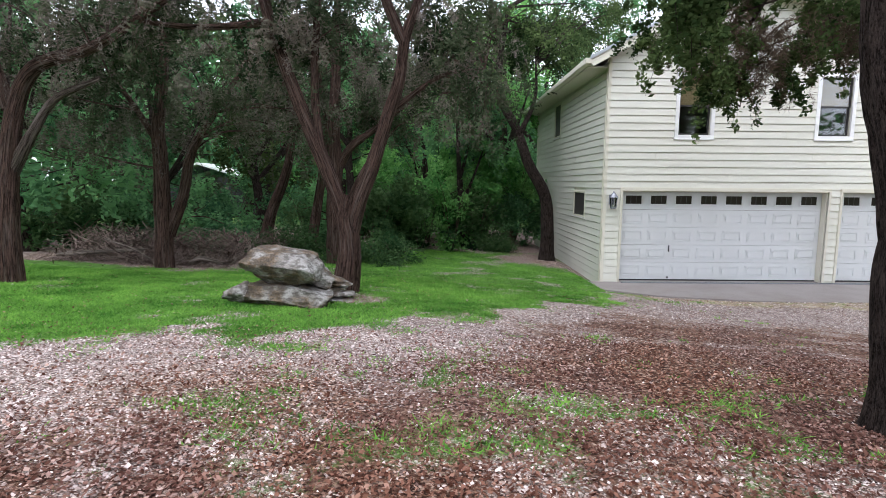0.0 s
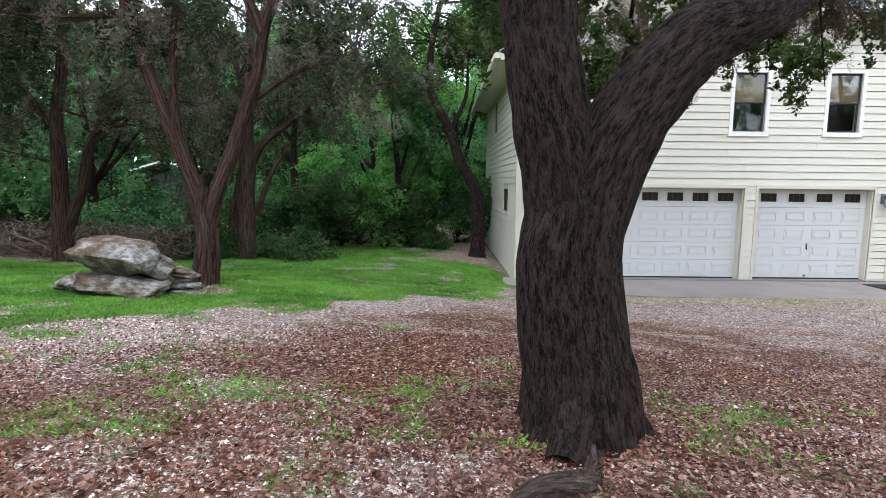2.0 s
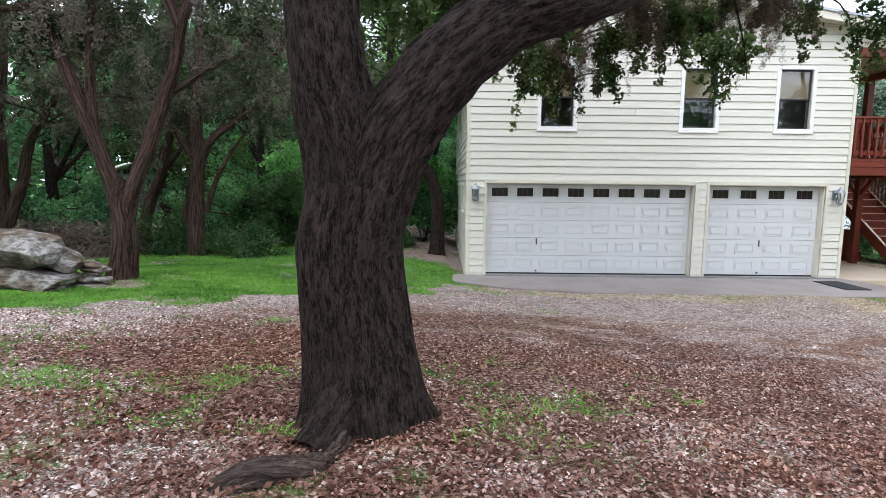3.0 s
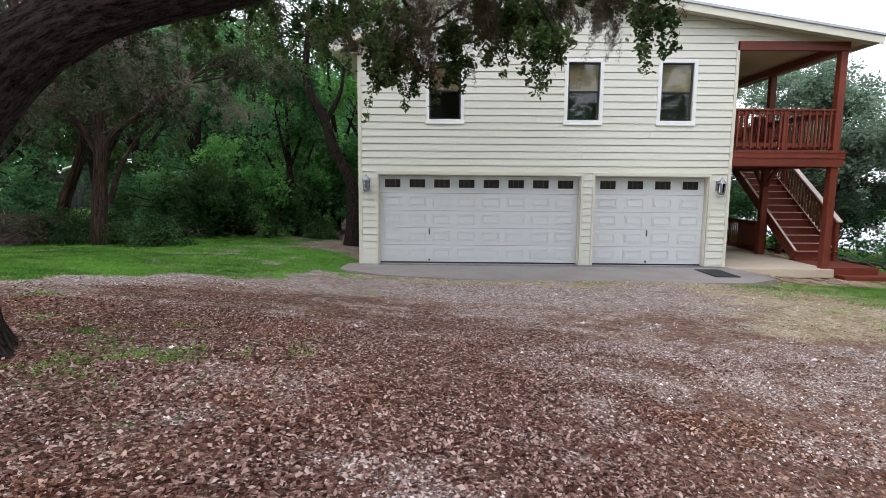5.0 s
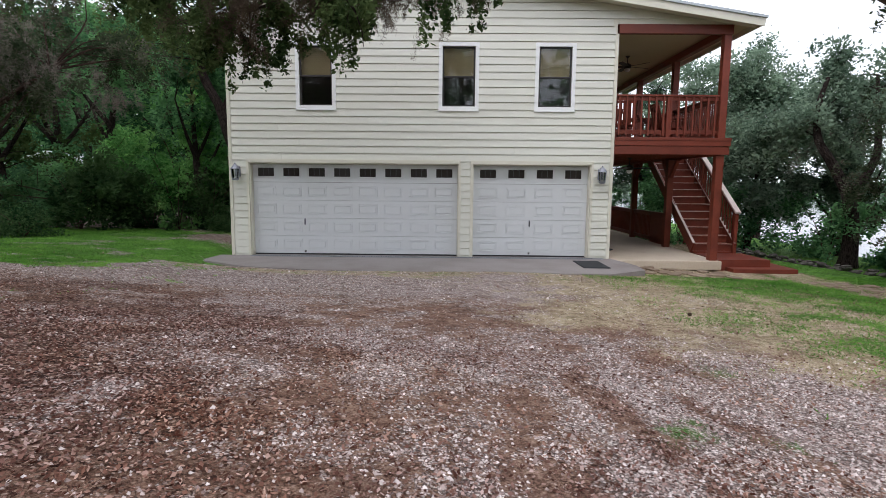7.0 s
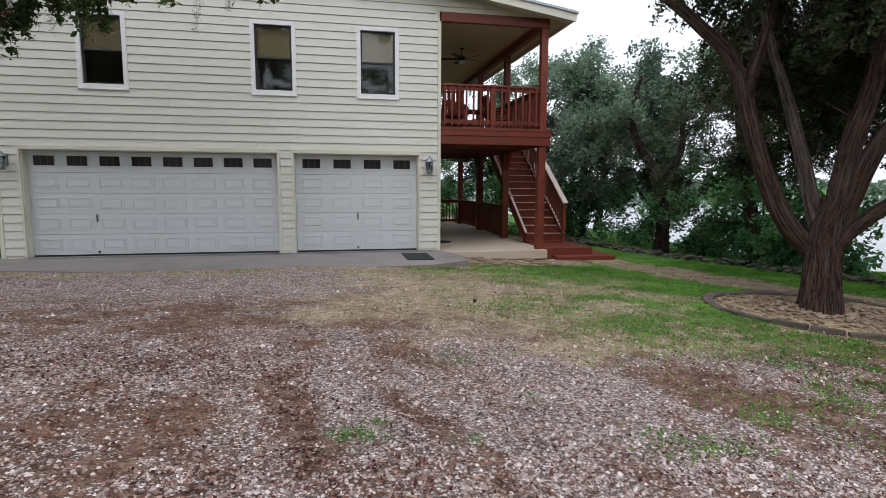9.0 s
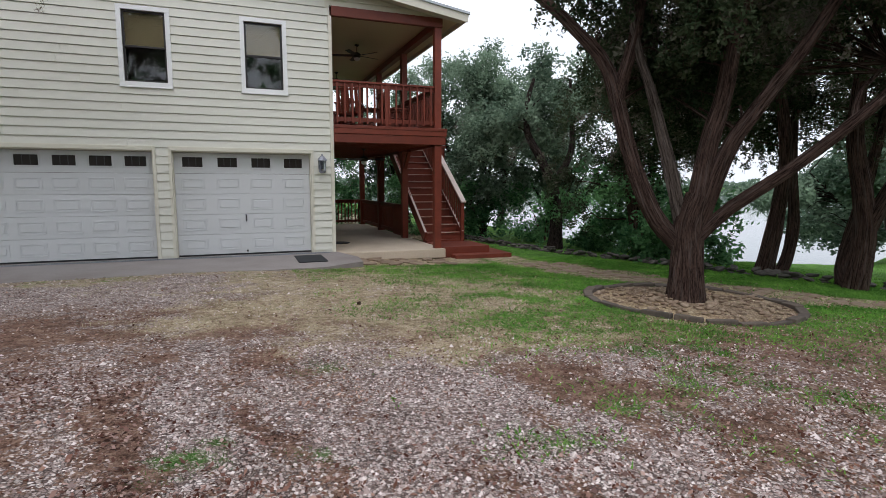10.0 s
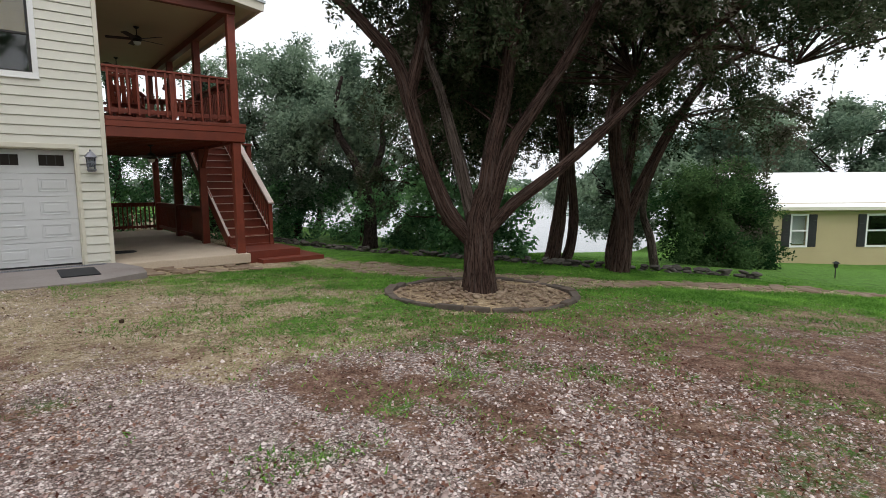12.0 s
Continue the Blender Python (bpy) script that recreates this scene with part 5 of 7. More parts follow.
tree("cedar_tree", "slanting cedar stem in the shade of the wood", bx, [([bx, (-4.45, 14.3, 1.5), (-4.05, 14.4, 2.6), (-3.9, 14.5, 3.9), (-4.1, 14.7, 5.6)], 0.17, 0.05)],
     [((-4.2, 14.9, 5.2), (2.0, 1.6, 1.6), 150, 60)], seed=10, **CED)

# the crooked oak against the house
bx = at(3.12, 15.5, -0.12)
tree("crooked_oak", "crooked slender oak leaning away from the house wall", bx,
     [([bx, (3.14, 15.63, 1.08), (3.06, 15.74, 1.98), (2.58, 15.85, 2.88), (2.24, 15.98, 3.85), (1.74, 16.1, 4.83), (1.73, 16.24, 5.98), (1.97, 16.4, 7.4)], 0.2, 0.07), ([(2.3, 15.95, 3.7), (2.75, 16.1, 4.7), (2.8, 16.3, 5.8)], 0.08, 0.03)],
     [((1.8, 16.8, 6.9), (2.2, 1.8, 1.0), 150, 60), ((3.3, 18.0, 6.9), (1.3, 1.1, 0.8), 80, 60), ((5.2, 18.8, 7.7), (1.5, 1.1, 0.6), 80, 60), ((2.9, 16.4, 6.3), (0.9, 1.2, 0.7), 60, 60), ((0.6, 16.2, 5.6), (0.9, 0.9, 0.8), 50, 60)], M_OAKBARK, M_OAKLEAF, 0.11, 0.5, 0.5, 0.4, 0.12, moss=[((1.6, 16.2, 5.6), (1.0, 0.8, 0.8), 30, 70)], seg=20, ridge=0.08, seed=11)

# the cedar in the round stone bed
bx = (16.22, 6.06, float(land(16.22, 6.06)) - 0.1)
tree("cedar_tree", "many-limbed cedar with red-brown bark in a round stone bed", bx,
     [([bx, (16.24, 6.10, 0.35), (16.27, 6.14, 0.72), (16.28, 6.16, 0.98), (16.40, 6.14, 1.35)], 0.245, 0.15),
      ([(16.24, 6.15, 0.62), (15.95, 6.46, 1.12), (15.74, 6.76, 2.0), (15.66, 6.92, 2.63), (15.55, 7.1, 3.19), (15.28, 7.39, 3.67), (15.0, 7.67, 4.07), (14.5, 8.2, 4.7), (13.9, 8.8, 5.6)], 0.125, 0.045),
      ([(15.66, 6.93, 2.7), (15.89, 6.88, 3.58), (15.99, 6.9, 4.22), (16.1, 7.0, 5.4)], 0.09, 0.04),
      ([(16.34, 6.13, 0.85), (16.51, 6.13, 1.91), (16.69, 6.09, 2.63), (16.84, 6.09, 3.42), (17.03, 6.06, 4.21), (17.2, 6.2, 5.8)], 0.14, 0.05),
      ([(16.36, 6.08, 0.78), (16.7, 5.86, 1.2), (17.23, 5.51, 1.67), (17.84, 5.11, 2.3), (18.32, 4.81, 2.85), (18.93, 4.42, 3.48), (19.6, 4.0, 4.1), (20.6, 3.6, 4.7)], 0.09, 0.035),
      ([(16.40, 6.09, 1.0), (16.69, 5.98, 1.91), (16.99, 5.83, 2.46), (17.42, 5.59, 3.18), (17.71, 5.44, 3.73), (18.1, 5.25, 4.5), (18.6, 5.0, 5.6)], 0.115, 0.04),
      ([(17.8, 5.12, 2.27), (18.3, 5.4, 2.7), (19.2, 5.6, 3.2)], 0.05, 0.02), ([(18.9, 4.45, 3.4), (20.2, 4.3, 3.5), (21.6, 4.1, 3.45)], 0.05, 0.02)],
     # the topmost clumps are out of view, added to keep light off the limbs
     [((17.0, 8.2, 3.3), (1.0, 0.6, 0.8), 60, 70), ((17.2, 7.6, 3.5), (1.3, 0.7, 0.8), 110, 70), ((18.4, 7.5, 3.3), (1.0, 0.7, 0.7), 80, 70), ((16.6, 7.4, 4.3), (1.2, 0.7, 0.6), 90, 70), ((17.8, 8.0, 4.0), (1.3, 0.8, 0.7), 110, 70), ((19.2, 7.4, 4.3), (1.0, 0.8, 0.6), 55, 70), ((15.1, 8.2, 4.75), (0.7, 0.5, 0.25), 26, 60), ((16.6, 6.6, 5.4), (1.6, 1.4, 1.1), 60, 60), ((16.5, 6.9, 3.9), (0.7, 0.7, 0.6), 22, 60), ((18.2, 5.7, 5.0), (1.6, 1.3, 1.0), 49, 60), ((20.0, 4.7, 4.8), (1.5, 1.2, 0.8), 60, 60), ((21.6, 4.1, 4.0), (1.1, 1.0, 0.7), 44, 60), ((21.2, 3.1, 4.1), (1.0, 0.9, 0.7), 38, 60), ((18.8, 4.1, 4.0), (1.1, 0.9, 0.35), 41, 70), ((20.0, 3.3, 3.9), (1.2, 0.9, 0.4), 38, 70), ((21.3, 2.8, 3.7), (1.1, 0.9, 0.4), 30, 70), ((17.6, 5.5, 4.1), (0.9, 0.8, 0.3), 49, 70), ((16.7, 6.4, 4.1), (0.7, 0.6, 0.35), 49, 70), ((17.0, 6.1, 4.5), (1.4, 1.0, 0.6), 82, 70), ((18.5, 5.3, 4.5), (1.3, 1.0, 0.5), 71, 70), ((16.9, 6.8, 3.5), (0.8, 0.6, 0.5), 27, 70), ((19.4, 5.8, 3.6), (1.0, 0.8, 0.5), 33, 70), ((16.2, 6.6, 4.9), (1.6, 1.2, 0.6), 88, 70), ((18.0, 5.5, 5.2), (1.6, 1.2, 0.6), 82, 70), ((19.8, 4.6, 4.2), (1.2, 0.9, 0.5), 49, 70), ((17.6, 7.2, 4.4), (2.0, 1.2, 0.9), 110, 80), ((19.6, 5.6, 4.6), (1.8, 1.2, 0.7), 71, 80), ((21.8, 3.6, 4.6), (1.4, 1.2, 0.7), 44, 70)],
     moss=[((17.3, 6.2, 4.3), (1.8, 1.0, 0.9), 60, 80), ((15.9, 7.0, 4.2), (0.9, 0.7, 0.6), 25, 80), ((20.2, 4.4, 4.2), (1.3, 0.8, 0.6), 40, 80)], dense=1.35, seed=12,
     grey=[([(16.24, 6.19, 0.85), (16.15, 6.38, 1.68), (16.07, 6.54, 2.31), (15.99, 6.69, 2.87), (15.87, 6.86, 3.5), (15.8, 7.0, 4.4)], 0.10, 0.04)], **CED)
# lakeside cedars beyond the stone wall
bx = at(20.04, 6.31, -0.1)
tree("cedar_tree", "clustered cedar stems at the lake edge", bx,
     [([bx, (20.19, 6.32, 0.67), (20.2, 6.41, 1.31), (20.17, 6.58, 2.27), (20.33, 6.65, 3.54), (20.62, 6.57, 4.6)], 0.18, 0.06), ([(20.2, 6.32, 0.75), (20.65, 6.12, 1.73), (21.14, 5.87, 2.69), (21.71, 5.54, 3.53), (22.33, 5.11, 3.96)], 0.13, 0.04), ([(20.06, 6.36, -0.35), (20.5, 6.8, 0.0), (20.8, 6.9, 0.6), (21.0, 6.85, 1.5), (21.3, 6.8, 3.0)], 0.14, 0.06)],
     [((20.8, 7.0, 4.4), (1.8, 1.5, 1.1), 280, 70), ((21.6, 7.6, 3.2), (1.2, 1.0, 0.8), 130, 70), ((22.6, 6.0, 4.0), (1.5, 1.3, 0.8), 130, 60), ((23.3, 5.0, 4.2), (1.2, 1.2, 0.8), 60, 60), ((22.0, 5.3, 3.0), (1.0, 0.9, 0.6), 60, 60), ((23.0, 4.6, 2.6), (0.9, 0.8, 0.5), 45, 60)], moss=[((21.5, 6.4, 3.8), (1.5, 1.0, 0.8), 50, 80)], dense=0.9, seed=13,
     grey=[([(21.3, 6.28, -0.4), (21.26, 6.41, 0.38), (21.17, 6.54, 0.95), (21.5, 6.5, 1.9), (22.2, 6.4, 2.8)], 0.09, 0.03)], **CED)
bx = at(20.21, 8.1, -0.1)
tree("cedar_tree", "paired cedar trunks standing behind the low wall", bx,
     [([bx, (20.44, 8.08, 0.81), (20.63, 8.11, 2.03), (20.61, 8.37, 3.61), (20.5, 8.6, 5.5)], 0.16, 0.05), ([(20.26, 8.10, -0.42), (20.8, 8.13, -0.15), (21.03, 8.15, 0.65), (21.08, 8.3, 1.92), (21.3, 8.5, 3.6)], 0.13, 0.05)],
     [((20.6, 8.9, 4.6), (1.6, 1.5, 1.4), 260, 70), ((21.4, 9.6, 3.3), (1.1, 1.0, 0.9), 130, 70), ((22.6, 9.6, 4.2), (1.4, 1.2, 0.9), 150, 70)], dense=1.7, seed=14, **CED)
bx = at(19.99, 11.28, -0.1)
tree("cedar_tree", "pale grey leaning trunk behind the low wall", bx, [([bx, (19.89, 11.43, 0.66), (19.79, 11.6, 1.75), (19.7, 11.9, 3.4), (19.9, 12.1, 5)], 0.17, 0.05)],
     [((19.8, 12.0, 3.6), (1.5, 1.3, 1.5), 380, 60), ((20.4, 11.2, 2.4), (1.0, 1.0, 1.0), 180, 60), ((20.7, 10.5, 3.7), (1.2, 1.0, 1.1), 240, 60), ((20.6, 9.4, 4.2), (1.0, 0.9, 0.8), 150, 60), ((19.2, 12.3, 1.6), (0.9, 0.9, 0.9), 60, 60)], seed=15, **CED)

# broad-leaved lakeside trees
LAKE = dict(bark_mat=M_OAKBARK, leaf_mat=M_LAKELEAF, leaf=0.13, slim=0.5, reach=0.6, droop=0.4, spread=0.16, seg=12, ridge=0.08, twig=0.006, clump=0.6)
bx = at(19.07, 13.74, -0.1)
tree("lakeside_oak", "spreading lakeside oak with a forked dark trunk", bx,
     [([bx, (19.15, 13.83, 0.63), (19.1, 13.97, 1.43), (18.9, 14.3, 2.2), (18.6, 14.6, 3.0), (18.7, 14.8, 3.9), (19.0, 15, 4.6)], 0.2, 0.05), ([(19.11, 13.97, 1.4), (19.61, 13.9, 2.4), (19.85, 14.2, 3.2), (20.0, 14.6, 4.6)], 0.12, 0.04)],
     [((19.9, 15.2, 4.7), (0.95, 0.9, 0.8), 120, 64), ((19.4, 15.2, 3.6), (1.2, 1.0, 0.7), 110, 64), ((20.6, 14.4, 3.6), (0.8, 0.9, 0.8), 80, 64), ((18.5, 15.4, 3.2), (0.8, 0.8, 0.7), 60, 64)], moss=[((19.2, 14.6, 3.2), (1.2, 0.9, 0.7), 36, 70)], seed=16, **LAKE)
bx = at(19.3, 20.2, -0.1)
tree("lakeside_oak", "round-crowned lakeside oak hung with grey moss", bx,
     [([bx, (19.2, 20.2, 1.0), (18.9, 20.2, 2.2), (19.2, 20.2, 3.6), (19.5, 20.3, 5.6)], 0.2, 0.05), ([(18.95, 20.2, 2.0), (18.2, 20.1, 3.0), (18.0, 20.0, 4.2)], 0.11, 0.04), ([(19.1, 20.2, 2.9), (20.0, 20.0, 3.6), (20.5, 19.8, 4.4)], 0.10, 0.04)],
     [((19.6, 20.3, 5.9), (1.2, 1.1, 0.8), 140, 64), ((18.7, 20.1, 4.9), (1.2, 1.1, 0.8), 120, 64), ((20.5, 19.9, 4.7), (1.0, 1.0, 0.8), 110, 64), ((19.2, 20.0, 3.6), (1.5, 1.2, 0.7), 110, 64), ((18.2, 19.8, 2.6), (1.0, 1.0, 0.8), 70, 64)], moss=[((19.2, 19.8, 3.2), (1.5, 0.9, 0.8), 50, 70)], seed=17, **LAKE)


def simple_tree(name, label, x, y, h, r, seed, leaf_mat=M_WOODLEAF, bark_mat=M_OAKBARK, leaf=0.15, count=170, per=55, low=0.35, lean=0.0, group="", slim=0.5, sprd=0.18, droop=0.4):
    rng = np.random.default_rng(seed)
    b = np.array(at(x, y, -0.1))
    top = b + np.array([lean + rng.normal() * 0.3, rng.normal() * 0.3, h * 0.8])
    mid = 0.5 * (b + top) + rng.normal(size=3) * 0.25
    stems = [([tuple(b), tuple(mid), tuple(top)], 0.022 * h + 0.03, 0.03)]
    for _ in range(3):
        s = b + (mid - b) * rng.uniform(0.6, 1)
        a = rng.uniform(0, 6.28)
        e = s + np.array([math.cos(a) * r * 0.7, math.sin(a) * r * 0.7, h * 0.3])
        stems.append(([tuple(s), tuple(0.5 * (s + e) + np.array([0, 0, -0.1])), tuple(e)], 0.012 * h, 0.02))
    blobs = []
    n = 6
    for k in range(n):
        a = k * 2.4 + rng.uniform(0, 1)
        q = rng.uniform(0.25, 0.75) * r
        hh = b[2] + h * (low + (1 - low) * (0.15 + 0.72 * k / (n - 1)))
        shrink = 1.0 - 0.45 * (k / (n - 1))
        blobs.append(((b[0] + q * math.cos(a) * shrink, b[1] + q * math.sin(a) * shrink, hh), (r * 0.55, r * 0.55, h * (1 - low) * 0.16), count // n, per))
    return tree(name, label, tuple(b), stems, blobs, bark_mat, leaf_mat, leaf, slim, 0.5, droop, sprd, seed=seed, seg=10, ridge=0.08, twig=0, limbs=0.2, group=group, clump=0.55)


# trees along the lake
for k, (x, y, h, r) in enumerate([(17.4, 22.5, 6.9, 2.3), (15.0, 27.0, 7.6, 2.8), (22.5, 24.0, 7.4, 2.6), (20.8, 16.4, 4.6, 1.5), (18.6, 17.6, 4.2, 1.4)]):
    simple_tree("lakeside_tree", "tall grey-green broad-leaved tree at the water's edge", x, y, h, r, 40 + k, M_LAKELEAF, count=280, per=52, low=0.22, leaf=0.14, group="lakeside trees")


def shrub(name, label, x, y, h, r, seed, leaf_mat, leaf=0.09, count=90, per=60, group="", slim=0.5):
    rng = np.random.default_rng(seed)
    b = np.array(at(x, y, -0.05))
    stems = []
    for k in range(5):
        a = k * 1.26 + rng.uniform(0, 0.8)
        e = b + np.array([math.cos(a) * r * 0.6, math.sin(a) * r * 0.6, h * rng.uniform(0.5, 0.85)])
        stems.append(([tuple(b), tuple(0.5 * (b + e) + np.array([0, 0, 0.15 * h])), tuple(e)], 0.018, 0.006))
    blobs = [((b[0] + rng.normal() * r * 0.35, b[1] + rng.normal() * r * 0.3, b[2] + h * q), (r * 0.75, r * 0.75, h * 0.26), count // 4, per) for q in (0.25, 0.42, 0.6, 0.72)]
    return tree(name, label, tuple(b), stems, blobs, M_CEDARBARK, leaf_mat, leaf, slim, 0.3, 0.25, 0.12, seed=seed, seg=6, ridge=0, twig=0, category="shrub", limbs=0.06, group=group)


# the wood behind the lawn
# trees with M_BRIGHTLEAF have the sunlight painted into their leaves
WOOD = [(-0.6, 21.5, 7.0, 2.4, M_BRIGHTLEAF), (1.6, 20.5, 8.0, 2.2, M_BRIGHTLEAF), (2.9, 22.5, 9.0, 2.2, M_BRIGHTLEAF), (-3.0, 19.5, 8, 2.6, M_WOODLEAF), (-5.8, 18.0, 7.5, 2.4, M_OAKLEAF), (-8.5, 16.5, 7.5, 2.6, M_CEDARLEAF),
        (-9.8, 12.8, 7.0, 2.5, M_WOODLEAF), (-11.5, 17.5, 8, 2.8, M_WOODLEAF), (-12.2, 12.0, 7.5, 2.8, M_WOODLEAF), (-7.5, 22, 9, 3, M_WOODLEAF), (-3.5, 26, 11, 3, M_WOODLEAF), (3.0, 26.5, 12, 3.2, M_WOODLEAF), (-12.5, 24, 9, 3, M_WOODLEAF), (0.9, 17.6, 6.0, 1.3, M_WOODLEAF), (-16, 15, 8, 3, M_WOODLEAF), (8.0, 25.5, 12, 3.4, M_WOODLEAF), (-5.0, 27, 10, 3.4, M_WOODLEAF), (-10, 28, 10, 3.4, M_WOODLEAF), (-15.5, 20, 9, 3.2, M_WOODLEAF), (5.5, 30, 13.5, 3.6, M_WOODLEAF)]
for k, (x, y, h, r, m) in enumerate(WOOD):
    simple_tree("woodland_tree", "leafy woodland tree in the thicket behind the lawn", x, y, h, r, 60 + k, m, count=(130 if k in (0, 1, 2, 13) else 210), per=36, low=(0.55 if k in (0, 1, 2, 13) else 0.25), leaf=0.19, group="thicket trees")
# sunlight on the back shrubs and shade in the low ones is leaf colour
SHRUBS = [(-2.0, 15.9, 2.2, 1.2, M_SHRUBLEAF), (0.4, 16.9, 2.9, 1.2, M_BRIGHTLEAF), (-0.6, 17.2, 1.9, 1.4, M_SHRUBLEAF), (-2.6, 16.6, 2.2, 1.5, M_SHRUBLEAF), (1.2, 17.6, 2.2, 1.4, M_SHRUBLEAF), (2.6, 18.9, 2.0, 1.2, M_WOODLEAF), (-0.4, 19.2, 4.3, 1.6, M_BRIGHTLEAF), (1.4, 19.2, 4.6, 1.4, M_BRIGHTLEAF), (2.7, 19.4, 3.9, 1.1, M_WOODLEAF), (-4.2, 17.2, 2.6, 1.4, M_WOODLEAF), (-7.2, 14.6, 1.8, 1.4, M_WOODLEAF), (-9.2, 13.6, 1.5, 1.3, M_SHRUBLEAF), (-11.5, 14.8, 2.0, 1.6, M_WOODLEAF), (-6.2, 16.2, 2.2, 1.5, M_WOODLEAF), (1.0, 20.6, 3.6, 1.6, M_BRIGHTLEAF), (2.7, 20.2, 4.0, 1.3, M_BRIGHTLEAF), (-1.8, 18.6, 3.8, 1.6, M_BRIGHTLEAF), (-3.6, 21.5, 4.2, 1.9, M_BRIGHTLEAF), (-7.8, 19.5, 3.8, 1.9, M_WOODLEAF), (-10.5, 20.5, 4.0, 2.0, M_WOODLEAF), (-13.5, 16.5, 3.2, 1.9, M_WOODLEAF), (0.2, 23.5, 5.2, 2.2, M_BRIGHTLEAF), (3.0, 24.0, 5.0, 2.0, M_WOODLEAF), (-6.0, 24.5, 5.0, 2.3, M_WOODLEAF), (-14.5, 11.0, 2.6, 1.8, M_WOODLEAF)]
for k, (x, y, h, r, m) in enumerate(SHRUBS):
    shrub("shrub", "dense green undergrowth shrub at the wood's edge", x, y, h, r, 90 + k, m, 0.14, 110, 42, "undergrowth shrubs")
for k, (x, y, h, r) in enumerate([(-3.3, 12.9, 0.85, 0.75), (-1.1, 12.6, 0.75, 0.8), (1.8, 17.2, 0.6, 0.6), (-2.4, 13.4, 0.8, 0.7)]):
    shrub("low_bush", "low pale-green bush at the edge of the lawn", x, y, h, r, 110 + k, M_SHRUBLEAF, 0.07, 100, 60, "low bushes")
LAKESHRUBS = [(18.6, 17.6, 2.6, 1.4), (19.7, 15.4, 1.9, 1.2), (17.4, 19.8, 2.8, 1.5), (20.2, 12.9, 1.0, 0.8), (19.9, 10.6, 1.2, 0.8), (14.5, 24.5, 3.2, 2.0), (20.3, 11.9, 3.2, 1.2), (20.3, 10.0, 1.9, 0.7), (12.3, 23.4, 4.2, 1.7), (13.9, 23.6, 4.2, 1.8), (15.6, 23.4, 4.0, 1.8), (17.0, 22.6, 3.6, 1.6)]
for k, (x, y, h, r) in enumerate(LAKESHRUBS):
    shrub("lakeside_shrub", "dark green shrub on the lake bank", x, y, h, r, 130 + k, M_WOODLEAF, 0.13, 110, 42, "lakeside shrubs")
for k, (x, y, h, r, m) in enumerate([(26.4, 7.9, 3.0, 1.2, M_SHRUBLEAF), (28.4, 8.1, 3.3, 1.3, M_CEDARLEAF), (29.3, 8.0, 3.2, 1.0, M_SHRUBLEAF)]):
    shrub("evergreen_shrub", "large dark evergreen shrub near the neighbouring house", x, y, h, r, 150 + k, m, 0.10, 420, 60, "evergreen shrubs")
for k, (x, y, h, r) in enumerate([(25.8, 7.0, 1.15, 0.7), (27.6, 7.0, 0.9, 0.65)]):
    shrub("low_bush", "light green bush in front of evergreen shrubs", x, y, h, r, 160 + k, M_SHRUBLEAF, 0.1, 100, 60, "low bushes")
for k, (x, y, h, r) in enumerate([(44, 14.5, 8.0, 4), (50, 10, 8.5, 4.5), (38, 17.5, 7.5, 3.5), (54, 4, 9, 4.5)]):
    simple_tree("background_tree", "tall tree rising behind the neighbouring house", x, y, h, r, 170 + k, M_LAKELEAF, count=620, per=60, low=0.2, leaf=0.26, group="background trees", sprd=0.3)

# trees behind the drive, seen in the window panes
for k, (x, y, h, r) in enumerate([(-2, -10, 11, 3.6), (3.5, -13, 12, 3.8), (8.5, -11, 10, 3.4), (14, -13, 12, 3.8), (20, -10, 10, 3.4), (-8, -7, 9, 3.2)]):
    simple_tree("roadside_tree", "leafy tree on the far side of the drive", x, y, h, r, 190 + k, M_WOODLEAF, count=150, per=30, low=0.3, leaf=0.3, group="roadside trees", sprd=0.25)

# unseen wood added behind the drive to darken what the panes mirror
rng = np.random.default_rng(15)
n = 9000
wx, wy = rng.uniform(-30, 48, n), rng.uniform(-24, -15, n)
hgt = rng.uniform(0, 1, n) ** 0.8 * (5.0 + 5.0 * vnoise(wx * 0.3, wy * 0.3, 18))
v, f = leaf_cards(np.stack([wx, wy, land(wx, wy) + hgt], -1), 0.8, rng, 0.3, 0, 0.6)
mirror_wood = raw("roadside_wood", v, f, M_WOODLEAF, tone=np.repeat(np.clip(rng.normal(0.4, 0.2, n), 0, 1), 4))
tagged(mirror_wood, "unseen green woodland added behind the drive to darken pane reflections", "trees", kind="stuff")

# the wooded far shore of the lake
rng = np.random.default_rng(5)
n = 9000
th = rng.uniform(radians(5), radians(100), n)
rad = 290 + 30 * rng.uniform(size=n)
hgt = 9 * (0.55 + 0.45 * vnoise(th * 60, 0 * th, 3)) * rng.uniform(0, 1, n) ** 0.7
pts = np.stack([15 + rad * np.sin(th), 5 + rad * np.cos(th), -3.0 + hgt], -1)
v, f = leaf_cards(pts, 2.6, rng, 0.3, 0, 0.6)
far_wood = raw("far_shore_wood", v, f, M_LAKELEAF, tone=np.repeat(np.clip(rng.normal(0.5, 0.2, n), 0, 1), 4))
tagged(far_wood, "hazy green wood along the far shore of the lake", "trees", kind="stuff")

# deeper woods behind the thicket
n = 26000
wx, wy = rng.uniform(-48, 14, n), rng.uniform(33, 48, n)
swap = wx < -24
wy = np.where(swap, rng.uniform(2, 48, n), wy)
hgt = rng.uniform(0, 1, n) ** 0.8 * (8.0 + 5.0 * vnoise(wx * 0.25, wy * 0.25, 8)) * (1 - 0.2 * step(-8, 0, wx))
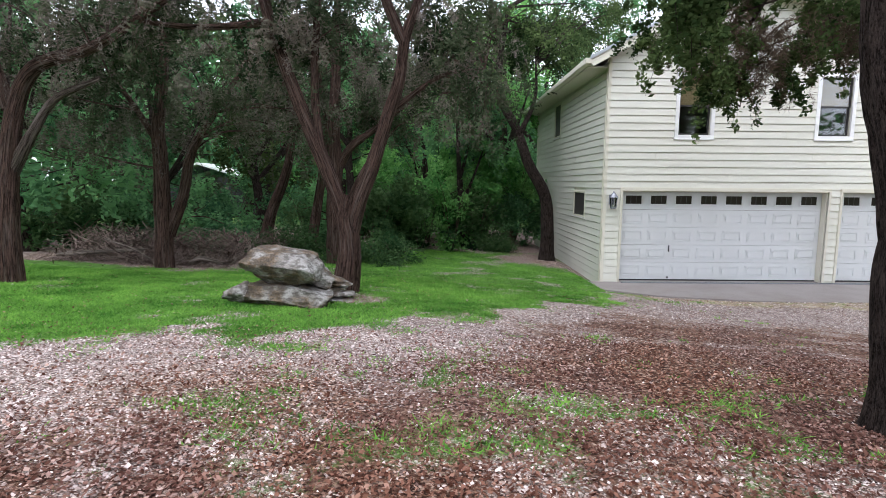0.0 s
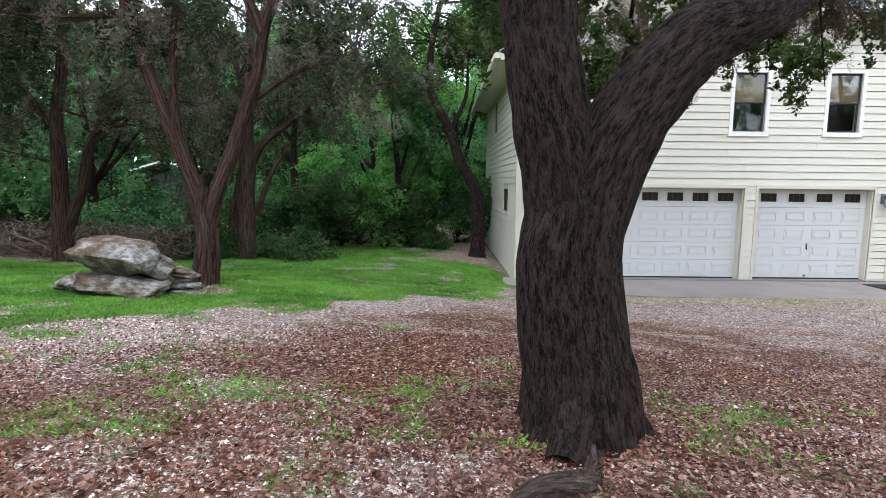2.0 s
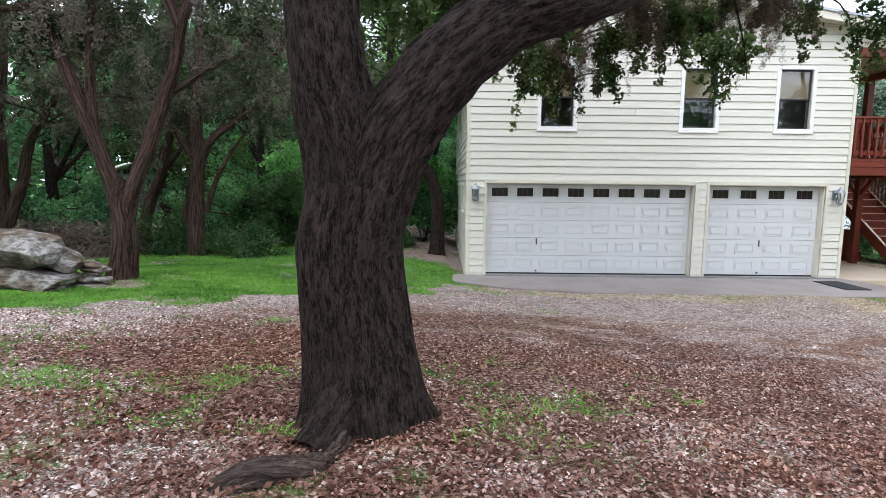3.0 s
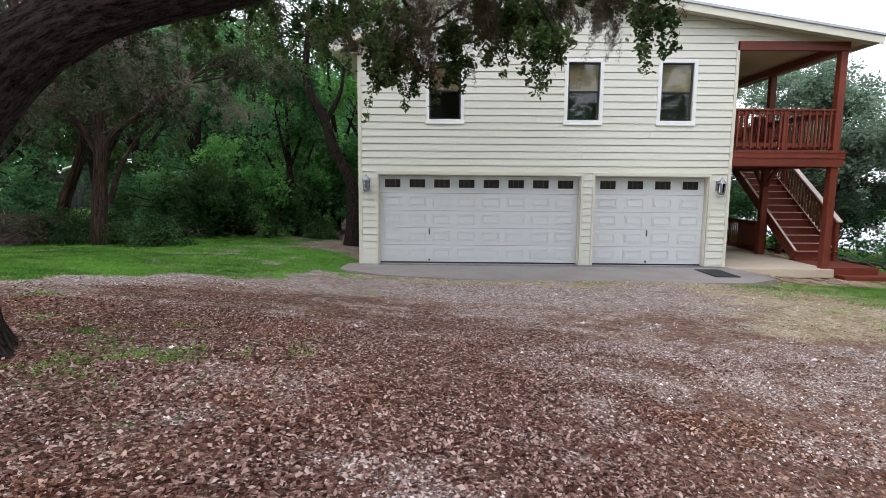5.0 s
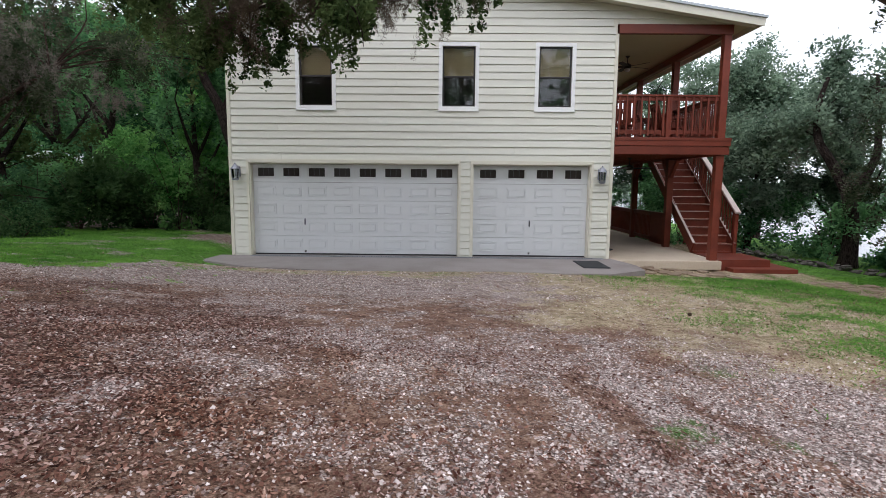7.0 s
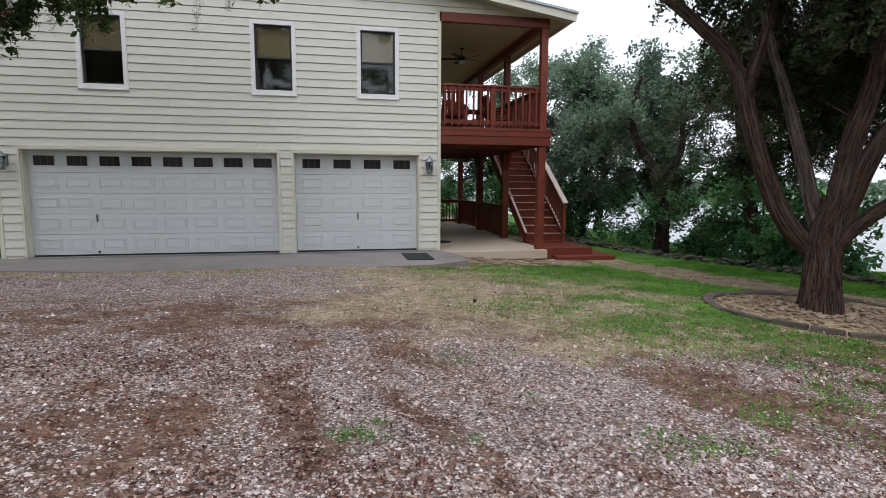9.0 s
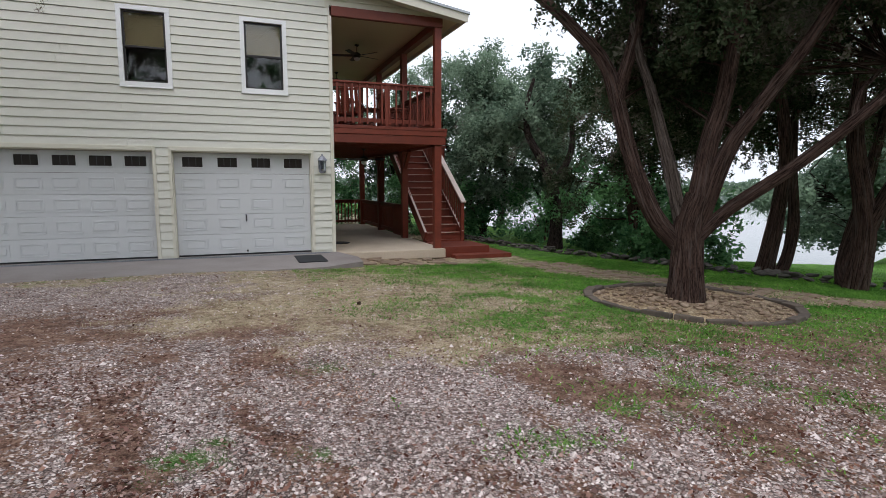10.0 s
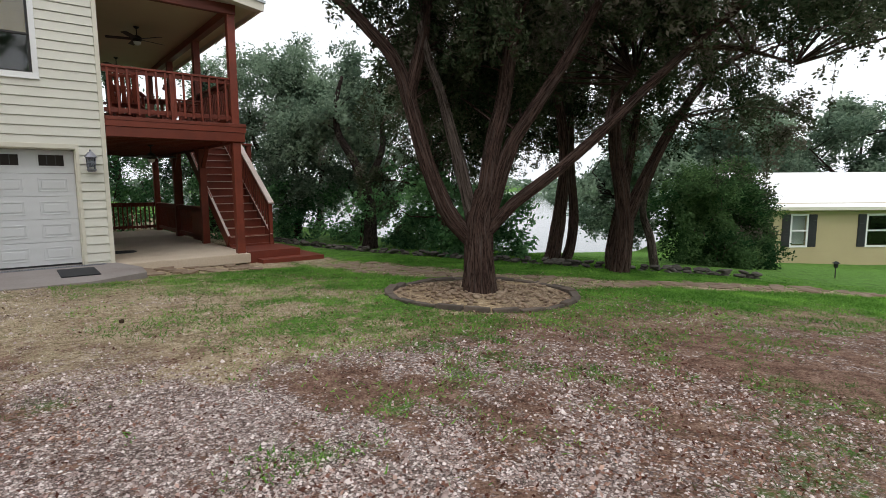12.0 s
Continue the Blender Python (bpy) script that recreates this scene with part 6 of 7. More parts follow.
v, f = leaf_cards(np.stack([wx, wy, land(wx, wy) + hgt], -1), 1.05, rng, 0.3, 0, 0.6)
deep = raw("deep_wood", v, f, M_WOODLEAF, tone=np.repeat(np.clip(rng.normal(0.4, 0.2, n), 0, 1), 4))
tagged(deep, "dense green woodland far behind the lawn", "trees", kind="stuff")

# ---- rocks, beds, walls and the things on the ground ----
def stone_mesh(bm, size, seed, sub=2, rough=0.25, flat=0.0):
    """A rough stone: a ball with its sides planed off and its skin broken by noise."""
    made = bmesh.ops.create_icosphere(bm, subdivisions=sub, radius=1.0)["verts"]
    r = random.Random(seed)
    planes = [(Vector((r.gauss(0, 1), r.gauss(0, 1), r.gauss(0, 1))).normalized(), r.uniform(0.55, 0.85)) for _ in range(9)]
    off = Vector((r.uniform(0, 50), r.uniform(0, 50), r.uniform(0, 50)))
    for v in made:
        for n, d in planes:
            k = v.co.dot(n)
            if k > d:
                v.co -= n * (k - d) * 0.9
        v.co *= 1 + rough * (noise.fractal(v.co * 1.6 + off, 0.7, 2.1, 4))
        v.co = Vector((v.co.x * size[0], v.co.y * size[1], v.co.z * size[2]))
    return made


def boulder(name, label, place, size, seed, turn=(0, 0, 0), material=M_ROCK, sub=5, rough=0.22, shear=0.0, category="rock"):
    bm = bmesh.new()
    vs = stone_mesh(bm, size, seed, sub, rough)
    for v in vs:
        v.co.x += shear * v.co.z
    me = bpy.data.meshes.new(name)
    bm.to_mesh(me)
    bm.free()
    for p in me.polygons:
        p.use_smooth = True
    me.materials.append(material)
    ob = new(name, me)
    ob.matrix_basis = pose(*place, *turn)
    return tagged(ob, label, category)


def hewn_rock(label, place, size, seed, faces, turn=(0, 0, 0)):
    """An angular limestone block: broken off along the given faces and some of chance, with worn edges and a pitted skin."""
    bm = bmesh.new()
    vs = bmesh.ops.create_icosphere(bm, subdivisions=6, radius=1.35)["verts"]
    r = random.Random(seed)
    cuts = [(Vector(n).normalized(), d) for n, d in faces]
    cuts += [(Vector((r.gauss(0, 1), r.gauss(0, 1), r.gauss(0, 1))).normalized(), r.uniform(0.86, 1.02)) for _ in range(8)]
    off = Vector((seed * 3.7, seed * 1.9, seed * 0.7))
    for v in vs:
        p = v.co.copy()
        for n, d in cuts:
            k = p.dot(n) - d - 0.07 * noise.noise(p * 2.3 + n * 5 + off)
            if k > 0:
                p -= n * k * 0.97
        ledge = noise.noise(Vector((p.x * 1.6, p.y * 1.6, p.z * 6.0)) + off)
        p *= 1 + 0.035 * ledge + 0.05 * noise.fractal(p * 3.2 + off, 0.8, 2.1, 4) + 0.014 * noise.fractal(p * 14 + off, 0.7, 2.2, 3)
        v.co = Vector((p.x * size[0], p.y * size[1], p.z * size[2]))
    ob = part("boulder", bm, M_ROCK)
    for p in ob.data.polygons:
        p.use_smooth = True
    ob.matrix_basis = pose(*place, *turn)
    return tagged(ob, label, "rock")


hewn_rock("long weathered limestone boulder lying on the lawn", (-1.87, 6.62, 0.90), (0.53, 0.34, 0.165), 3, [((0, 0, 1), 0.8), ((0, 0, -1), 0.9), ((0.55, 0, 0.8), 0.72), ((0, -1, 0.25), 0.8), ((-1, 0, 0.1), 0.9), ((1, 0, -0.2), 0.95), ((0, 1, 0), 0.9), ((-0.3, -0.7, -0.6), 0.85)], (0, 2, 2))
hewn_rock("pitted grey limestone boulder resting on a lower rock", (-1.93, 6.66, 1.245), (0.49, 0.38, 0.27), 8, [((0.06, 0, 1), 0.74), ((0, 0, -1), 0.84), ((-0.8, 0, -0.6), 0.74), ((0.5, 0, -0.85), 0.82), ((0.85, 0, 0.5), 0.86), ((-1, 0, 0.3), 0.88), ((0, -0.8, -0.6), 0.72), ((0, -0.7, 0.7), 0.88), ((1, 0, 0), 0.95), ((0, 1, 0), 0.9)], (0, 6, -6))
hewn_rock("broken limestone block leaning on the larger boulders", (-1.53, 6.82, 1.08), (0.19, 0.20, 0.14), 12, [((0.5, 0, 0.85), 0.7), ((-1, 0, 0), 0.8), ((0, -1, 0), 0.8), ((0, 0, -1), 0.8), ((1, 0, -0.3), 0.85)], (4, 14, 10))
boulder("boulder", "small dark boulder beside the limestone rocks", (-2.50, 6.66, 0.90), (0.20, 0.2, 0.17), 21, sub=4)
for k in range(5):
    boulder("flat_stone", "flat grey stone in a low stack beside the boulders", (-1.40 + 0.06 * (k % 2), 6.98 + 0.05 * k, 0.77 + 0.055 * k), (0.24 - 0.02 * k, 0.16 + 0.02 * (k % 2), 0.04), 30 + k, (5 - 3 * k, 6 - 4 * k, 50 * k), sub=3, rough=0.35)
root_line = [(2.80, 2.46), (2.76, 2.30), (2.66, 2.16), (2.52, 2.08), (2.40, 2.03)]
exposed = barked("exposed_root", tube([(x, y, float(land(x, y)) + dz) for (x, y), dz in zip(root_line, (0.02, -0.02, 0.00, 0.01, -0.07))], 0.04, 0.08, 36, 0.03, 0.35, 0, 4), M_ROOTBARK)
tagged(exposed, "weathered ridged oak root lying bare on the ground", "tree root")

# round stone bed with cobbles
BCX, BCY, BR = 16.15, 5.95, 1.27
bed = root("tree_bed", (BCX, BCY, float(land(BCX, BCY))), "round bed of tan cobbles edged with grey stone blocks", "garden bed")
bm = bmesh.new()
add_box(bm, -0.168, 0.168, -0.06, 0.06, -0.08, 0.075, 0.014)
for v in bm.verts:
    v.co += noise.noise_vector(v.co * 9) * 0.012
edge_mesh = part("edging_block", bm, M_EDGE)
EDGE = edge_mesh.data
bpy.data.objects.remove(edge_mesh)
rs = random.Random(8)
NB = 24
for k in range(NB):
    a = 2 * math.pi * k / NB
    x, y = BCX + BR * math.cos(a), BCY + BR * math.sin(a)
    ob = new("edging_block", EDGE)
    ob.matrix_basis = pose(x, y, float(land(x, y)) - 0.035 + rs.uniform(-0.02, 0.02), rs.uniform(-5, 5), rs.uniform(-4, 4), math.degrees(a) + 90 + rs.uniform(-4, 4)) @ Matrix.Diagonal((rs.uniform(0.88, 1.0), 1, 1, 1))
    hang(ob, bed)
COBBLES = []
for k in range(5):
    bm = bmesh.new()
    stone_mesh(bm, (0.065, 0.05, 0.038), 60 + k, 1, 0.15)
    c = part("cobble", bm, M_COBBLE)
    for p in c.data.polygons:
        p.use_smooth = True
    COBBLES.append(c.data)
    bpy.data.objects.remove(c)
for k in range(290):
    a, q = rs.uniform(0, 6.283), BR * 0.93 * rs.uniform(0.06, 1) ** 0.62
    x, y = BCX + q * math.cos(a), BCY + q * math.sin(a)
    s = rs.uniform(0.35, 0.95) * (1.25 if q < 0.6 else 0.95)
    ob = new("cobble", COBBLES[k % 5])
    ob.matrix_basis = pose(x, y, float(land(x, y)) + 0.018 * s, rs.uniform(-15, 15), rs.uniform(-15, 15), rs.uniform(0, 360)) @ Matrix.Diagonal((s, s, s * 0.75, 1))
    hang(ob, bed)

# low wall of rough stones above the lake
wall = root("stone_wall", (19.4, 10, -0.3), "low dry-laid wall of rough grey stones above the lake", "stone wall")
WALLSTONES = []
for k in range(6):
    bm = bmesh.new()
    stone_mesh(bm, (0.125, 0.095, 0.045), 80 + k, 2, 0.2)
    c = part("stone", bm, M_STONE)
    WALLSTONES.append(c.data)
    bpy.data.objects.remove(c)
line = smooth_line([(17.4, 19.5, 0), (18.1, 15.2, 0), (18.78, 12.0, 0), (19.5, 8.8, 0), (20.1, 7.1, 0), (21.2, 5.75, 0), (22.6, 4.9, 0)], 0.2)
for k, p in enumerate(line):
    for lift in (0.0, 0.055, 0.105):
        if lift > 0.1 and rs.random() < 0.25:
            continue
        x, y = p[0] + rs.uniform(-0.08, 0.08), p[1] + rs.uniform(-0.08, 0.08)
        ob = new("stone", WALLSTONES[rs.randrange(6)])
        s = rs.uniform(0.75, 1.2)
        ob.matrix_basis = pose(x, y, float(land(p[0], p[1])) + lift, rs.uniform(-12, 12), rs.uniform(-12, 12), rs.uniform(0, 360)) @ Matrix.Diagonal((s, s, s, 1))
        hang(ob, wall)

# flagstones set in the bare soil before the patio
for k in range(16):
    x, y = 12.95 + 0.62 * (k % 4) + rs.uniform(-0.15, 0.15), 11.35 + 0.3 * (k // 4) + rs.uniform(-0.06, 0.06)
    bm = bmesh.new()
    n = rs.randint(5, 7)
    ring_v = [bm.verts.new((0.26 * math.cos(2 * math.pi * i / n) * rs.uniform(0.75, 1.15), 0.15 * math.sin(2 * math.pi * i / n) * rs.uniform(0.75, 1.15), 0)) for i in range(n)]
    f = bm.faces.new(ring_v)
    up = bmesh.ops.extrude_face_region(bm, geom=[f])
    for v in up["geom"]:
        if isinstance(v, bmesh.types.BMVert):
            v.co.z += 0.05
    bmesh.ops.recalc_face_normals(bm, faces=bm.faces)
    ob = part("flagstone", bm, M_COBBLE)
    ob.matrix_basis = pose(x, y, float(land(x, y)) - 0.015, rs.uniform(-3, 3), rs.uniform(-3, 3), rs.uniform(0, 360))
    tagged(ob, "flat tan flagstone set in bare soil by the patio", "paving stone", "flagstones")

# a worn path of flat stones across the lawn
path = root("stone_path", (19, 6, float(land(19, 6))), "worn path of flat tan stones set in bare soil", "path")
SLABS = []
for k in range(5):
    bm = bmesh.new()
    stone_mesh(bm, (0.21, 0.13, 0.035), 120 + k, 2, 0.22)
    c = part("flagstone", bm, M_COBBLE)
    SLABS.append(c.data)
    bpy.data.objects.remove(c)
for k in range(230):
    y = rs.uniform(1.7, 11.0)
    x = float(np.interp(y, [1.5, 2.8, 4.5, 5.74, 7.9, 10, 11.9], [24, 22.1, 19.9, 18.1, 16.9, 16.7, 16.6])) + rs.gauss(0, 0.26)
    s = rs.uniform(0.5, 1.15)
    ob = new("flagstone", SLABS[k % 5])
    ob.matrix_basis = pose(x, y, float(land(x, y)) - 0.004, rs.uniform(-4, 4), rs.uniform(-4, 4), rs.uniform(0, 360)) @ Matrix.Diagonal((s, s, s, 1))
    hang(ob, path)

# channel drain along the garage doors
drain = root("channel_drain", (8.2, 12.48, 0.0), "narrow dark channel drain along the foot of the garage doors", "drain")
box("grate", 4.3, 12.5, 12.44, 12.54, -0.03, 0.002, M_BLACK, drain, 0)
bm = bmesh.new()
for k in range(205):
    x = 4.32 + 0.04 * k
    add_box(bm, x, x + 0.016, 12.445, 12.535, 0.002, 0.006)
tagged(part("grate_bars", bm, M_LAMPMETAL, drain), kind="stuff")
for y in (12.43, 12.541):
    box("grate_frame", 4.3, 12.5, y, y + 0.009, -0.02, 0.008, M_LAMPMETAL, drain, 0)

# ---- the neighbouring house ----
NO, NR, ND = Vector((35.30, 9.39, 0)), Vector((0.778, -0.628, 0)), Vector((0.628, 0.778, 0))
NM = Matrix((NR, ND, Vector((0, 0, 1)))).transposed().to_4x4()
NM.translation = NO
cabin = root("neighbouring_house", NO + Vector((0, 0, -1.9)), "low tan bungalow with white metal roof and black shutters", "house")


def cab(name, x0, x1, y0, y1, z0, z1, material, parent=None, bevel=0.0, label=""):
    bm = bmesh.new()
    add_box(bm, x0, x1, y0, y1, z0, z1, bevel)
    bmesh.ops.transform(bm, matrix=NM, verts=bm.verts)
    return part(name, bm, material, parent or cabin, label)


CW = [(1.04, 1.64), (4.15, 5.2), (8.0, 8.8)]
bm = bmesh.new()
edge = 0.0
for a, b in CW:
    add_box(bm, edge, a, 0, 0.15, -2.3, 0.62)
    add_box(bm, a, b, 0, 0.15, -2.3, -1.1)
    add_box(bm, a, b, 0, 0.15, 0.12, 0.62)
    edge = b
add_box(bm, edge, 12, 0, 0.15, -2.3, 0.62)
add_box(bm, 0, 0.15, 0.15, 7, -2.3, 0.62)
add_box(bm, 11.85, 12, 0.15, 7, -2.3, 0.62)
add_box(bm, 0.15, 11.85, 6.85, 7, -2.3, 0.62)
bmesh.ops.transform(bm, matrix=NM, verts=bm.verts)
part("wall", bm, M_TANWALL, cabin)
for k in range(16):
    z = -2.0 + LAP * k
    edge = 0.0
    for a, b in CW + [(12.0, 12.0)]:
        if -1.1 - 0.1 < z + 0.08 < 0.12 + 0.1 and a < 12:
            cab("siding_board", edge, a - 0.02, -0.018, -0.001, z, z + LAP - 0.012, M_TANWALL)
            edge = b + 0.02
        elif a == 12.0:
            cab("siding_board", edge, 12.0, -0.018, -0.001, z, z + LAP - 0.012, M_TANWALL)
bm = bmesh.new()
pts = [(-0.35, 0.5), (3.5, 1.95), (7.35, 0.5), (7.35, 0.42), (3.5, 1.86), (-0.35, 0.42)]
lo = [bm.verts.new((-0.4, y, zz)) for y, zz in pts]
hi = [bm.verts.new((12.4, y, zz)) for y, zz in pts]
bm.faces.new(lo)
bm.faces.new(hi[::-1])
for i in range(6):
    j = (i + 1) % 6
    bm.faces.new((lo[j], lo[i], hi[i], hi[j]))
bmesh.ops.recalc_face_normals(bm, faces=bm.faces)
bmesh.ops.transform(bm, matrix=NM, verts=bm.verts)
part("roof", bm, M_WHITEROOF, cabin, "white metal roof")
cab("fascia", -0.38, 12.38, -0.37, -0.34, 0.36, 0.49, M_TRIM)
cab("corner_board", -0.02, 0.1, -0.035, -0.002, -2.0, 0.4, M_TRIM)
for i, (a, b) in enumerate(CW):
    bm = bmesh.new()
    for q in ((a - 0.07, b + 0.07, 0.12, 0.20), (a - 0.07, b + 0.07, -1.18, -1.10), (a - 0.07, a, -1.10, 0.12), (b, b + 0.07, -1.10, 0.12), (a, b, -0.52, -0.46)):
        add_box(bm, q[0], q[1], -0.04, -0.002 if q[2] != -0.52 else 0.02, q[2], q[3])
    bmesh.ops.transform(bm, matrix=NM, verts=bm.verts)
    w = part("window", bm, M_WHITE, cabin)
    g = cab("pane", a, b, 0.03, 0.035, -1.10, 0.12, M_GLASS, w)
    g.visible_shadow = False
    cab("blind", a, b, 0.10, 0.11, -0.5 if i else -1.05, 0.1, M_WHITE, w)
    for u in (a - 0.07 - 0.34, b + 0.08):
        sh = cab("shutter", u, u + 0.33, -0.05, -0.02, -1.16, 0.18, M_SHUTTER)
        for s in range(9):
            cab("louvre", u + 0.04, u + 0.29, -0.062, -0.051, -1.08 + 0.133 * s, -1.0 + 0.133 * s, M_SHUTTER, sh)

# a shed glimpsed through the wood
shed = root("shed", (-13.3, 31, 0.2), "small dark shed with pale roof among the trees", "shed")
box("wall", -15.5, -11.0, 30.0, 33.0, -0.2, 2.5, M_SHUTTER, shed, 0)
bm = bmesh.new()
prism(bm, [(-15.8, 2.5), (-13.25, 3.3), (-10.7, 2.5), (-10.7, 2.42), (-13.25, 3.2), (-15.8, 2.42)], 29.7, 33.3)
part("roof", bm, M_WHITEROOF, shed)

# ---- porch fittings and furniture ----
def ceiling_fan(x, y, top=5.27):
    fan = root("ceiling_fan", (x, y, top), "dark bronze ceiling fan hanging from the porch ceiling", "ceiling fan", "porch fans")
    for nm, prof in (("canopy", [(0.02, -0.05), (0.06, -0.02), (0.065, -0.001)]), ("down_rod", [(0.012, -0.20), (0.012, -0.05)]), ("motor", [(0.05, -0.34), (0.10, -0.32), (0.11, -0.25), (0.06, -0.21), (0.02, -0.19)]), ("light_bowl", [(0.02, -0.43), (0.07, -0.40), (0.085, -0.35), (0.06, -0.341)])):
        bm = bmesh.new()
        turned(bm, prof, (x, y, top), 14)
        part(nm, bm, M_DARKMETAL if nm != "light_bowl" else M_WHITE, fan)
    for k in range(5):
        bm = bmesh.new()
        add_box(bm, 0.10, 0.66, -0.065, 0.065, -0.005, 0.005, 0.004)
        bmesh.ops.transform(bm, matrix=pose(x, y, top - 0.285, 0, 0, 72 * k + 20) @ pose(0, 0, 0, 11), verts=bm.verts)
        part("blade", bm, M_DARKMETAL, fan)


ceiling_fan(13.85, 15.65)
ceiling_fan(13.95, 19.5)
ceiling_fan(13.9, 15.2, 2.455)


def slat_chair(x, y, turn):
    """A slatted wooden armchair."""
    c = root("deck_chair", (x, y, DECK), "red-brown slatted wooden armchair on the deck", "chair", "deck chairs")
    m = pose(x, y, DECK, 0, 0, turn)

    def piece(name, x0, x1, y0, y1, z0, z1, tilt=0.0, pivot=(0, 0, 0)):
        bm = bmesh.new()
        add_box(bm, x0, x1, y0, y1, z0, z1, 0.006)
        bmesh.ops.transform(bm, matrix=m @ pose(*pivot, tilt) @ pose(-pivot[0], -pivot[1], -pivot[2]), verts=bm.verts)
        part(name, bm, M_RED, c)
    for px in (-0.28, 0.24):
        for py in (-0.25, 0.25):
            piece("leg", px, px + 0.05, py - 0.03, py + 0.03, 0, 0.60)
        piece("armrest", px - 0.03, px + 0.08, -0.33, 0.33, 0.60, 0.63)
    for k in range(5):
        piece("seat_slat", -0.27, 0.27, -0.26 + 0.105 * k, -0.17 + 0.105 * k, 0.37, 0.395)
    for k in range(5):
        piece("back_slat", -0.25 + 0.105 * k, -0.17 + 0.105 * k, 0.25, 0.272, 0.38, 1.02, -14, (0, 0.26, 0.38))
    piece("back_rail", -0.27, 0.27, 0.273, 0.30, 0.90, 0.96, -14, (0, 0.26, 0.38))


slat_chair(13.25, 13.75, 160)
slat_chair(13.3, 15.6, 200)
slat_chair(14.55, 14.3, 95)
table = root("deck_table", (13.95, 15.0, DECK), "low red-brown slatted table on the deck", "table")
for k in range(7):
    box("top_slat", 13.60 + 0.1 * k, 13.69 + 0.1 * k, 14.6, 15.4, DECK + 0.66, DECK + 0.69, M_RED, table)
for x in (13.64, 14.2):
    for y in (14.66, 15.28):
        box("leg", x, x + 0.06, y, y + 0.06, DECK, DECK + 0.66, M_RED, table)
stake = root("garden_light", at(26.57, 4.61), "small black garden light on a stake in the lawn", "garden light")
sx, sy, sz = at(26.57, 4.61)
bm = bmesh.new()
turned(bm, [(0.012, -0.05), (0.012, 0.26)], (sx, sy, sz), 8)
part("stake", bm, M_BLACK, stake)
bm = bmesh.new()
turned(bm, [(0.03, 0.26), (0.045, 0.28), (0.05, 0.36), (0.09, 0.37), (0.02, 0.42)], (sx, sy, sz), 12)
part("lamp_head", bm, M_BLACK, stake)

boulder("clod", "small dark brown clod lying on the gravel", (11.93, 6.72, float(land(11.93, 6.72)) + 0.025), (0.03, 0.028, 0.028), 71, (0, 0, 20), M_CLOD, 2, 0.2, category="clod")

# ---- dead wood, brush ----
rng = np.random.default_rng(51)
n = 3000
cx = rng.uniform(-8.2, -3.6, n)
cy = 12.3 + rng.normal(size=n) * 0.6 + 0.12 * (cx + 6)
a = rng.uniform(0, 6.283, n)
ll = rng.uniform(0.25, 0.9, n)
hz = land(cx, cy) + rng.uniform(0.02, 0.75, n) * np.exp(-((cy - 12.4) / 0.9) ** 2)
dvec = np.stack([np.cos(a) * ll, np.sin(a) * ll, rng.normal(size=n) * 0.16], -1)
p0 = np.stack([cx, cy, hz], -1)
lines = np.stack([p0 - dvec * 0.5, p0 + rng.normal(size=(n, 3)) * 0.05, p0 + dvec * 0.5], 1)
v, f, _ = thin_tubes(lines, 0.012)
brush = raw("brush_pile", v, f, M_TWIG, tone=np.repeat(np.clip(rng.normal(0.45, 0.25, n), 0, 1), 9))
tagged(brush, "tangled pile of dead grey-brown brushwood under the cedars", "brushwood", kind="stuff")
for pts, r in (([(-8.0, 11.2, 0.1), (-7.1, 11.35, 0.22), (-6.3, 11.6, 0.3)], 0.05), ([(-7.4, 11.9, 0.45), (-6.6, 11.5, 0.3), (-6.1, 11.3, 0.12)], 0.035), ([(-5.2, 11.2, 0.08), (-4.9, 11.0, 0.2), (-4.5, 11.1, 0.1)], 0.06), ([(-12.2, 13.2, 0.2), (-11.0, 13.0, 0.22), (-9.4, 12.9, 0.2)], 0.09)):
    pts = [(x, y, float(land(x, y)) + z) for x, y, z in pts]
    tagged(barked("fallen_branch", tube(pts, r, r * 0.6, 10, 0.12, 0.12), M_GREYBARK), "bare grey fallen branch on the ground", "branch", "fallen branches")


# ---- what covers the ground ----
def scatter(n, x0, x1, y0, y1, rng):
    return rng.uniform(x0, x1, n), rng.uniform(y0, y1, n)


def outside(x, y):
    """Clear of the paving, the house and the stone bed."""
    slab = (x > 3.5) & (x < 12.9) & (y > 10.55 - 0.0)
    pat = (x > 12.6) & (x < 17.0) & (y > 12.4)
    return ~(slab | pat | (np.hypot(x - BCX, y - BCY) < BR) | ((x > 3.5) & (y > 12)) & (x < 13))


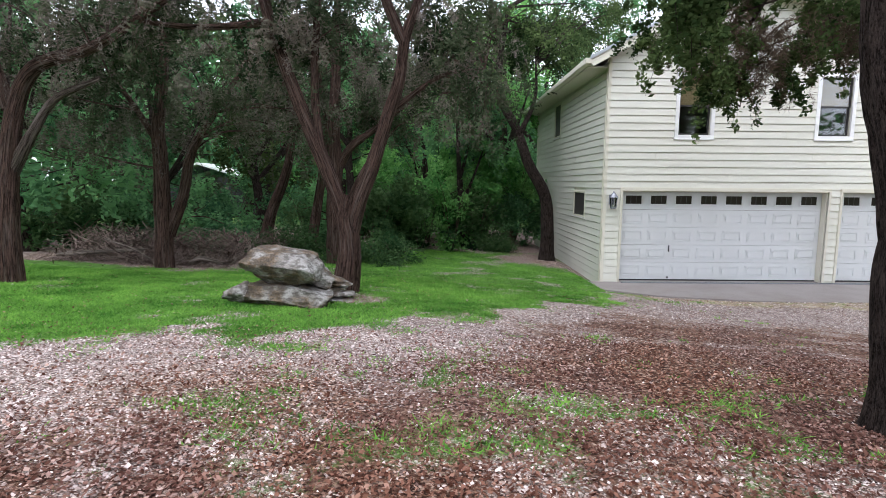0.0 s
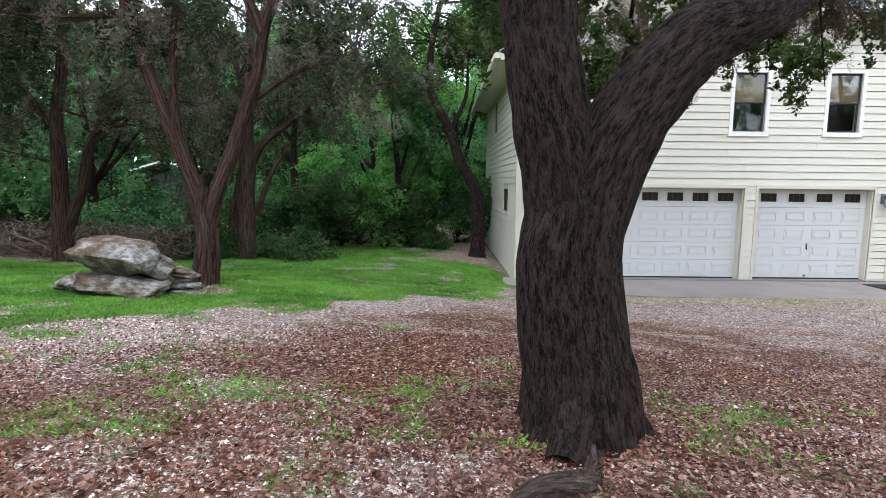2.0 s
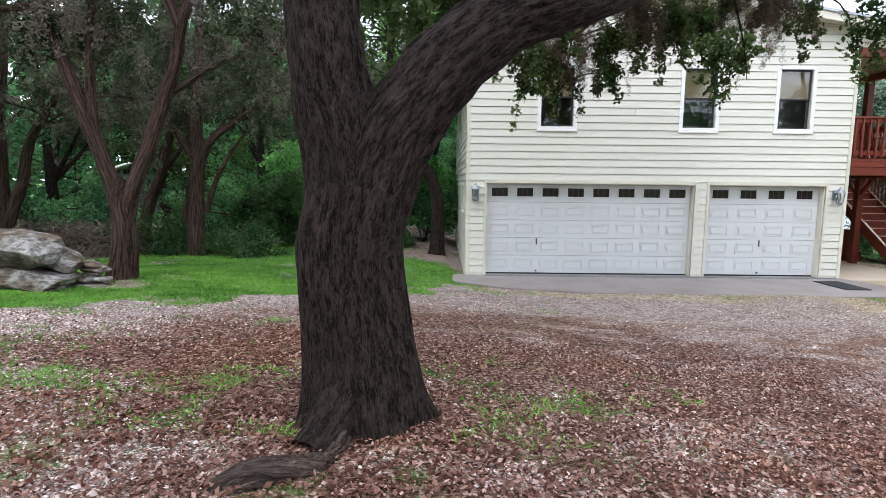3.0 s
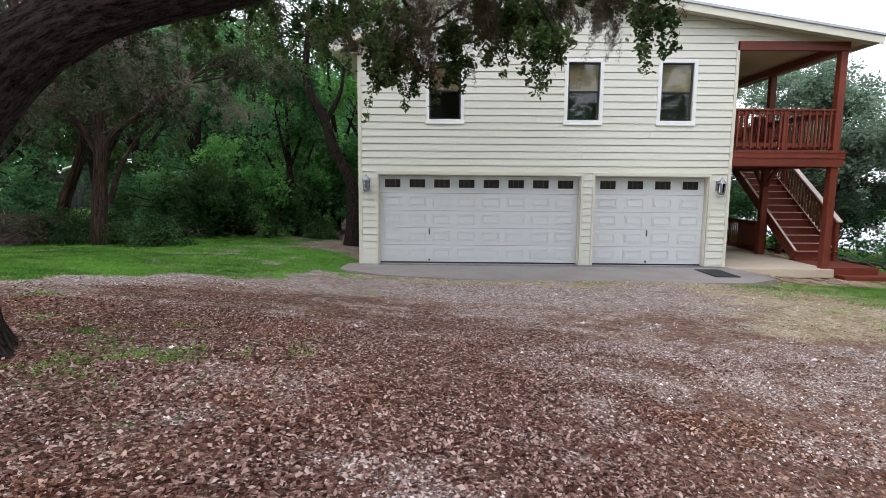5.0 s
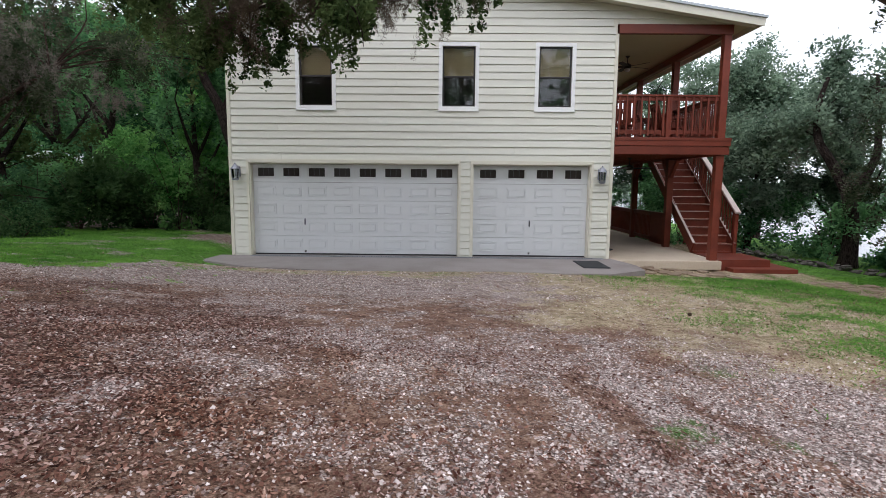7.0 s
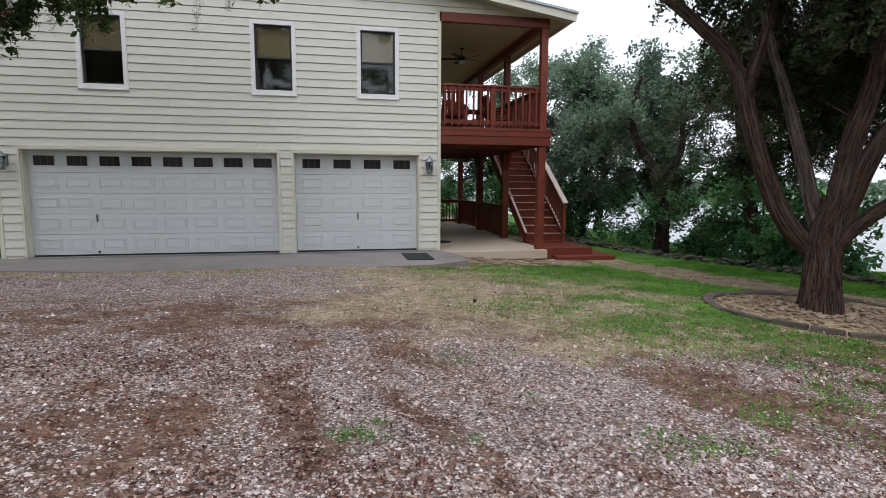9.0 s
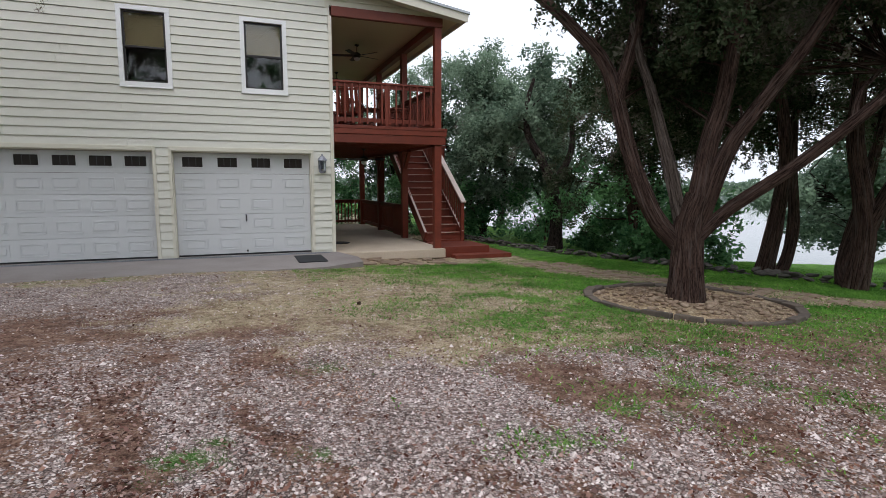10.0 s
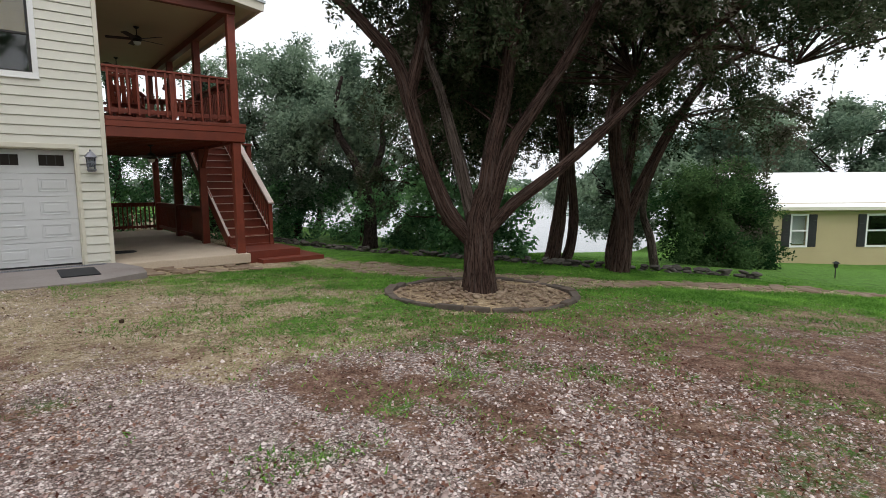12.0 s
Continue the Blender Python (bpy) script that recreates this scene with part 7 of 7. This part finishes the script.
BANDS = [(-2.5, 15.5, 1.2, 3.0, 1.5), (-5, 18, 3.0, 5.2, 0.6), (-6, 19, 5.2, 10.6, 0.16)]
rng = np.random.default_rng(71)
LV, LT = [], []
for x0, x1, y0, y1, dens in BANDS:
    x, y = scatter(int((x1 - x0) * (y1 - y0) * 2600 * dens), x0, x1, y0, y1, rng)
    g, dry, leaf = cover(x, y)
    keep = (rng.uniform(size=len(x)) < 0.15 + 0.85 * leaf ** 1.3 * (1 - 0.5 * g)) & outside(x, y)
    x, y = x[keep], y[keep]
    n = len(x)
    z = land(x, y) + rng.uniform(0.006, 0.022, n)
    a = rng.uniform(0, 6.283, n)
    whole = rng.uniform(size=n) < 0.4
    l, w = np.where(whole, rng.uniform(0.011, 0.021, n), rng.uniform(0.005, 0.012, n)), np.where(whole, rng.uniform(0.0065, 0.0115, n), rng.uniform(0.004, 0.008, n))
    d = np.stack([np.cos(a), np.sin(a), rng.normal(size=n) * 0.35], -1) * l[:, None]
    s = np.stack([-np.sin(a), np.cos(a), rng.normal(size=n) * 0.45], -1) * w[:, None]
    c = np.stack([x, y, z], -1)
    LV.append(np.stack([c - d, c + s, c + d, c - s], 1).reshape(-1, 3))
    # leaf tone is lowered around a point left of the oak
    darker = np.exp(-(((x - 1.2) / 2.2) ** 2 + ((y - 2.5) / 1.6) ** 2))
    LT.append(np.repeat(np.clip(rng.beta(0.85, 1.4, n) * (1 - 0.35 * darker), 0, 1), 4))
v = np.vstack(LV)
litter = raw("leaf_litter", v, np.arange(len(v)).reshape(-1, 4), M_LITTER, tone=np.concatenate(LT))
tagged(litter, "dry reddish-brown oak leaves strewn over the gravel", "fallen leaves", kind="stuff")

GV, GF, GT, k0 = [], [], [], 0
tris = np.array([(0, 1, 4), (1, 2, 4), (2, 3, 4), (3, 0, 4)])
for x0, x1, y0, y1, dens in BANDS:
    x, y = scatter(int((x1 - x0) * (y1 - y0) * 1300 * dens), x0, x1, y0, y1, rng)
    g, dry, leaf = cover(x, y)
    patch = pale(x, y)
    keep = (rng.uniform(size=len(x)) < (0.13 + 0.87 * patch ** 1.4) * (1 - 0.6 * leaf) * (1 - g) ** 2 * (1 - 0.15 * dry) * (1 + 0.8 * dry)) & outside(x, y)
    x, y = x[keep], y[keep]
    n = len(x)
    s = rng.uniform(0.005, 0.0145, n) * np.where(rng.uniform(size=n) < 0.03, 1.7, 1)
    a = rng.uniform(0, 6.283, n)[:, None] + np.array([0, 1.6, 3.0, 4.7])
    rr = s[:, None] * rng.uniform(0.8, 1.3, (n, 4))
    z = land(x, y)
    basev = np.stack([x[:, None] + rr * np.cos(a), y[:, None] + rr * np.sin(a), np.repeat(z[:, None] - 0.002, 4, 1)], -1)
    topv = np.stack([x, y, z + s * rng.uniform(0.6, 1.1, n)], -1)[:, None]
    GV.append(np.concatenate([basev, topv], 1).reshape(-1, 3))
    GF.append((np.arange(n)[:, None, None] * 5 + tris[None]).reshape(-1, 3) + k0)
    GT.append(np.repeat(np.clip(rng.normal(0.52, 0.30, n), 0, 1), 5))
    k0 += n * 5
gravel = raw("gravel", np.vstack(GV), np.vstack(GF), M_GRAVEL, tone=np.concatenate(GT))
tagged(gravel, "loose pale crushed-stone gravel on the drive", "gravel", kind="stuff")


def blades(name, label, spots, h, w, material, rng, lean=0.5):
    x, y = spots
    n = len(x)
    z = land(x, y)
    a = rng.uniform(0, 6.283, n)
    hh = h * rng.uniform(0.5, 1.4, n)
    c = np.stack([x, y, z - 0.01], -1)
    s = np.stack([np.cos(a), np.sin(a), 0 * a], -1) * (w * rng.uniform(0.7, 1.4, n))[:, None]
    tip = c + np.stack([rng.normal(size=n) * lean * hh, rng.normal(size=n) * lean * hh, hh + 0.01], -1)
    v = np.stack([c - s, c + s, tip], 1).reshape(-1, 3)
    tone = np.clip(0.42 + 1.1 * (fbm(x * 1.7, y * 1.7, 41) - 0.5) + 0.5 * (fbm(x * 7, y * 7, 43) - 0.5) + rng.normal(size=n) * 0.18, 0, 1)
    ob = raw(name, v, np.arange(n * 3).reshape(-1, 3), material, tone=np.repeat(tone, 3))
    return tagged(ob, label, "grass", kind="stuff")


def grass_spots(boxes, rng, which=0, power=1.0):
    xs, ys = [], []
    for n, x0, x1, y0, y1 in boxes:
        x, y = scatter(n, x0, x1, y0, y1, rng)
        c = cover(x, y)[which]
        keep = (rng.uniform(size=n) < c ** power) & outside(x, y)
        xs.append(x[keep])
        ys.append(y[keep])
    return np.concatenate(xs), np.concatenate(ys)


blades("grass", "short green clover-like lawn grass", grass_spots([(330000, -9, 5, 2.5, 10), (80000, -6, 4, 10, 17), (230000, 11.5, 22, 2, 12), (40000, 14, 24, 0, 14)], rng), 0.024, 0.0085, M_GRASS, rng, 1.3)
blades("grass_tuft", "fine green weeds and grass in the gravel", grass_spots([(300000, -3, 16, 1.2, 5), (50000, -3, 16, 5, 11)], rng, 0, 1.5), 0.024, 0.0032, M_WEED, rng, 1.1)
blades("dry_grass", "straw-coloured dry grass", grass_spots([(110000, 8, 19, 1.5, 11.5)], rng, 1, 1.2), 0.026, 0.0035, M_DRYGRASS, rng, 1.0)
